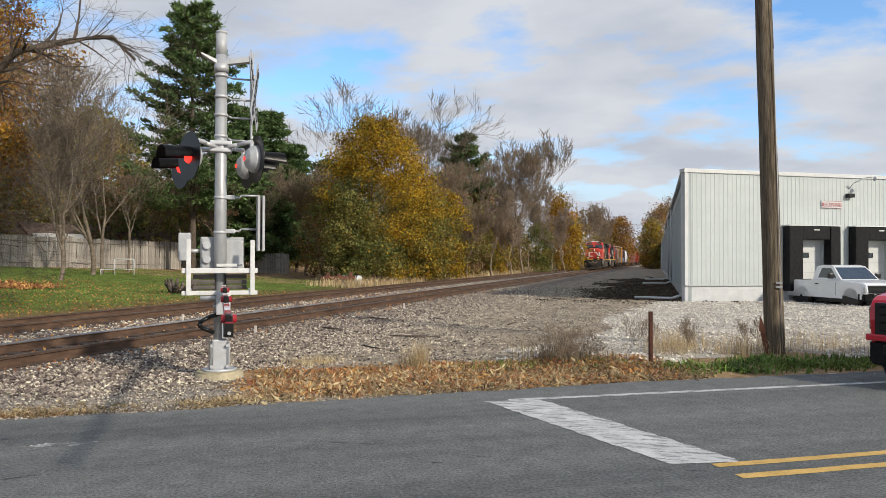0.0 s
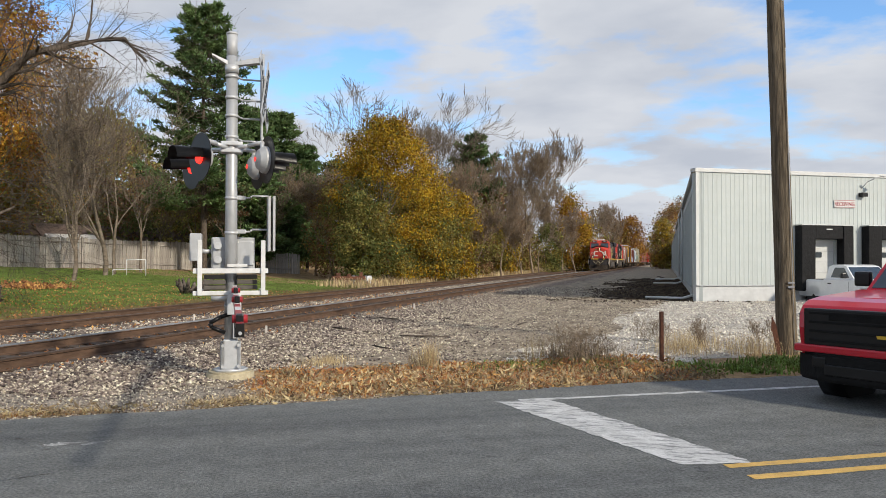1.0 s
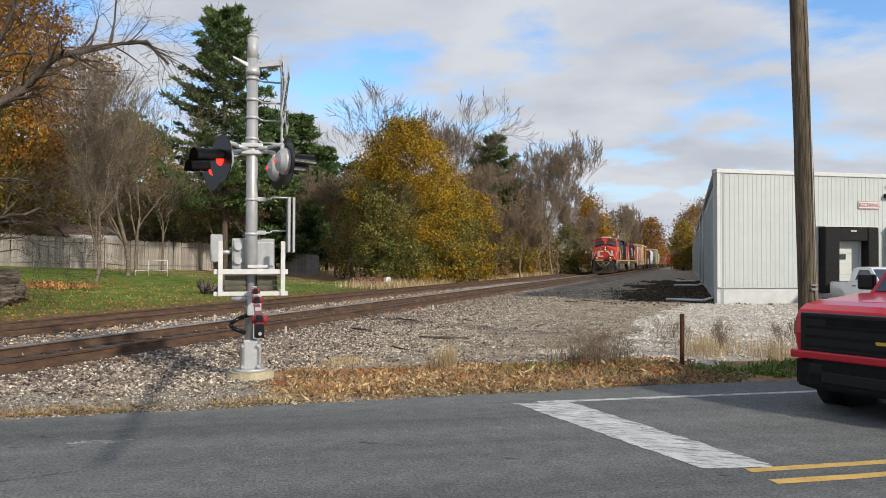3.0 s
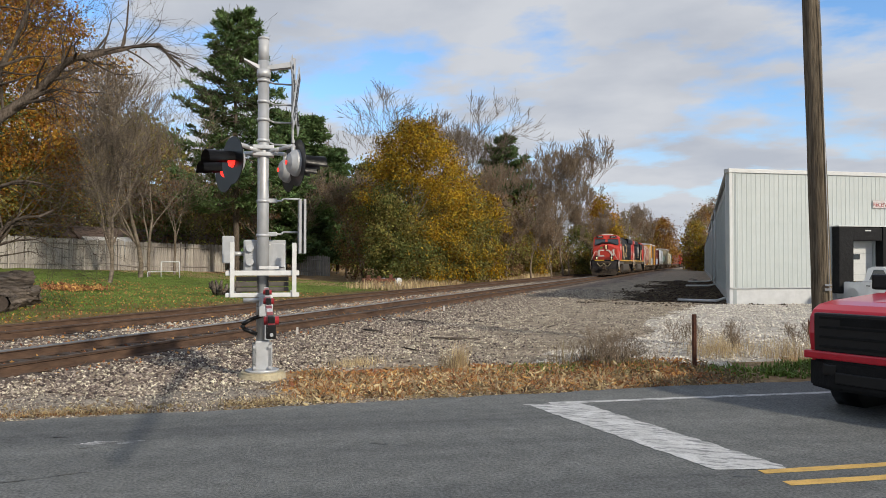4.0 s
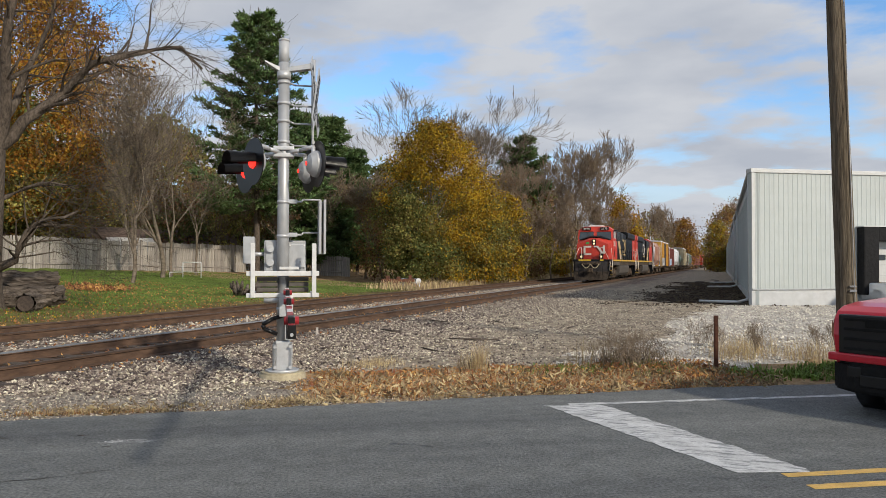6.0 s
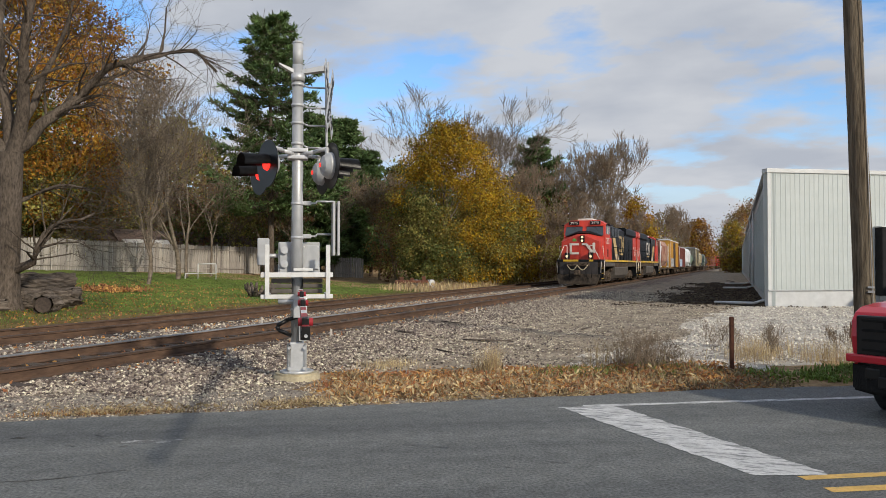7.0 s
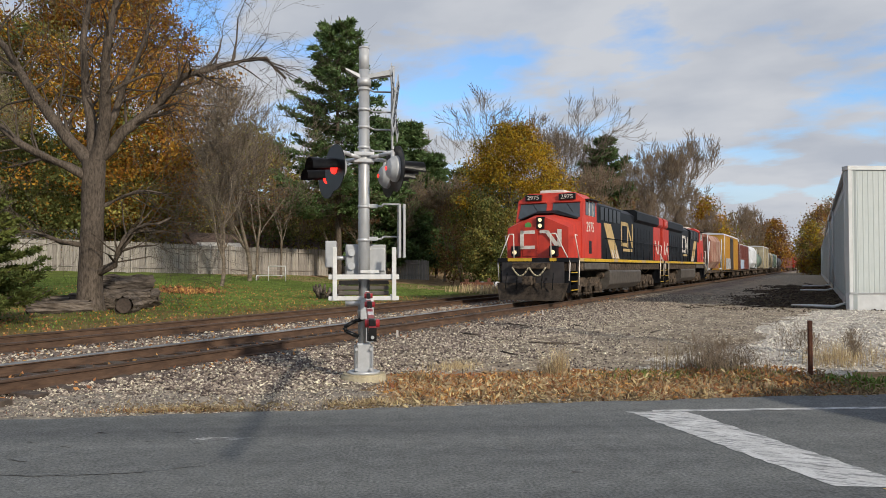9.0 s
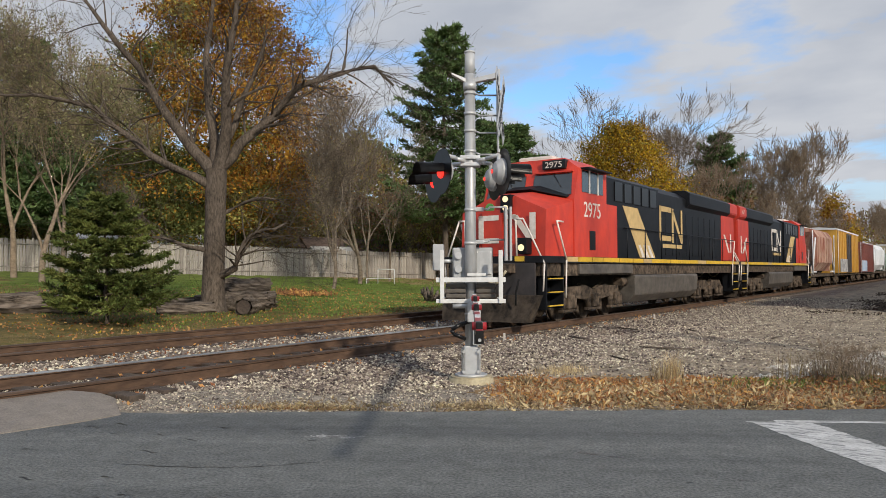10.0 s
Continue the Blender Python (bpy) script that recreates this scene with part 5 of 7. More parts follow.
def locomotive(lead):
    L = empty("locomotive", on_line(122.7), "red and black six-axle freight locomotive with lit headlights" if lead else "red and black freight locomotive running cab-rearmost", "locomotive", "locomotives")
    def P(name, bm, m, label="", parent=None):
        return part(name, bm, m, parent or L, label)
    P("underframe", box(B(), -1.42, 1.42, 0.5, 20.3, 1.28, 1.62), "grime")
    deck = P("deck", box(B(), -1.5, 1.5, 0.35, 20.4, 1.62, 1.80, 0.01), "loco_black")
    for s in (-1, 1):
        k, y = 0, 1.75
        while y < 20.2:
            d = random.uniform(0.7, 1.25)
            part("sill_stripe", box(B(), s * 1.5, s * 1.508, y, min(y + d, 20.3), 1.66, 1.79), "loco_yellow" if k % 6 else "loco_tan", deck)
            y += d + 0.03
            k += 1
    for x0, x1 in ((-1.05, -0.02), (0.72, 1.0)):
        part("sill_stripe", box(B(), x0, x1, 0.342, 0.35, 1.66, 1.79), "loco_yellow", deck)
    # nose, with a slanting top
    fr = [(-1.30, 0.92, 1.8), (1.30, 0.92, 1.8), (1.30, 0.98, 3.02), (0.38, 1.0, 3.42), (-0.38, 1.0, 3.42), (-1.30, 0.98, 3.02)]
    bk = [(-1.46, 2.75, 1.8), (1.46, 2.75, 1.8), (1.46, 2.75, 3.42), (0.42, 2.75, 3.78), (-0.42, 2.75, 3.78), (-1.46, 2.75, 3.42)]
    nose = P("nose", loft(B(), fr, bk), "loco_red", "red sloping nose")
    part("nose_door", box(B(), -0.62, 0.02, 0.905, 0.93, 1.86, 3.05, 0.01), "loco_red", nose)
    for z in (2.1, 2.95):
        part("hinge", box(B(), -0.02, 0.08, 0.895, 0.915, z, z + 0.1), "loco_red", nose)
    # initials on the nose
    bm = B()
    for x0, x1, z0, z1 in ((-0.72, -0.08, 2.78, 2.92), (-0.72, -0.56, 2.2, 2.92), (-0.72, -0.08, 2.16, 2.30)):
        box(bm, x0, x1, 0.893, 0.899, z0, z1)
    part("painted_mark", bm, "loco_white", nose, "pale painted mark")
    bm = B()
    box(bm, 0.12, 0.45, 0.893, 0.899, 2.8, 2.92)
    prism(bm, [(0.30, 2.9), (0.50, 2.9), (0.98, 2.25), (0.78, 2.25)], 0.893, 0.899, "y")
    box(bm, 0.86, 1.04, 0.893, 0.899, 2.25, 2.95)
    part("painted_mark", bm, "loco_white", nose, "pale painted mark")
    bm = B()
    rod(bm, (-0.40, 0.99, 3.12), (-0.40, 0.955, 3.12), 0.14, n=16)
    part("emblem", bm, "emblem", nose, "round green emblem")
    hl = part("headlight_box", box(B(), -0.02, 0.30, 0.88, 1.1, 2.98, 3.46, 0.015), "loco_black", nose)
    for z in (3.10, 3.34):
        bm = B()
        rod(bm, (0.14, 0.90, z), (0.14, 0.865, z), 0.078, 0.082, n=18)
        part("lamp", bm, "headlight" if lead else "loco_glass", hl, "bright round headlight" if lead else "unlit headlight")
    for x in (-0.86, 0.76):
        dl = part("ditch_light_box", box(B(), x - 0.15, x + 0.15, 0.62, 0.92, 1.86, 2.28, 0.015), "loco_black", nose)
        bm = B()
        rod(bm, (x, 0.63, 2.02), (x, 0.60, 2.02), 0.085, 0.09, n=18)
        part("lamp", bm, "headlight" if lead else "loco_glass", dl, "bright round ditch light" if lead else "unlit ditch light")
    # cab
    fr = [(-1.46, 2.75, 3.40), (1.46, 2.75, 3.40), (1.46, 3.05, 4.28), (1.0, 3.12, 4.60), (-1.0, 3.12, 4.60), (-1.46, 3.05, 4.28)]
    bk = [(-1.46, 5.0, 3.40), (1.46, 5.0, 3.40), (1.46, 5.0, 4.28), (1.0, 5.0, 4.60), (-1.0, 5.0, 4.60), (-1.46, 5.0, 4.28)]
    cab = P("cab", loft(B(), fr, bk), "loco_red", "red cab with wide windshield")
    cab.matrix_basis = pose(0, -0.4, 0)
    part("cab_lower", box(B(), -1.46, 1.46, 2.75, 5.0, 1.8, 3.40), "loco_red", cab)
    part("cab_side_red", box(B(), -1.426, 1.426, 5.0, 5.9, 1.8, 3.4), "loco_red", cab)
    part("roof_hatch", box(B(), -0.55, 0.55, 3.25, 4.9, 4.56, 4.74, 0.06), "loco_white", cab)
    for x0, x1 in ((-1.36, -0.14), (0.14, 1.36)):
        bm = B()
        fz = lambda z: 2.75 + (z - 3.40) * 0.34 - 0.012
        o = [(x0, fz(3.52), 3.52), (x1, fz(3.52), 3.52), (x1 - (0.0 if x1 < 0 else 0.06), fz(4.14), 4.14), (x0 + (0.06 if x0 < -1 else 0), fz(4.14), 4.14)]
        loft(bm, [(a, b - 0.02, c) for a, b, c in o], [(a, b + 0.03, c) for a, b, c in o])
        ws = part("windshield", bm, "loco_glass", cab, "tinted windshield pane")
        part("wiper", pipe(B(), [((x0 + x1) / 2, fz(4.12) - 0.03, 4.12), ((x0 + x1) / 2 + 0.28, fz(3.75) - 0.03, 3.75)], 0.012), "black", ws)
        part("visor", box(B(), x0 + 0.02, x1 - 0.02, fz(4.2) - 0.1, fz(4.2) + 0.05, 4.17, 4.21), "loco_red", cab)
        nb = part("number_board", box(B(), (x0 + x1) / 2 - 0.36, (x0 + x1) / 2 + 0.36, 2.94, 3.2, 4.28, 4.54, 0.015), "black", cab, "black number board with white digits")
        letters("2975" if lead else "67", 0.24, nb, pose((x0 + x1) / 2, 2.93, 4.325, 90), "loco_white", "digits", 0.52)
    part("dark_cowl", loft(B(), [(-1.30, 2.70, 3.44), (1.30, 2.70, 3.44), (0.4, 2.2, 3.67), (-0.4, 2.2, 3.67)], [(-1.30, 2.78, 3.50), (1.30, 2.78, 3.50), (0.4, 2.75, 3.82), (-0.4, 2.75, 3.82)]), "loco_black", cab)
    for s in (-1, 1):
        sw = part("side_window", box(B(), s * 1.455, s * 1.475, 3.25, 4.72, 3.62, 4.24, 0.008), "loco_glass", cab, "sliding cab side window")
        part("window_frame", box(box(B(), s * 1.465, s * 1.487, 3.7, 3.78, 3.6, 4.26), s * 1.465, s * 1.487, 4.3, 4.36, 3.6, 4.26), "loco_white", sw)
        part("sun_shade", box(B(), s * 1.45, s * 1.72, 3.2, 4.85, 4.26, 4.30), "loco_black", cab)
        part("side_door_grille", box(B(), s * 1.455, s * 1.47, 3.75, 4.15, 2.0, 2.55), "black", cab)
        if lead:
            letters("2975", 0.62, cab, pose(s * 1.468, 3.95, 2.93, 90, 0, 90 * s), "loco_white", "digits", 1.16)
        # broad slanting stripe
        prism_pts = [(5.95, 3.45), (7.25, 3.45), (8.95, 1.83), (7.45, 1.83)]
        P("stripe", prism(B(), prism_pts, s * 1.422, s * 1.43, "x"), "loco_tan", "slanting tan stripe")
        for q in range(3):
            P("stripe_fleck", prism(B(), [(7.3 + 0.42 * q, 2.25), (7.48 + 0.42 * q, 2.25), (7.92 + 0.42 * q, 1.84), (7.66 + 0.42 * q, 1.84)], s * 1.4305, s * 1.436, "x"), "loco_white", "white fleck in the stripe")
        mark(L, 9.75, 12.4, 2.50, 3.62, s * 1.337, "loco_tan" if lead else "loco_white", s)
        P("small_lettering", box(B(), s * 1.335, s * 1.343, 10.0, 12.2, 2.22, 2.36), "loco_tan")
        P("end_mark", prism(B(), [(18.25, 3.0), (18.5, 3.0), (19.3, 2.2), (19.05, 2.2)], s * 1.336, s * 1.343, "x"), "loco_white", "slanting white mark")
        P("end_mark", box(B(), s * 1.336, s * 1.343, 19.4, 19.58, 2.2, 3.05), "loco_white", "white mark")
    # hoods
    P("equipment_hood", prism(B(), [(-1.42, 1.8), (1.42, 1.8), (1.42, 4.22), (1.0, 4.42), (-1.0, 4.42), (-1.42, 4.22)], 4.55, 9.3, "y"), "loco_black", "black equipment hood with louvres")
    for s in (-1, 1):
        for k in range(5):
            P("louvre", box(B(), s * 1.42, s * 1.45, 5.3 + 0.78 * k, 5.9 + 0.78 * k, 3.55, 4.15, 0.01), "black")
    P("engine_hood", prism(B(), [(-1.32, 1.8), (1.32, 1.8), (1.32, 4.16), (0.95, 4.42), (-0.95, 4.42), (-1.32, 4.16)], 9.3, 17.9, "y"), "loco_black", "black engine hood with doors")
    P("rear_hood", prism(B(), [(-1.33, 1.8), (1.33, 1.8), (1.33, 4.0), (0.95, 4.3), (-0.95, 4.3), (-1.33, 4.0)], 17.9, 20.15, "y", 0.04), "loco_red", "red hood end")
    rd = [(-1.2, 3.72), (1.2, 3.72), (1.48, 3.98), (1.48, 4.40), (1.3, 4.52), (-1.3, 4.52), (-1.48, 4.40), (-1.48, 3.98)]
    P("radiator", prism(B(), rd, 12.8, 18.9, "y"), "loco_black", "black overhanging radiator")
    P("radiator_end", prism(B(), rd, 18.9, 20.25, "y", 0.03), "loco_red")
    if not lead:
        letters("67", 0.32, L, pose(1.49, 19.6, 4.1, 90, 0, 90), "loco_white", "digits", 0.4)
        letters("67", 0.32, L, pose(-1.49, 19.6, 4.1, 90, 0, -90), "loco_white", "digits", 0.4)
    for s in (-1, 1):
        for k in range(10):
            y = 9.5 + 0.82 * k
            P("hood_door", box(B(), s * 1.32, s * 1.332, y, y + 0.72, 1.95, 3.55 if not 2 < k < 4 else 2.1, 0.006), "loco_black")
    P("exhaust_stack", box(B(), -0.35, 0.35, 10.6, 11.5, 4.42, 4.62, 0.03), "grime")
    for y in (9.9, 12.1):
        bm = B()
        rod(bm, (0.3, y, 4.4), (0.3, y, 4.62), 0.22, 0.18, n=12)
        P("roof_fan", bm, "tank_grey")
    # fuel tank, bogies, end gear
    tk = [(-1.15, 0.36), (1.15, 0.36), (1.42, 0.62), (1.46, 1.2), (1.4, 1.28), (-1.4, 1.28), (-1.46, 1.2), (-1.42, 0.62)]
    P("fuel_tank", prism(B(), tk, 6.9, 13.8, "y", 0.02), "tank_grey", "grimy grey fuel tank")
    bogie(L, 2.2, 6.4, 3)
    bogie(L, 14.3, 18.5, 3)
    for e, d in ((0.35, -1), (20.4, 1)):
        bm = B()
        loft(bm, [(-1.48, e + 0.1 * d, 0.80), (1.48, e + 0.1 * d, 0.80), (1.25, e + 0.45 * d, 0.12), (-1.25, e + 0.45 * d, 0.12)], [(-1.48, e - 0.1 * d, 0.80), (1.48, e - 0.1 * d, 0.80), (1.3, e + 0.1 * d, 0.12), (-1.3, e + 0.1 * d, 0.12)])
        P("pilot_plow", bm, "pilot", "dark grimy pilot plow")
        P("end_plate", box(B(), -1.3, 1.3, e - 0.02, e + 0.06, 0.70, 1.62), "car_dark")
        P("anticlimber", box(B(), -0.75, 0.75, e + 0.30 * d, e, 1.36, 1.6, 0.03), "grime")
        P("coupler", box(box(B(), -0.14, 0.14, e, e + 0.62 * d, 0.78, 1.02, 0.03), -0.2, 0.2, e + 0.45 * d, e + 0.72 * d, 0.72, 1.08, 0.05), "grime")
        cable = [(-0.7 + 0.1 * i, e + 0.42 * d, 1.42 - 0.34 * abs(math.sin(math.pi * i / 7.0))) for i in range(15)]
        P("jumper_cable", pipe(B(), cable, 0.035), "car_cream", "pale looping jumper cable")
        for x in (-1.0, -0.55, 0.5, 0.95):
            P("air_hose", pipe(B(), [(x, e + 0.2 * d, 1.2), (x + 0.03, e + 0.4 * d, 0.9), (x, e + 0.38 * d, 0.55)], 0.025), "rubber")
        for s in (-1, 1):
            bm = box(B(), s * 1.04, s * 1.10, e - 1.25 * d, e - 0.25 * d, 0.42, 1.62)
            st = P("step_well", bm, "loco_black", "black open boarding steps")
            for q in (-1.25, -0.29):
                part("side_plate", box(B(), s * 1.10, s * 1.49, e + q * d, e + (q + 0.04) * d, 0.42, 1.62), "loco_black", st)
            for z in (0.5, 0.85, 1.2):
                part("tread", box(B(), s * 1.10, s * 1.48, e - 1.21 * d, e - 0.29 * d, z - 0.03, z), "loco_black", st)
            for z in (0.5, 0.85, 1.2):
                part("step", box(B(), s * 1.48, s * 1.53, e - 1.15 * d, e - 0.35 * d, z, z + 0.03), "loco_yellow", st)
            P("handrail", pipe(B(), [(s * 1.48, e - 0.1 * d, 0.9), (s * 1.52, e - 0.1 * d, 1.6), (s * 0.98, e + 0.02 * d, 2.75), (s * 0.78, e + 0.05 * d, 2.75), (s * 0.78, e, 1.8)], 0.024), "loco_white", "white grab handrail")
            P("handrail", pipe(B(), [(s * 1.5, e - 1.35 * d, 0.7), (s * 1.53, e - 1.35 * d, 1.7), (s * 1.5, e - 0.85 * d, 2.72), (s * 1.46, e - 1.3 * d, 2.72)], 0.024), "loco_white", "white grab handrail")
    for s in (-1, 1):
        P("side_handrail", pipe(B(), [(s * 1.48, 5.95, 2.75), (s * 1.48, 19.4, 2.75)], 0.018), "loco_black")
        for k in range(9):
            P("handrail_post", pipe(B(), [(s * 1.48, 6.2 + 1.62 * k, 1.8), (s * 1.48, 6.2 + 1.62 * k, 2.75)], 0.018), "loco_black")
        P("sill_box", box(B(), s * 1.3, s * 1.5, 2.6, 6.6, 1.32, 1.6, 0.02), "tank_grey")
        for y in (6.3, 14.0):
            P("air_reservoir", pipe(B(), [(s * 1.1, y, 1.05), (s * 1.1, y + 0.5, 1.05)], 0.17, 10), "grime")
    return L


def car_base(name, label, length, cat="freight car"):
    c = empty(name, on_line(0), label, cat, "freight cars of the train")
    part("underframe", box(B(), -1.3, 1.3, 0.3, length - 0.3, 0.85, 1.05), "grime", c)
    bogie(c, 1.0, 3.3, 2, 0.46)
    bogie(c, length - 3.3, length - 1.0, 2, 0.46)
    for e, d in ((0.3, -1), (length - 0.3, 1)):
        part("coupler", box(B(), -0.15, 0.15, e, e + 0.5 * d, 0.75, 1.0, 0.03), "grime", c)
    return c


def boxcar(length, height, colour, label, door, tag=None):
    c = car_base("boxcar", label, length)
    part("body", box(B(), -1.5, 1.5, 0.4, length - 0.4, 1.05, height, 0.03), colour, c)
    part("roof", prism(B(), [(-1.56, height - 0.02), (1.56, height - 0.02), (1.5, height + 0.1), (0, height + 0.22), (-1.5, height + 0.1)], 0.35, length - 0.35, "y"), "car_white" if door else colour, c)
    rib = mesh_of(box(B(), -0.03, 0.03, -0.05, 0.05, 1.1, height - 0.05), "side_rib", colour)
    for s in (-1, 1):
        for k in range(int((length - 1.2) / 1.1) + 1):
            r = new("side_rib", rib)
            r.parent, r.matrix_basis = c, pose(s * 1.52, 0.6 + 1.1 * k, 0)
        if door:
            d = part("sliding_door", box(B(), s * 1.5, s * 1.57, length * 0.5 - 1.5, length * 0.5 + 1.5, 1.1, height - 0.15, 0.01), door, c, "dark sliding door")
            for y in (-0.7, 0.7):
                part("lock_bar", box(B(), s * 1.57, s * 1.60, length * 0.5 + y - 0.04, length * 0.5 + y + 0.04, 1.2, height - 0.3), "grime", d)
        if tag:
            part("graffiti", box(B(), s * 1.555, s * 1.562, length * 0.12, length * 0.46, 1.15, 2.3), tag, c, "painted graffiti panel")
        part("ladder", pipe(B(), [(s * 1.58, 0.5, 1.0), (s * 1.58, 0.5, height)], 0.025), "car_white", c)
    return c


def hopper(length, height, colour, label, round_top=False):
    c = car_base("hopper_car", label, length)
    pr = [(-1.0, 1.25), (1.0, 1.25), (1.5, 1.9), (1.52, height - 0.7), (1.2, height - 0.15), (0.5, height), (-0.5, height), (-1.2, height - 0.15), (-1.52, height - 0.7), (-1.5, 1.9)]
    part("body", prism(B(), pr, 2.0, length - 2.0, "y", 0.02), colour, c)
    for e, d in ((2.0, -1), (length - 2.0, 1)):
        bm = B()
        for s in (-1, 1):
            pipe(bm, [(s * 1.4, e + 1.5 * d, 1.1), (s * 1.4, e + 0.05 * d, height - 0.8)], 0.06)
            pipe(bm, [(s * 1.45, e + 1.55 * d, 1.0), (s * 1.45, e + 1.55 * d, height - 0.3)], 0.04)
            pipe(bm, [(s * 1.4, e - 0.1 * d, 1.2), (s * 1.4, e + 1.6 * d, 1.2)], 0.07)
        part("end_frame", bm, "car_white", c, "open white end frame and ladder")
        part("end_slope", loft(B(), [(-1.3, e, 1.3), (1.3, e, 1.3), (1.3, e, height - 0.6), (-1.3, e, height - 0.6)], [(-1.3, e - 0.3 * d, 1.25), (1.3, e - 0.3 * d, 1.25), (1.3, e + 0.9 * d, height - 0.4), (-1.3, e + 0.9 * d, height - 0.4)]), colour, c)
    for s in (-1, 1):
        for k in range(int((length - 4) / 1.3)):
            part("side_rib", box(B(), s * 1.5, s * 1.56, 2.3 + 1.3 * k, 2.42 + 1.3 * k, 1.9, height - 0.7), colour, c)
    part("roof_walk", box(B(), -0.3, 0.3, 0.8, length - 0.8, height + 0.08, height + 0.14), "car_white", c)
    for y in (length * 0.3, length * 0.5, length * 0.7):
        part("outlet", loft(B(), [(-0.9, y - 0.9, 1.3), (0.9, y - 0.9, 1.3), (0.9, y + 0.9, 1.3), (-0.9, y + 0.9, 1.3)], [(-0.3, y - 0.3, 0.4), (0.3, y - 0.3, 0.4), (0.3, y + 0.3, 0.4), (-0.3, y + 0.3, 0.4)]), "grime", c)
    return c


def tank_car(length, colour, label):
    c = car_base("tank_car", label, length)
    bm = B()
    rod(bm, (0, 0.9, 2.45), (0, length - 0.9, 2.45), 1.4, n=28)
    for e, d in ((0.9, -1), (length - 0.9, 1)):
        rod(bm, (0, e, 2.45), (0, e + 0.35 * d, 2.45), 1.4 if d > 0 else 1.4, 0.9, n=28)
    part("barrel", bm, colour, c)
    part("dome", rod(B(), (0, length / 2, 3.8), (0, length / 2, 4.2), 0.45, n=16), "grime", c)
    bm = B()
    for s in (-1, 1):
        pipe(bm, [(s * 1.5, 0.5, 1.15), (s * 1.5, length - 0.5, 1.15)], 0.06)
        pipe(bm, [(s * 1.1, length / 2 - 1, 4.4), (s * 1.1, length / 2 + 1, 4.4), (s * 1.45, length / 2 + 1, 1.2)], 0.03)
    part("railing", bm, "grime", c)
    return c


def build_train():
    TRAIN.append((locomotive(True), 0.0, 0))
    TRAIN.append((locomotive(False), 41.0, 180))
    y = 41.3
    for make, L in ((lambda: hopper(11.5, 4.5, "car_rust", "rust-streaked pale covered hopper car"), 11.5),
                    (lambda: boxcar(16.4, 4.75, "car_yellow", "yellow boxcar with dark sliding door and graffiti", "car_dark", "graffiti_pale"), 16.4),
                    (lambda: boxcar(14.6, 4.1, "car_brown", "brown-red boxcar with blue graffiti", None, "graffiti_blue"), 14.6),
                    (lambda: hopper(15.5, 4.5, "car_white", "white covered hopper car"), 15.5),
                    (lambda: tank_car(13.5, "car_green", "dull grey-green tank car with railings"), 13.5),
                    (lambda: boxcar(17.5, 4.95, "car_cream", "tall dull cream freight boxcar", "car_cream"), 17.5),
                    (lambda: hopper(16, 4.4, "car_cream", "dull cream covered hopper car"), 16),
                    (lambda: hopper(16, 4.4, "car_green", "dull green covered hopper car"), 16),
                    (lambda: tank_car(15, "car_dark", "grimy black tank car with railings"), 15),
                    (lambda: tank_car(15, "car_dark", "grimy black tank car with railings"), 15)):
        TRAIN.append((make(), y, 0))
        y += L + 0.55
    # cut of cars standing far down the second track
    c = boxcar(15, 4.3, "car_brown", "brown-red boxcar standing far down the line", None)
    c.matrix_basis = pose(-11.9, 236, RAIL_Z, 0, 0, -9)
    c2 = boxcar(15, 4.0, "loco_red", "red boxcar standing far down the line", None)
    c2.matrix_basis = pose(-9.2, 252, RAIL_Z, 0, 0, -9)


build_train()


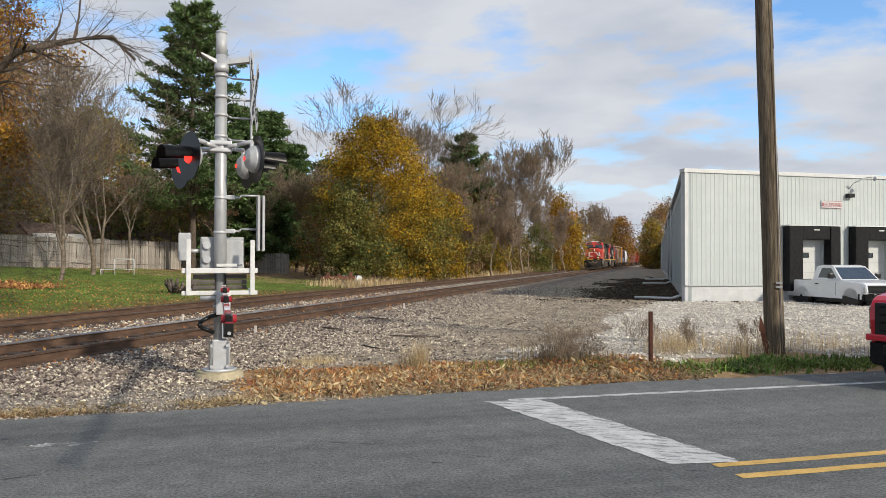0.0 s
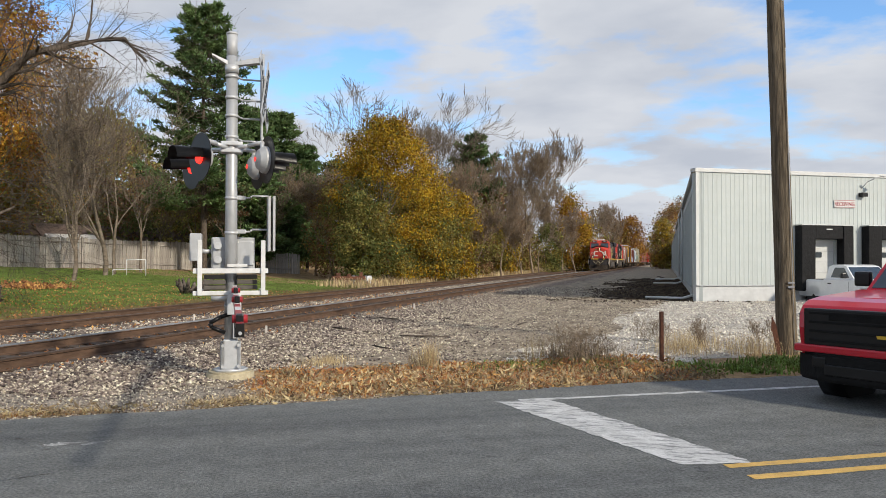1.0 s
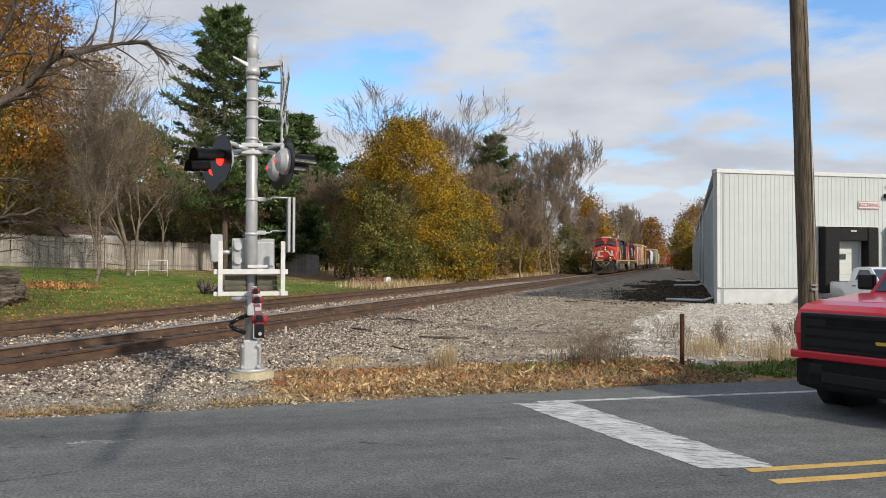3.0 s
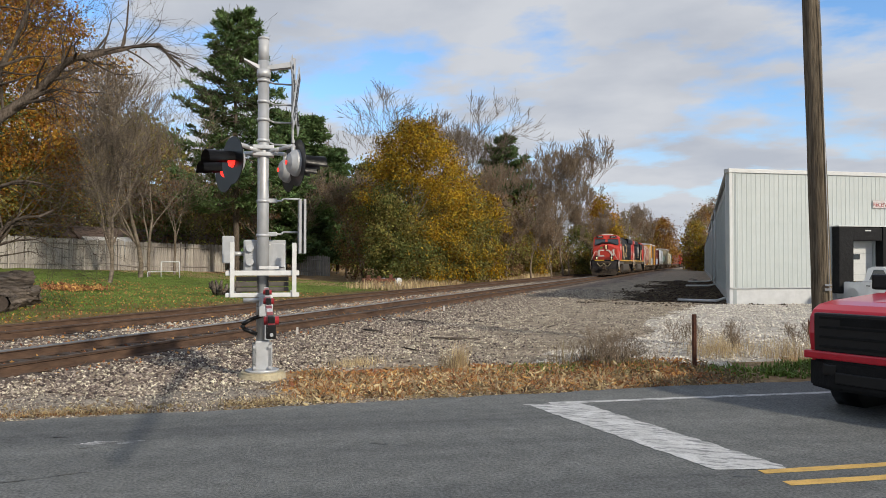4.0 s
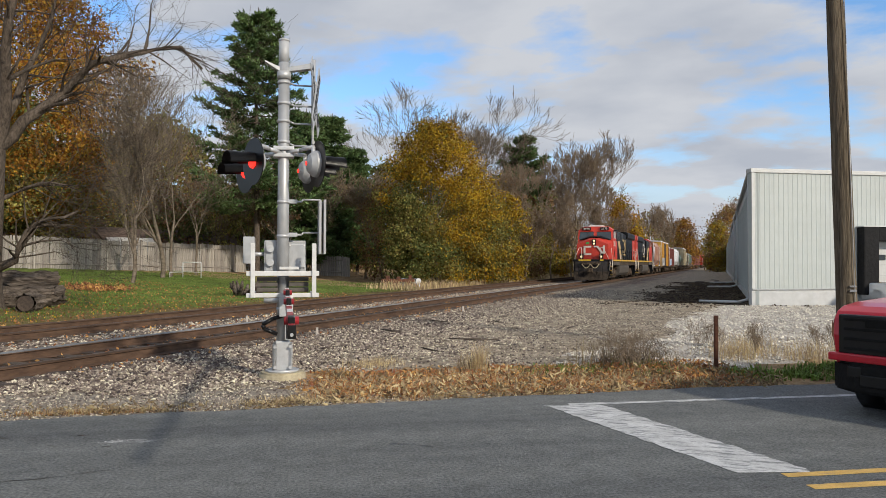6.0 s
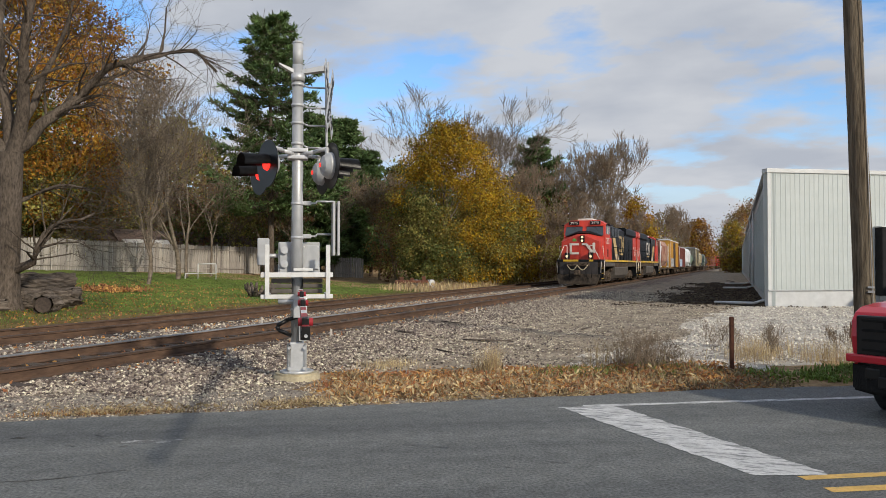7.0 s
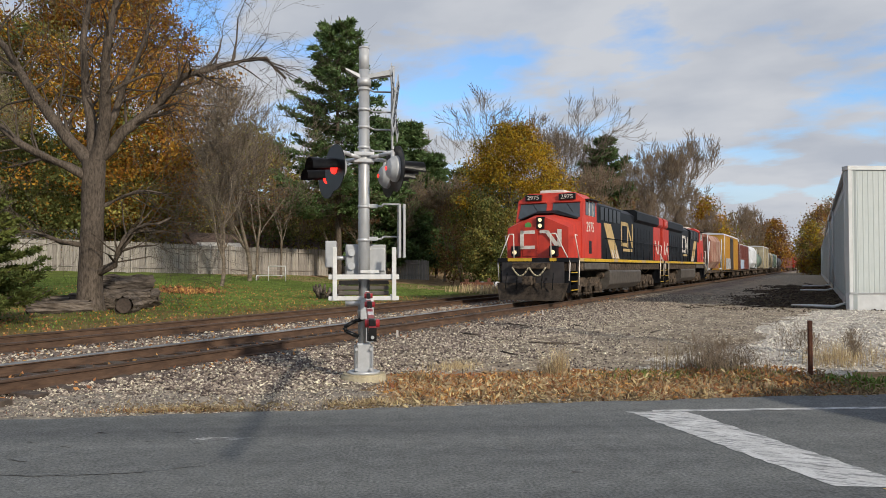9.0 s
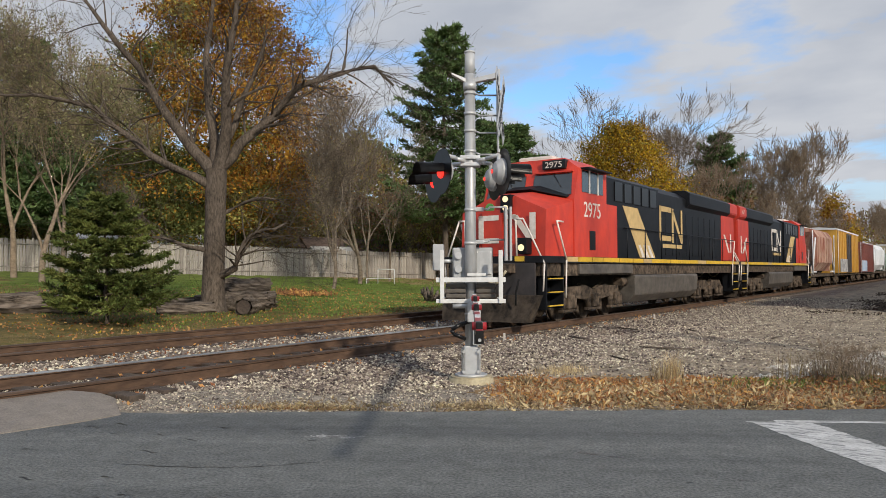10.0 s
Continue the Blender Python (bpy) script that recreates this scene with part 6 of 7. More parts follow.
# ---- crossing signal ----
def crossing_signal():
    S = empty("crossing_signal", pose(-5.98, 9.11, -0.02, 0, 0, 33.3), "grey metal railway crossing signal with gate and red lights", "crossing signal")
    def P(name, bm, m, label="", parent=None, mm=None):
        return part(name, bm, m, parent or S, label, mm)
    bm = B()
    rod(bm, (0, 0, -0.1), (0, 0, 0.12), 0.335, 0.325, n=36)
    bmesh.ops.bevel(bm, geom=[e for e in bm.edges if abs(e.verts[0].co.z - e.verts[1].co.z) < 0.01 and e.verts[0].co.z > 0], offset=0.025, segments=2, affect="EDGES")
    P("foundation", bm, "concrete", "round yellowish concrete foundation")
    bm = B()
    rod(bm, (0, 0, 0.12), (0, 0, 0.15), 0.24, n=8)
    box(bm, -0.10, 0.10, -0.10, 0.10, 0.14, 0.56, 0.02)
    for a in range(4):
        box(bm, -0.185, 0.185, -0.012, 0.012, 0.15, 0.52, 0, Matrix.Rotation(radians(45 + 90 * a), 4, "Z"))
    base = P("base_casting", bm, "galv", "cast metal mast base")
    for k in range(4):
        a = radians(45 + 90 * k)
        for z in (0.19, 0.48):
            part("bolt", rod(B(), (0.15 * math.cos(a), 0.15 * math.sin(a) - 0.02, z), (0.15 * math.cos(a), 0.15 * math.sin(a) - 0.05, z), 0.025, n=6), "galv", base)
    P("mast", rod(B(), (0, 0, 0.5), (0, 0, 4.57), 0.086, 0.078, n=24), "alu", "tall round aluminium mast")
    P("mast_top", rod(rod(B(), (0, 0, 4.55), (0, 0, 4.88), 0.074, n=24), (0, 0, 4.88), (0, 0, 4.91), 0.078, n=24), "grey_paint")
    for z in (1.02, 2.06, 2.55, 3.2, 3.42, 3.72, 3.98, 4.28, 4.42):
        P("clamp", rod(B(), (0, 0, z - 0.02), (0, 0, z + 0.02), 0.092, n=24), "galv")
    P("top_collar", rod(B(), (0, 0, 4.33), (0, 0, 4.44), 0.098, n=24), "galv")
    # two small wedge-shaped floods at the top
    for s, l in ((-1, 0.27), (1, 0.42)):
        bm = B()
        loft(bm, [(s * 0.06, -0.05, 4.44), (s * 0.06, 0.05, 4.44), (s * 0.06, 0.05, 4.50), (s * 0.06, -0.05, 4.50)], [(s * l, -0.07, 4.50 if s > 0 else 4.56), (s * l, 0.07, 4.50 if s > 0 else 4.56), (s * l, 0.07, 4.58 if s > 0 else 4.58), (s * l, -0.07, 4.58)])
        P("bracket_arm", bm, "alu")
    # crossbuck, turned almost edge-on
    xb = part("crossbuck", pipe(B(), [(0, 0.03, -0.35), (0, 0.03, 0.62)], 0.03), "galv", S, "crossed railroad sign blades seen edge-on", pose(0.45, 0.0, 4.02, 0, 0, 80))
    for a, word in ((50, "CROSSING"), (-50, "RAIL ROAD")):
        bl = part("blade", box(B(), -0.60, 0.60, -0.006, 0.006, -0.115, 0.115, 0.003), "galv", xb, "grey sign blade with black letters", pose(0, -0.012 if a > 0 else 0.006, 0.06, 0, -a, 0))
        letters(word, 0.18, bl, pose(0, -0.010, -0.065, 90), "black", "lettering", 0.98)
        letters(word, 0.18, bl, pose(0, 0.010, -0.065, 90, 0, 180), "black", "lettering", 0.98)
    P("count_plate", box(B(), 0.40, 0.425, -0.14, 0.14, 3.38, 3.72, 0.005), "grey_paint", "grey plate under the crossbuck")
    for z, x1 in ((4.28, 0.45), (3.98, 0.45), (3.72, 0.45), (3.40, 0.43)):
        P("sign_bracket", pipe(B(), [(0.08, 0, z), (0.15, -0.01, z - 0.03), (x1, 0, z - 0.03), (x1, 0, z + 0.05)], 0.014), "alu")
    # flashing light heads on short arms
    for x, y, ang, lit in ((-0.40, -0.48, 207, True), (-0.56, 0.75, 207, True), (0.46, -0.42, 17, True), (0.37, 0.45, 17, True)):
        z = 3.06
        h = part("light_head", B(), "black", S, "black disc signal light head with hood", pose(x, y, z, 0, 0, ang))
        bm = B()
        rod(bm, (0.0, 0, 0), (0.012, 0, 0), 0.325, n=40)
        bm.to_mesh(h.data)
        bm.free()
        bm = B()
        prof = ((0.0, 0.19), (-0.05, 0.185), (-0.12, 0.13), (-0.155, 0.05), (-0.16, 0.0))
        for (x0, r0), (x1, r1) in zip(prof, prof[1:]):
            rod(bm, (x0, 0, 0), (x1, 0, 0), r0, max(r1, 0.002), n=28, caps=False)
        part("housing", bm, "grey_paint", h, "grey rounded lamp housing")
        part("rear_jewel", rod(B(), (-0.13, 0, 0), (-0.165, 0, 0), 0.03, n=12), "red_lit", h, "small red side light")
        lens = B()
        rod(lens, (0.012, 0, 0), (0.04, 0, 0), 0.098, 0.085, n=28)
        part("lens", lens, "red_lit", h, "glowing red lens")
        bm = B()
        n = 20
        rows = []
        for i, (d, k) in enumerate(((0.0, 1.0), (0.16, 1.06), (0.38, 1.2))):
            rows.append([bm.verts.new((d + 0.012, 0.125 * k * math.cos(math.pi * (-0.04 + 1.08 * j / n)), 0.125 * k * math.sin(math.pi * (-0.04 + 1.08 * j / n)) - d * 0.08)) for j in range(n + 1)])
        for r0, r1 in zip(rows, rows[1:]):
            for j in range(n):
                bm.faces.new((r0[j], r0[j + 1], r1[j + 1], r1[j]))
        r = bmesh.ops.solidify(bm, geom=bm.faces[:], thickness=0.008)
        part("hood", bm, "black", h, "long black sun hood")
        P("light_arm", pipe(B(), [(0.05 if x > 0 else -0.05, y * 0.1, 3.26), (x * 0.5, y * 0.5, 3.28), (x - 0.05 * (1 if x > 0 else -1), y, 3.30), (x - 0.06 * (1 if x > 0 else -1), y, 3.12)], 0.03, 10), "galv")
    for z in (3.22, 3.32):
        P("arm_clamp", box(B(), -0.15, 0.15, -0.11, 0.11, z - 0.03, z + 0.03, 0.015), "galv")
    # narrow sign seen edge-on
    for x in (0.50, 0.565):
        P("edge_sign", box(B(), x, x + 0.035, -0.22, 0.22, 1.80, 2.58, 0.006), "grey_paint", "narrow grey sign panel seen edge-on")
    for z in (2.56, 2.08):
        P("sign_bracket", pipe(B(), [(0.08, 0, z), (0.26, 0, z), (0.28, 0, z + 0.03), (0.52, 0, z + 0.03), (0.54, 0, z - 0.06)], 0.014), "alu")
        P("bracket_clamp", box(B(), 0.06, 0.20, -0.03, 0.03, z - 0.03, z + 0.03, 0.01), "alu")
    # gate machine cabinet, side box, frame
    cab = P("machine_case", box(B(), -0.27, 0.33, 0.10, 0.52, 1.52, 2.00, 0.02), "grey_paint", "grey gate machine case")
    part("case_door", box(B(), -0.25, 0.02, 0.085, 0.10, 1.55, 1.98, 0.01), "grey_paint", cab)
    for z in (1.68, 1.88):
        part("latch", rod(B(), (-0.18, 0.085, z), (-0.18, 0.04, z), 0.055, n=14), "galv", cab)
    part("case_panel", box(B(), 0.08, 0.31, 0.08, 0.10, 1.6, 1.95, 0.01), "alu", cab)
    for x, z in ((0.1, 1.93), (0.3, 1.93), (0.1, 1.62), (0.3, 1.62)):
        part("rivet", rod(B(), (x, 0.08, z), (x, 0.07, z), 0.012, n=8), "white_wood", cab)
    P("relay_box", box(B(), -0.56, -0.40, 0.0, 0.36, 1.66, 2.05, 0.015), "grey_paint", "grey side box")
    P("box_bracket", pipe(B(), [(-0.42, 0.15, 1.8), (-0.26, 0.2, 1.8)], 0.03), "galv")
    fr = P("counterweight_frame", box(B(), -0.50, 0.50, -0.30, -0.24, 1.49, 1.56, 0.008), "white_wood", "white counterweight frame")
    part("lower_bar", box(B(), -0.50, 0.50, -0.30, -0.24, 1.19, 1.25, 0.008), "white_wood", fr)
    for x in (-0.44, 0.40):
        part("upright", box(B(), x, x + 0.06, -0.33, -0.27, 1.19, 1.95, 0.006), "white_wood", fr)
        part("side_bar", box(B(), x, x + 0.05, -0.27, 0.5, 1.20, 1.25, 0.006), "white_wood", fr)
        part("side_bar", box(B(), x, x + 0.05, -0.27, 0.5, 1.50, 1.55, 0.006), "white_wood", fr)
    for x0, x1 in ((-0.36, -0.07), (0.08, 0.36)):
        for k in range(3):
            P("counterweight", box(B(), x0, x1, -0.14, 0.05, 1.26 + 0.075 * k, 1.32 + 0.075 * k, 0.012), "tank_grey", "stacked grey counterweight plate")
    P("counterweight_shaft", pipe(B(), [(-0.35, 0.0, 1.44), (0.35, 0.0, 1.44)], 0.03), "grey_paint")
    P("bell_tube", pipe(B(), [(-0.26, -0.28, 1.15), (0.0, -0.28, 1.15)], 0.035, 10), "alu")
    P("top_plate", box(B(), -0.05, 0.22, -0.3, -0.16, 1.58, 1.62, 0.006), "white_wood")
    P("gate_pivot", box(B(), -0.05, 0.14, -0.34, -0.05, 0.92, 1.2, 0.015), "galv")
    P("cable_conduit", pipe(B(), [(0.0, -0.1, 0.92), (-0.14, -0.14, 0.88), (-0.28, -0.15, 0.80), (-0.25, -0.15, 0.74), (-0.08, -0.1, 0.66)], 0.03, 8), "black", "black curved conduit")
    P("lower_bracket", box(B(), 0.03, 0.14, -0.17, -0.11, 0.58, 0.93, 0.006), "alu")
    P("bracket_slot", box(B(), 0.05, 0.12, -0.18, -0.165, 0.60, 0.86), "black")
    # lowered arm, pointing across the road
    arm = empty("gate_arm", S.matrix_basis @ pose(0.05, -0.3, 1.25), "lowered red and white striped crossing gate arm", "gate arm")
    n = 16
    for k in range(n):
        y0, y1 = -6.15 * k / n, -6.15 * (k + 1) / n
        w = 0.028 * (1 - 0.3 * k / n)
        part("stripe", box(B(), -w, w, y1, y0, -0.075 + 0.06 * k / n, 0.075 - 0.02 * k / n), "red_refl" if k % 2 else "black" if k == n - 2 else "white_wood", arm)
    part("tip_cap", box(B(), -0.024, 0.024, -6.17, -6.15, -0.025, 0.055), "black", arm, "black end cap")
    for y, z in ((-2.4, 0.09), (-4.1, 0.08), (-6.0, 0.06)):
        lamp = part("arm_light", box(B(), -0.022, 0.022, y - 0.05, y + 0.05, z - 0.02, z + 0.04, 0.008), "black", arm, "small gate arm light")
        bm = B()
        rod(bm, (-0.045, y, z + 0.01), (0.045, y, z + 0.01), 0.026, n=14)
        part("lens", bm, "red_refl", lamp, "red lens")
    bm = B()
    rod(bm, (0, -6.19, 0.0), (0, -6.165, 0.0), 0.010, n=14)
    part("end_ring", bm, "grey_paint", arm)


crossing_signal()


# ---- poles and posts ----
def poles():
    p = empty("utility_pole", pose(1.95, 14.46, -0.05), "tall weathered wooden utility pole leaning slightly", "utility pole")
    w = Wood()
    w.limb([Vector((-0.30 * i / 14, 0.012 * math.sin(i), 11 * i / 14)) for i in range(15)], [0.172 - 0.06 * i / 14 + 0.003 * math.sin(2.1 * i) for i in range(15)], 20)
    raw("shaft", w.v, w.f, "pole_wood", smooth=True).parent = p
    part("tag", box(B(), 0.0, 0.10, -0.175, -0.15, 1.22, 1.26), "alu", p, "small metal pole tag")
    part("tag", box(B(), 0.0, 0.10, -0.175, -0.15, 1.30, 1.33), "alu", p, "small metal pole tag")
    part("ground_wire", pipe(B(), [(0.10, -0.15, 0.1), (-0.02, -0.13, 5.5), (-0.18, -0.11, 10.5)], 0.008), "grey_paint", p)
    q = empty("steel_post", pose(-0.18, 12.63, -0.05), "rusty steel fence post in the weeds", "post")
    part("shaft", box(box(B(), -0.035, 0.035, -0.006, 0.006, 0, 0.87), -0.006, 0.006, -0.04, 0.04, 0, 0.87), "steel_rust", q)
    q = empty("leaning_post", pose(1.78, 14.0, -0.08, 0, -10, 0), "broken rusty post leaning against the pole", "post")
    part("shaft", box(B(), -0.04, 0.04, -0.01, 0.01, 0, 0.62), "steel_rust", q)
    part("blade", prism(B(), [(-0.06, 0.52), (0.05, 0.55), (0.0, 0.80)], -0.012, 0.012, "y"), "steel_rust", q)
    for x, y, h in ((-8.85, 14.9, 0.17), (-8.5, 24, 0.2), (-12.3, 17.0, 0.2)):
        q = empty("marker_stake", pose(x, y, zg(x, y)), "small pale plastic marker stake by the rails", "stake", "marker stakes")
        part("stake", box(B(), -0.025, 0.025, -0.01, 0.01, -0.05, h, 0.004), "loco_white", q)


poles()


# ---- vehicles ----
def wheel(parent, x, y, r, w, rim="galv"):
    ty = part("wheel", rod(B(), (x - w / 2, y, r), (x + w / 2, y, r), r, n=32), "rubber", parent, "black tyre")
    for s in (-1, 1):
        bm = B()
        rod(bm, (x + s * (w / 2 - 0.03), y, r), (x + s * (w / 2 + 0.006), y, r), r * 0.62, n=28)
        rm = part("rim", bm, rim, ty)
        part("hub", rod(B(), (x + s * (w / 2), y, r), (x + s * (w / 2 + 0.02), y, r), r * 0.2, n=14), "black", rm)


def pickup(name, m, colour, L, W, H, hood, label, big):
    """Pickup truck; front at local y = 0, body towards -y."""
    t = empty(name, m, label, "pickup truck")
    g = 0.30 if big else 0.26                                # sill height
    hz = hood                                                 # hood height at the front
    fw = W / 2
    def P(nm, bm, mm, lab="", parent=None):
        return part(nm, bm, mm, parent or t, lab)
    wr = 0.40 if big else 0.34
    y1, y2 = (-0.98, -4.72) if big else (-0.82, -3.60)
    # body side with wheel openings: one lofted shell
    def arch(yc):
        return [(yc + (wr + 0.09) * math.cos(a), wr + (wr + 0.09) * math.sin(a)) for a in [math.pi * k / 10 for k in range(11)]]
    cabf, cabr = (-1.55, -3.9) if big else (-1.35, -3.0)
    bed = H * 0.62
    out = [(-0.12, g + 0.22), (-0.06, hz - 0.32), (-0.08, hz - 0.14), (-0.14, hz - 0.06), (-0.26, hz - 0.005), (-0.50, hz + 0.03), (cabf + 0.1, hz + 0.09), (cabr, hz + 0.09), (cabr - 0.02, bed), (-L + 0.05, bed), (-L, bed - 0.15), (-L, g + 0.25)]
    out += [(-L + 0.3, g + 0.05)] + [(y, max(z, g + 0.02)) for y, z in reversed(arch(y2))] + [(y, max(z, g + 0.02)) for y, z in reversed(arch(y1))] + [(-0.25, g + 0.10)]
    out2 = []
    for p in out:
        if not out2 or (abs(p[0] - out2[-1][0]) + abs(p[1] - out2[-1][1])) > 1e-3:
            out2.append(p)
    bm = B()
    k = len(out2)
    secs = []
    for x, cut in ((-fw, 0.05), (-fw + 0.06, 0.0), (fw - 0.06, 0.0), (fw, 0.05)):
        secs.append([bm.verts.new((x, y - (0.14 if abs(x) == fw and y > -0.2 else 0), z - (cut if z > hz - 0.2 else 0))) for y, z in out2])
    for a, b in zip(secs, secs[1:]):
        for i in range(k):
            j = (i + 1) % k
            bm.faces.new((a[i], a[j], b[j], b[i]))
    bm.faces.new(secs[0])
    bm.faces.new(secs[-1][::-1])
    bmesh.ops.triangulate(bm, faces=[f for f in bm.faces if len(f.verts) > 4])
    bmesh.ops.recalc_face_normals(bm, faces=bm.faces[:])
    body = P("body", bm, colour, "glossy painted body")
    if big:
        bev = body.modifiers.new("round", "BEVEL")
        bev.width, bev.segments, bev.limit_method, bev.angle_limit = 0.07, 4, "ANGLE", radians(25)
    for yc in (y1, y2):
        for s in (-1, 1):
            part("wheel_arch_liner", rod(B(), (s * (fw - 0.32), yc, wr), (s * (fw - 0.002), yc, wr), wr + 0.088, n=28), "black", body)
            wheel(t, s * (fw - 0.14), yc, wr, 0.26, "galv")
    # cab
    ca = [(cabf - 0.0, hz + 0.05), (cabf - 0.62, H - 0.06), (cabf - 0.9, H), (cabr + 0.3, H), (cabr + 0.08, H - 0.08), (cabr, hz + 0.05)]
    bm = B()
    lo = [bm.verts.new((x, y, z)) for x in (-1,) for y, z in ca]
    hi = [bm.verts.new((1, y, z)) for y, z in ca]
    fs = [bm.faces.new(lo), bm.faces.new(hi[::-1])]
    for i in range(len(ca)):
        j = (i + 1) % len(ca)
        fs.append(bm.faces.new((lo[j], lo[i], hi[i], hi[j])))
    for v in bm.verts:
        v.co.x *= fw - 0.06 - 0.16 * (v.co.z - hz) / (H - hz)
    bmesh.ops.recalc_face_normals(bm, faces=bm.faces[:])
    cab = P("cab", bm, colour)
    def side_x(z):
        return fw - 0.06 - 0.16 * (z - hz) / (H - hz) + 0.006
    a, b = ca[0], ca[1]
    def ws(u, x, off):
        y, z = a[0] + (b[0] - a[0]) * u, a[1] + (b[1] - a[1]) * u
        return (x * (side_x(z) - 0.06), y + off * 0.7, z + off * 0.5)
    P("windshield", loft(B(), [ws(0.10, -1, 0.012), ws(0.10, 1, 0.012), ws(0.93, 1, 0.012), ws(0.93, -1, 0.012)], [ws(0.10, -1, -0.02), ws(0.10, 1, -0.02), ws(0.93, 1, -0.02), ws(0.93, -1, -0.02)]), "loco_glass", "tinted windshield", cab)
    for s in (-1, 1):
        q = [(cabf - 0.32, hz + 0.14), (cabf - 0.72, H - 0.12), (cabr + 0.42, H - 0.12), (cabr + 0.3, hz + 0.14)]
        P("side_window", loft(B(), [(s * side_x(z), y, z) for y, z in q], [(s * (side_x(z) - 0.03), y, z) for y, z in q]), "loco_glass", "", cab)
        mir = P("mirror", box(B(), s * (fw + 0.02), s * (fw + 0.22), cabf - 0.42, cabf - 0.30, hz + 0.12, hz + 0.32, 0.03), "black", "black door mirror")
        P("door_seam", box(B(), s * (fw + 0.0005), s * (fw + 0.003), cabf - 0.25, cabf - 0.24, g + 0.2, hz), "black", "", body)
        P("door_handle", box(B(), s * fw, s * (fw + 0.025), cabr + 0.25, cabr + 0.45, hz - 0.12, hz - 0.08, 0.008), "black", "", body)
        # head and tail lamps
        P("headlight", box(B(), s * (fw - 0.20), s * (fw - 0.012), -0.32, -0.135 if big else -0.10, hz - (0.46 if big else 0.36), hz - 0.15, 0.02), "glass_dark" if big else "alu", "clear headlight", body)
        if big:
            P("lamp_strip", box(B(), s * (fw - 0.15), s * (fw - 0.03), -0.30, -0.128, hz - 0.26, hz - 0.20, 0.012), "alu", "bright lamp strip", body)
        P("tail_light", box(B(), s * (fw - 0.12), s * (fw + 0.004), -L - 0.01, -L + 0.08, bed - 0.45, bed - 0.12, 0.01), "red_refl", "", body)
    # bed opening and tailgate
    P("bed_liner", box(B(), -fw + 0.12, fw - 0.12, -L + 0.08, cabr - 0.08, bed - 0.02, bed + 0.012), "black", "", body)
    # grille and bumper
    gr = P("grille", box(B(), -fw + 0.13, fw - 0.13, -0.16, -0.035, hz - 0.52 if big else hz - 0.36, hz - 0.09, 0.02), "black", "wide black grille")
    for k in range(4 if big else 2):
        z = hz - 0.47 + 0.105 * k if big else hz - 0.30 + 0.12 * k
        part("grille_bar", box(B(), -fw + 0.20, fw - 0.20, -0.05, -0.018, z, z + 0.028, 0.006), "rubber", gr)
    if big:
        part("grille_name_band", box(B(), -0.62, 0.62, -0.05, -0.026, hz - 0.22, hz - 0.145, 0.006), "rubber", gr, "dark embossed name band")
        part("badge", prism(B(), [(-0.09, hz - 0.385), (0.08, hz - 0.385), (0.09, hz - 0.35), (-0.08, hz - 0.35)], -0.045, -0.012, "y"), "loco_yellow", gr, "small gold badge")
        P("bumper_band", box(B(), -fw + 0.02, fw - 0.02, -0.18, -0.012, hz - 0.60, hz - 0.51, 0.02), colour, "", body)
        P("hood_ridge", loft(B(), [(-0.55, -0.45, hz + 0.0), (0.55, -0.45, hz + 0.0), (0.5, -0.5, hz + 0.035), (-0.5, -0.5, hz + 0.035)], [(-0.62, cabf + 0.1, hz + 0.08), (0.62, cabf + 0.1, hz + 0.08), (0.56, cabf + 0.1, hz + 0.115), (-0.56, cabf + 0.1, hz + 0.115)]), colour, "", body)
    bz0, bz1 = (g - 0.03, hz - 0.60) if big else (g + 0.02, hz - 0.38)
    bm = B()
    prism(bm, [(-fw - 0.01, -0.45), (-fw + 0.02, -0.12), (-fw + 0.3, 0.02), (fw - 0.3, 0.02), (fw - 0.02, -0.12), (fw + 0.01, -0.45)], bz0, bz1, "z", 0.03)
    bp = P("front_bumper", bm, "rubber", "black plastic front bumper")
    part("air_slot", box(B(), -fw + 0.4, fw - 0.4, 0.018, 0.03, bz0 + 0.08, bz0 + 0.2, 0.01), "black", bp)
    for s in (-1, 1):
        part("fog_light", box(B(), s * (fw - 0.42), s * (fw - 0.26), 0.0, 0.026, bz0 + 0.16, bz0 + 0.28, 0.015), "black", bp)
    P("rear_bumper", box(B(), -fw + 0.05, fw - 0.05, -L - 0.1, -L + 0.1, g + 0.12, g + 0.32, 0.03), "galv" if not big else "black")
    P("chassis", box(B(), -fw + 0.25, fw - 0.25, -L + 0.3, -0.3, g - 0.08, g + 0.25), "black")
    return t


RED_AT, RED_TURN = Vector((2.00, 8.77, 0)), 141.0
red_truck = pickup("pickup_truck", pose(*RED_AT, 0, 0, RED_TURN), "truck_red", 5.85, 2.10, 1.92, 1.19, "glossy red full-size pickup truck with black grille and bumper", True)
RED_BACK = [(0.0, 2.25), (0.3, 1.44), (0.6, 0.89), (0.9, 0.40), (1.2, 0.02), (1.5, -0.18), (1.8, -0.26), (2.1, -0.28), (10.0, -0.28)]
_d = Vector((1.1, -2.2, 0)).normalized()
_front = Vector((6.8, 30.6, 0)) + _d * 0.85 + Vector((0.75 * 0.894, 0.75 * 0.447, 0))
pickup("pickup_truck", pose(_front.x, _front.y, zg(6, 31) - 0.08, 0, 0, math.degrees(math.atan2(-_d.x, _d.y))), "white_paint", 4.75, 1.80, 1.60, 0.96, "white regular-cab pickup truck parked at the loading dock", False)


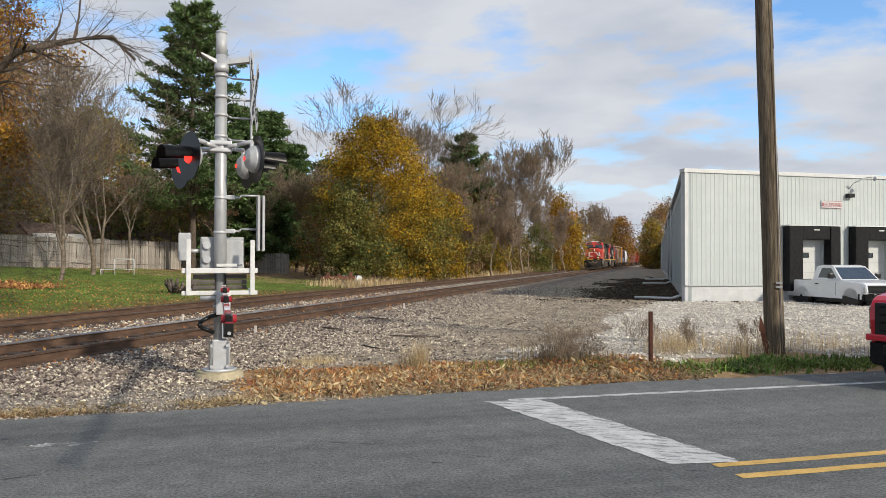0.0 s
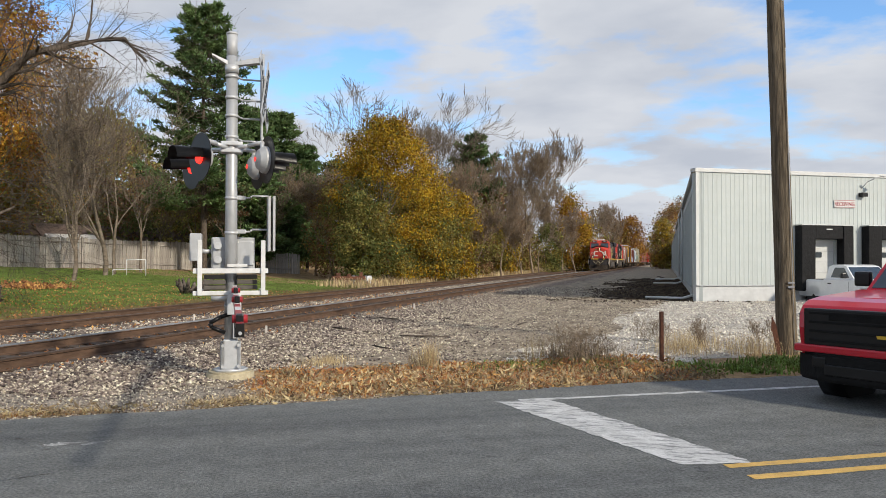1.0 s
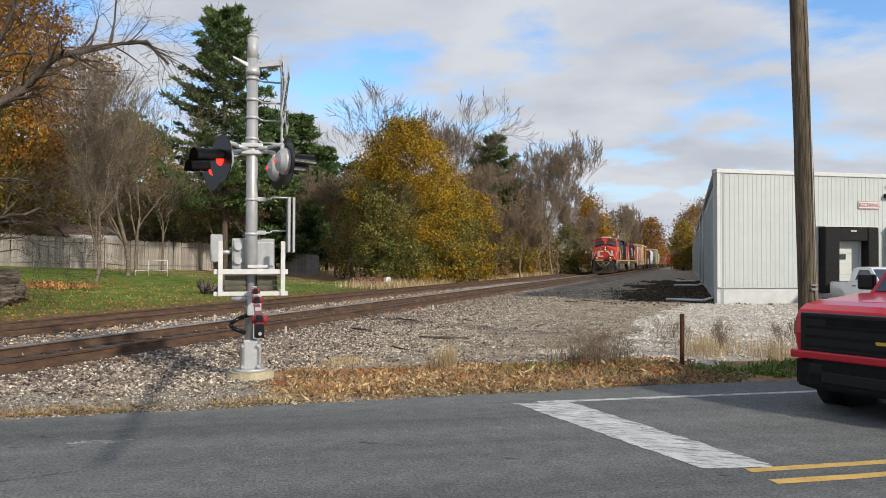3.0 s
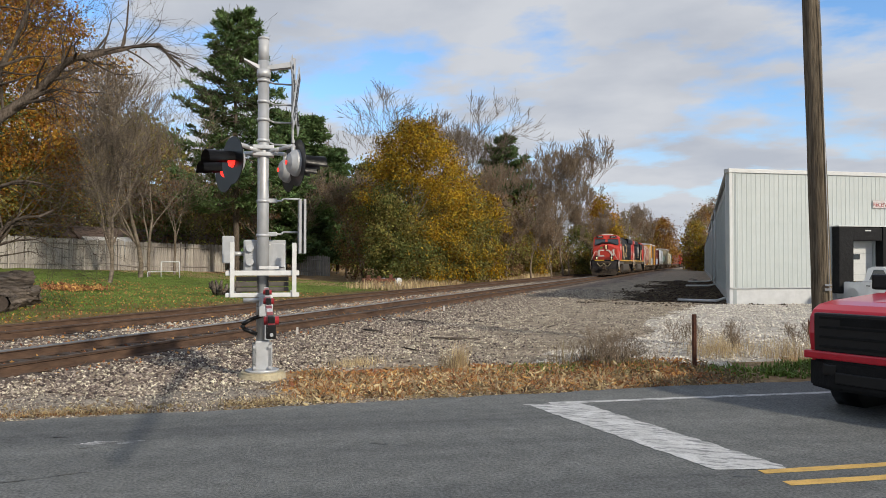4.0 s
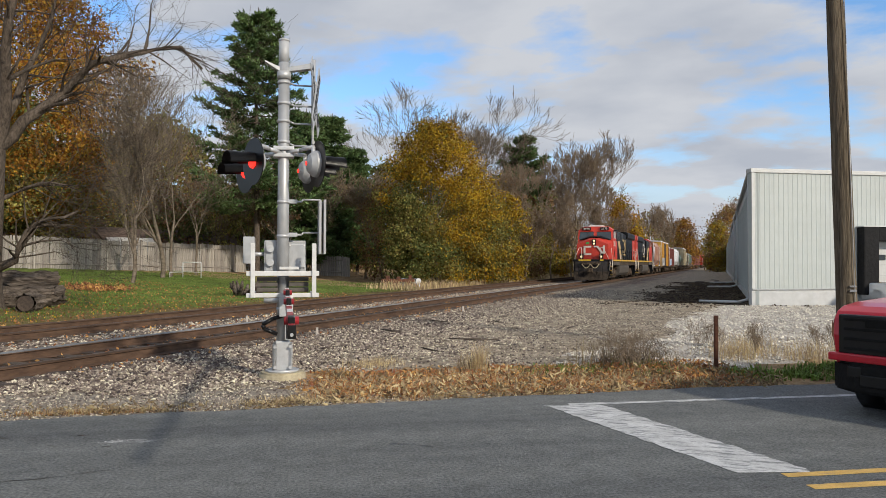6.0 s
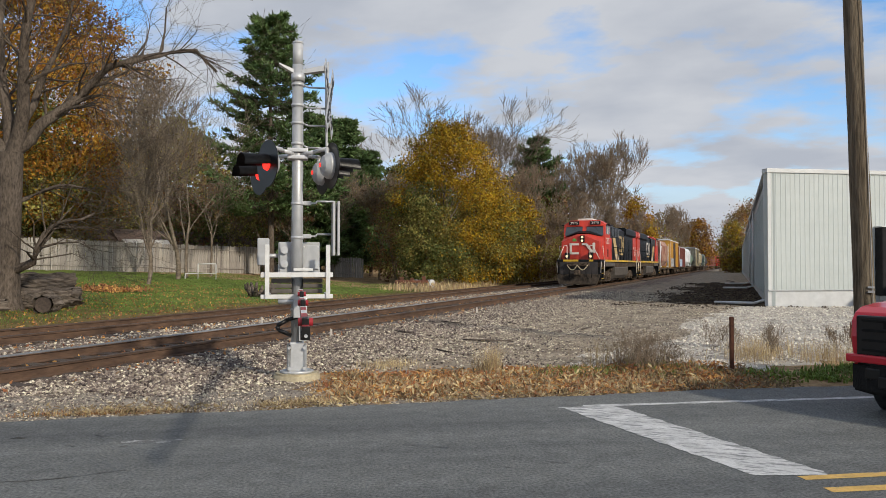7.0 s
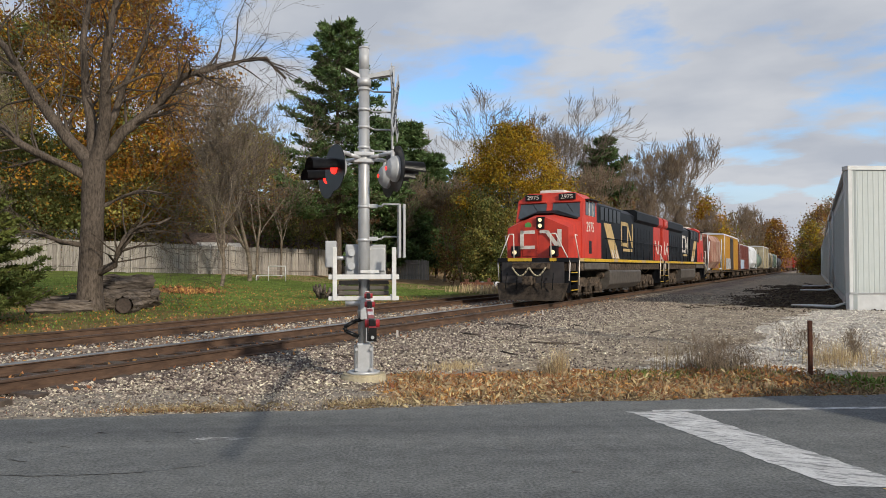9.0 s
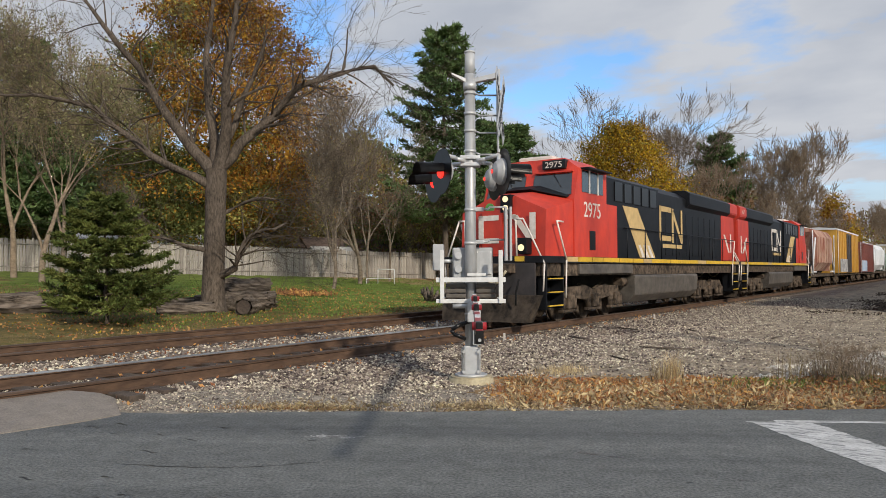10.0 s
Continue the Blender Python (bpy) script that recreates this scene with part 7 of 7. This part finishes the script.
# ---- yard behind the tracks ----
def fence_run(a, b, height, label, seed):
    rng = random.Random(seed)
    A, C = Vector((*a, 0)), Vector((*b, 0))
    n = int((C - A).length / 0.152)
    yaw = math.degrees(math.atan2(C.y - A.y, C.x - A.x))
    f = empty("fence", pose(A.x, A.y, 0, 0, 0, yaw), label, "fence")
    L = (C - A).length
    me = mesh_of(prism(B(), [(-0.07, 0), (0.07, 0), (0.07, height - 0.04), (0.04, height), (-0.04, height), (-0.07, height - 0.04)], -0.011, 0.011, "y"), "plank", "fence_wood")
    for i in range(n):
        s = i / n
        p = A.lerp(C, s)
        o = new("plank", me)
        o.parent = f
        o.matrix_basis = pose(s * L, rng.uniform(-0.008, 0.008), zg(p.x, p.y) + rng.uniform(-0.05, 0.02), rng.uniform(-1, 1), rng.uniform(-1.2, 1.2), 0)
    for i in range(int(L / 2.4) + 1):
        p = A.lerp(C, min(1, i * 2.4 / L))
        part("post", box(B(), -0.05, 0.05, -0.13, -0.02, 0, height + 0.08), "fence_wood", f, "", pose(i * 2.4, 0, zg(p.x, p.y)))
        if i:
            q = A.lerp(C, min(1, (i - 1) * 2.4 / L))
            for z in (0.35, height - 0.35):
                part("rail", pipe(B(), [(i * 2.4 - 2.4, -0.03, zg(q.x, q.y) + z), (i * 2.4, -0.03, zg(p.x, p.y) + z)], 0.04, 4), "fence_wood", f)


def house(x, y, yaw, w, d, h, roof, label, wall="grey_wall", roofm="brown_roof", base=0.0, windows=2):
    H = empty("house", pose(x, y, zg(x, y) + base, 0, 0, yaw), label, "house")
    part("wall", box(B(), -w / 2, w / 2, -d / 2, d / 2, -0.5, h), wall, H)
    part("gable", prism(B(), [(-d / 2, h), (d / 2, h), (0, h + roof)], -w / 2 + 0.02, w / 2 - 0.02, "x"), wall, H)
    for s in (-1, 1):
        bm = B()
        a, b = Vector((0, 0, h + roof + 0.1)), Vector((0, s * (d / 2 + 0.35), h - 0.05 - 0.35 * roof / (d / 2) + 0.1))
        loft(bm, [(-w / 2 - 0.3, a.y, a.z), (w / 2 + 0.3, a.y, a.z), (w / 2 + 0.3, b.y, b.z), (-w / 2 - 0.3, b.y, b.z)], [(-w / 2 - 0.3, a.y, a.z - 0.12), (w / 2 + 0.3, a.y, a.z - 0.12), (w / 2 + 0.3, b.y, b.z - 0.12), (-w / 2 - 0.3, b.y, b.z - 0.12)])
        part("roof", bm, roofm, H)
    for k in range(windows):
        xx = -w / 2 + w * (k + 0.6) / windows
        wn_ = part("window", box(B(), xx - 0.5, xx + 0.5, -d / 2 - 0.05, -d / 2, h - 1.1, h - 0.4), "trim_white", H)
        part("pane", box(B(), xx - 0.43, xx + 0.43, -d / 2 - 0.065, -d / 2 - 0.05, h - 1.04, h - 0.46), "glass_dark", wn_)
    return H


def log(x, y, yaw, length, r, label, seed, lift=0.0, pitch=0.0):
    rng = random.Random(seed)
    t = empty("log", pose(x, y, zg(x, y) + r * 0.8 + lift, 0, pitch, yaw), label, "log", "cut logs in the yard")
    bm = B()
    n, rings = 18, 12
    ridge = [rng.uniform(0.78, 1.1) for j in range(n)]
    rows = []
    for i in range(rings + 1):
        k = 1 + 0.08 * math.sin(i * 1.3 + seed)
        rows.append([bm.verts.new((length * (i / rings - 0.5) + (rng.uniform(-0.12, 0.12) if i in (0, rings) else 0), r * k * ridge[j] * math.cos(2 * math.pi * j / n) * rng.uniform(0.86, 1.1), r * k * ridge[j] * math.sin(2 * math.pi * j / n) * rng.uniform(0.86, 1.1))) for j in range(n)])
    for a, b in zip(rows, rows[1:]):
        for j in range(n):
            bm.faces.new((a[j], a[(j + 1) % n], b[(j + 1) % n], b[j]))
    part("bark", bm, "log", t)
    for s in (-1, 1):
        bm = B()
        rod(bm, (s * (length / 2 - 0.05), 0, 0), (s * (length / 2 + 0.004), 0, 0), r * 0.74, n=14)
        part("cut_end", bm, "tie", t, "dark sawn end")
    return t


def build_yard():
    label = "weathered grey wooden plank fence along the yard"
    fence_run((-53.0, 20.0), (-37.2, 51.3), 2.2, label, 1)
    fence_run((-62, 4), (-53.0, 20.0), 2.2, label, 2)
    x, y = spot(0, 482, 62)
    fence_run((x - 1.4, y - 0.8), (x + 1.3, y + 0.7), 1.7, "short pale wooden plank fence panel by the shed", 3)
    Y10 = 18.92
    for px, d, w, dd, h, rf, wl_, rm, lb, yw in ((445, 68, 15, 7, 2.35, 0.9, "grey_wall", "brown_roof", "low white house behind the plank fence", 60), (630, 70, 10, 6, 2.3, 1.2, "brown_roof", "brown_roof", "dark brown house behind the plank fence", 60), (250, 60, 9, 6, 2.2, 0.9, "grey_wall", "grey_paint", "low grey-white house behind the fence", 62), (740, 70, 6, 5, 2.1, 1.3, "grey_wall", "brown_roof", "pale shed with brown roof at the yard's end", 55), (585, 66, 3.2, 3, 1.75, 0.9, "grey_wall", "grey_wall", "small pale garden shed behind the fence", 65)):
        x, y = spot(Y10, px, d)
        house(x, y, yw, w, dd, h, rf, lb, wl_, rm, -0.35)
    # logs and stumps
    for px, d, L, r, yw, sd in ((55, 24.5, 3.6, 0.38, 50, 1), (30, 26, 2.4, 0.26, 60, 2), (330, 25.5, 1.9, 0.24, 60, 3), (425, 27.6, 2.0, 0.42, 62, 4), (428, 29, 2.6, 0.36, 50, 5), (395, 30, 2.2, 0.25, 55, 6), (440, 26.2, 1.0, 0.34, 120, 7), (310, 30, 2.2, 0.16, 40, 8), (120, 30, 2.4, 0.16, 45, 9), (110, 31, 2.2, 0.15, 55, 10)):
        x, y = spot(Y10, px, d)
        log(x, y, yw, L, r, "cut dark weathered log lying on leaf-strewn grass", sd)
    x, y = spot(Y10, 425, 29.5)
    log(x, y, 55, 2.3, 0.32, "cut dark log stacked on other logs", 21, 0.56)
    x, y = spot(Y10, 775, 36)
    s = empty("stump", pose(x, y, zg(x, y)), "broken brown tree stump with split wood", "stump")
    bm = B()
    for k in range(16):
        a = k * 0.7
        rod(bm, (0.5 * math.cos(a) * random.random() - 0.2, 0.4 * math.sin(a), 0), (0.9 * math.cos(a), 0.7 * math.sin(a), random.uniform(0.2, 0.8)), 0.16, 0.05, n=6)
    part("wood", bm, "log", s)
    # small white pipe goal
    x, y = spot(Y10, 684, 52)
    g = empty("goal_frame", pose(x, y, zg(x, y), 0, 0, 40), "small white pipe goal frame on the lawn", "goal")
    part("front_frame", pipe(B(), [(-0.6, 0, 0), (-0.6, 0, 1.05), (0.55, 0, 1.05), (0.55, 0, 0)], 0.035), "trim_white", g)
    part("rear_frame", pipe(B(), [(-0.6, 0, 0.4), (-1.4, -0.7, 0.4), (-1.4, -0.7, 0)], 0.03), "trim_white", g)
    part("base_bar", pipe(B(), [(-0.6, 0, 0.42), (0.55, 0, 0.38)], 0.02), "trim_white", g)
    # rusty track cart and pale drum
    x, y = spot(0, 600, 49)
    c = empty("track_cart", pose(x, y, zg(x, y), 0, 0, 20), "rusty red steel track cart standing beside the rails", "cart")
    part("bed", box(B(), -1.1, 1.1, -0.5, 0.5, 0.3, 0.5, 0.02), "steel_rust", c)
    for xx in (-0.8, -0.1, 0.7):
        part("bracket", box(B(), xx, xx + 0.2, -0.45, 0.45, 0.5, random.uniform(0.6, 0.8), 0.02), "steel_rust", c)
        part("wheel", rod(B(), (xx, -0.55, 0.2), (xx, -0.45, 0.2), 0.2, n=16), "steel_rust", c)
    x, y = spot(0, 633, 49)
    c = empty("steel_drum", pose(x, y, zg(x, y)), "pale grey steel wheel drum on the ground", "drum")
    part("drum", rod(B(), (-0.2, 0, 0.3), (0.2, 0, 0.3), 0.3, n=20), "car_white", c)
    part("band", rod(B(), (-0.03, 0, 0.3), (0.03, 0, 0.3), 0.31, n=20), "black", c)
    c = copy_thing(c, pose(x - 0.8, y - 0.3, zg(x, y), 0, 0, 60))
    # brush piles of dead leaves on the lawn
    for px, d, n, r in ((530, 38, 900, 1.6), (90, 30, 500, 1.4)):
        x, y = spot(Y10, px, d)
        q = np.random.default_rng(px).normal(0, 1, (n, 3)) * (r * 0.55, r * 0.35, 0.10)
        q[:, 2] = np.abs(q[:, 2]) + 0.03
        v, f = leaf_cloud(q, 1, 0.05, 0.09, np.random.default_rng(3))
        o = raw("leaf_pile", v, f, "rust_leaf")
        o.matrix_basis = pose(x, y, zg(x, y))
        tagged(o, "heap of raked brown leaves on the lawn", "leaves", kind="stuff")


build_yard()


# ---- grasses, weeds and fallen leaves ----
def blades(name, pts, height, width, material, label, lean=0.5, seed=1):
    """Thin bent grass blades, two quads each, joined into one sheet."""
    r = np.random.default_rng(seed)
    n = len(pts)
    a = r.uniform(0, 6.283, n)
    h = r.uniform(height[0], height[1], n)
    w = r.uniform(width[0], width[1], n)
    d = np.stack([np.cos(a), np.sin(a)], 1)
    side = np.stack([-d[:, 1], d[:, 0]], 1) * w[:, None]
    l = r.uniform(0.1, lean, n) * h
    v = np.zeros((n, 6, 3))
    v[:, 0, :2], v[:, 1, :2] = pts[:, :2] - side, pts[:, :2] + side
    m = pts[:, :2] + d * (l * 0.3)[:, None]
    v[:, 2, :2], v[:, 3, :2] = m + side * 0.8, m - side * 0.8
    t = pts[:, :2] + d * l[:, None]
    v[:, 4, :2], v[:, 5, :2] = t + side * 0.2, t - side * 0.2
    v[:, :2, 2] = pts[:, 2:3] - 0.02
    v[:, 2:4, 2] = (pts[:, 2] + h * 0.6)[:, None]
    v[:, 4:, 2] = (pts[:, 2] + h * np.where(l > h, 0.42, 0.95))[:, None]
    i = 6 * np.arange(n)
    f = np.concatenate([np.stack([i, i + 1, i + 2, i + 3], 1), np.stack([i + 3, i + 2, i + 4, i + 5], 1)])
    return tagged(raw(name, v.reshape(-1, 3), f, material), label, "grass", kind="stuff")


def ru(along, across):
    along, across = np.asarray(along, float), np.asarray(across, float)
    x, y = RU.x * along + RN.x * across, RU.y * along + RN.y * across
    return np.stack([x, y, ground_z(x, y)], -1)


def band(n, a0, a1, c0, c1, r, patch=0.0):
    """Places along the verge, gathered into uneven tufts."""
    k = max(1, n // 14)
    ca, cc = r.uniform(a0, a1, k), c0 + (c1 - c0) * r.beta(1.6, 1.6, k)
    i = r.integers(0, k, n)
    return ru(ca[i] + r.normal(0, 0.05 + patch, n), np.maximum(cc[i] + r.normal(0, 0.05 + patch, n), 8.62 + 0.55 * np.clip((ca[i] + 1) / 5, 0, 1)))


def flat_leaves(name, pts, size, material, label, seed):
    r = np.random.default_rng(seed)
    v, f = leaf_cloud(pts + np.array([0, 0, 0.02]), 1, 0.02, size, r, 0.5)
    return tagged(raw(name, v, f, material), label, "leaves", kind="stuff")


def build_verge():
    r = np.random.default_rng(8)
    blades("dry_grass", band(3600, 0.1, 5.2, 9.0, 10.8, r, 0.03), (0.03, 0.13), (0.002, 0.005), "straw", "dry tan grass tufts along the road edge", 2.2, 2)
    blades("dry_grass", band(2600, -0.2, 5.4, 9.1, 11.2, r, 0.03), (0.03, 0.12), (0.003, 0.007), "rust_leaf", "rusty dead grass along the road edge", 2.2, 3)
    blades("dry_grass", ru(-2.45 + r.normal(0, 0.42, 700), 8.84 + np.abs(r.normal(0, 0.10, 700))), (0.02, 0.09), (0.003, 0.006), "straw", "low dry grass at the asphalt edge", 2.4, 4)
    blades("dry_grass", ru(-2.6 + r.normal(0, 0.5, 350), 8.84 + np.abs(r.normal(0, 0.09, 350))), (0.02, 0.06), (0.003, 0.007), "rust_leaf", "rusty dead grass at the asphalt edge", 2.4, 5)
    blades("dry_grass", ru(-0.2 + r.normal(0, 0.35, 600), 9.1 + np.abs(r.normal(0, 0.16, 600))), (0.02, 0.09), (0.003, 0.006), "straw", "low dry grass by the signal foundation", 2.4, 15)
    for n, a0, a1, c0, c1, size, stuff, lab, sd in ((3200, 0.2, 5.2, 9.0, 10.9, 0.10, "straw", "matted pale straw on the verge", 31), (10000, 0.2, 5.8, 9.1, 11.4, 0.07, "rust_leaf", "matted rusty dead weeds on the verge", 32), (5200, 0.2, 6.5, 9.0, 11.3, 0.10, "dry_stalk", "matted brown stalks on the verge", 33), (900, -3.4, 0.2, 8.72, 9.1, 0.07, "dry_stalk", "matted dry weeds at the asphalt edge", 34)):
        p = band(n, a0, a1, c0, c1, r, 0.07)
        p[:, 2] += np.abs(r.normal(0, 0.035, n))
        q = r.normal(0, 1, (n, 3)) * (1, 1, 0.25)
        v, f = needles(p, q, 1, 0.03, size, np.random.default_rng(sd))
        tagged(raw("dead_grass_mat", v, f, stuff), lab, "grass", kind="stuff")
    for a, c, n, h, s in ((2.5, 11.1, 130, 0.50, 0.07), (2.35, 11.1, 80, 0.34, 0.12), (4.3, 11.5, 45, 0.5, 0.12), (4.7, 11.6, 45, 0.55, 0.12), (1.0, 12.1, 300, 0.13, 0.22), (7.9, 12.6, 220, 0.45, 0.3), (7.4, 12.0, 160, 0.4, 0.25), (9.2, 11.6, 220, 0.4, 0.5), (10.6, 11.8, 220, 0.4, 0.6), (5.1, 11.3, 60, 0.36, 0.25), (4.9, 11.3, 30, 0.45, 0.25), (5.6, 10.9, 70, 0.4, 0.15), (8.3, 11.4, 150, 0.42, 0.3)):
        blades("tall_grass", ru(a + r.normal(0, s, 2 * n), c + r.normal(0, s, 2 * n)), (h * 0.3, h * 1.1), (0.0015, 0.0038), "straw" if n > 100 else "dry_stalk", "clump of tall pale dead grass", 0.9, int(a * 10))
    blades("green_weeds", band(3600, 6.2, 12.5, 9.5, 10.7, r, 0.05), (0.03, 0.14), (0.008, 0.020), "blade", "low green weeds at the road edge", 1.8, 6)
    blades("green_weeds", band(900, 3.0, 6, 10.2, 11.4, r, 0.05), (0.04, 0.12), (0.006, 0.014), "blade", "low green weeds among dead leaves", 0.9, 7)
    flat_leaves("fallen_leaves", np.concatenate([band(2600, 2.8, 6.6, 9.8, 11.7, r, 0.12), band(1500, 0.2, 3.0, 9.6, 11.2, r, 0.12)]), 0.045, "rust_leaf", "fallen rust-coloured leaves on the verge", 8)
    # scrubby dead bush
    for a, c, h, sd in ((4.9, 11.3, 0.62, 301), (5.2, 11.45, 0.66, 302), (5.05, 11.15, 0.5, 303)):
        p = ru(a, c)
        bare_tree(p[0], p[1], h, sd, "twig_tan", 5, "tangled dead brown weed bush on the verge", 0.006, 0.7, 0.15, 3, True, "bush")
    blades("dead_bush", ru(5.05 + r.normal(0, 0.24, 600), 11.35 + r.normal(0, 0.16, 600)), (0.08, 0.42), (0.002, 0.004), "twig", "dark dead stems of a verge bush", 0.9, 77)
    for a, c, h, sd in ((7.0, 12.2, 0.75, 311), (7.5, 12.1, 0.7, 312), (9.4, 12.3, 0.6, 313)):
        p = ru(a, c)
        bare_tree(p[0], p[1], h, sd, "twig_tan", 5, "pale dead weed stalks on the verge", 0.005, 0.5, 0.3, 3, True, "bush")
    # lawn, leaf litter, grass beyond the rails
    def lawn_pts(n, x0, x1, y0, y1):
        q = np.stack([r.uniform(x0, x1, n), r.uniform(y0, y1, n)], 1)
        return np.concatenate([q, ground_z(q[:, 0], q[:, 1])[:, None]], 1)
    blades("lawn_grass", lawn_pts(60000, -40, -18.2, 12, 48), (0.03, 0.09), (0.006, 0.014), "blade", "short green lawn grass", 0.9, 9)
    flat_leaves("lawn_leaves", lawn_pts(5200, -34, -17.4, 9, 34), 0.05, "rust_leaf", "scattered fallen leaves on the lawn", 10)
    flat_leaves("lawn_leaves", lawn_pts(700, -30, -17.6, 9, 24), 0.045, "leaf_gold", "scattered yellow leaves on the lawn", 11)
    blades("dry_grass", lawn_pts(9000, -20.5, -16.9, 40, 120), (0.15, 0.6), (0.012, 0.03), "straw", "tall dry grass along the tracks", 0.5, 12)
    blades("dry_grass", lawn_pts(6000, -19.2, -17.0, 8, 44), (0.015, 0.05), (0.004, 0.009), "dry_stalk", "dry grass along the ballast", 2.4, 13)
    q = scatter(3200, -16.8, -8.6, 5, 40)
    flat_leaves("track_leaves", q, 0.04, "rust_leaf", "fallen brown leaves between the rails", 14)
    # driftwood sticks on the ballast
    for k in range(9):
        x, y = r.uniform(-8.3, -3.5), r.uniform(11, 22)
        s = empty("stick", pose(x, y, zg(x, y) + 0.03, 0, 0, r.uniform(0, 180)), "weathered stick lying on the gravel", "stick", "loose sticks")
        part("wood", rod(B(), (-0.35, 0, 0), (0.35, 0, 0.02), 0.02, 0.012, n=6), "log", s)


build_verge()


# ---- road wear ----
def crack(pts, w, name="crack", material="black"):
    vs, fs = [], []
    rng = random.Random(len(pts))
    P_ = []
    for a, b in zip(pts, pts[1:]):
        for i in range(8):
            s = i / 8
            P_.append((a[0] + (b[0] - a[0]) * s + rng.uniform(-0.02, 0.02), a[1] + (b[1] - a[1]) * s + rng.uniform(-0.02, 0.02)))
    for i, (x, y) in enumerate(P_):
        k = w * rng.uniform(0.4, 1.2)
        vs += [(x, y - k, 0.003), (x, y + k, 0.003)]
    fs = [(2 * i, 2 * i + 2, 2 * i + 3, 2 * i + 1) for i in range(len(P_) - 1)]
    tagged(raw(name, vs, fs, material), "narrow crack in the asphalt" if material == "black" else "pale scraped patch on the asphalt", "road wear", kind="structure")


def build_wear():
    crack([(-5.9, 3.6), (-5.35, 3.85), (-4.9, 4.2), (-4.55, 4.65)], 0.008)
    crack([(-3.0, 3.4), (-2.2, 3.7), (-1.4, 3.75)], 0.006)
    for k in range(4):
        crack([(-5.42 + 0.03 * k, 5.20 + 0.05 * k), (-4.92 + 0.02 * k, 5.42 + 0.05 * k)], 0.010, "scrape", "white_line")
    rng = random.Random(3)
    for k in range(120):
        a, c = rng.uniform(-7, 9), rng.uniform(2.6, 8.4)
        p = RU * a + RN * c
        crack([(p.x, p.y), (p.x + rng.uniform(0.05, 0.22), p.y + rng.uniform(-0.02, 0.05))], rng.uniform(0.003, 0.012), "pit")


build_wear()


# ---- what moves ----
def motions():
    for thing, off, turned in TRAIN:
        walk(thing, [(t, on_line(y + off) @ pose(0, 0, 0, 0, 0, turned)) for t, y in TRAIN_Y])
    back = pose(0, 0, 0, 0, 0, RED_TURN).to_3x3() @ Vector((0, -1, 0))
    walk(red_truck, [(t, pose(*(RED_AT + back * s), 0, 0, RED_TURN)) for t, s in RED_BACK])


motions()
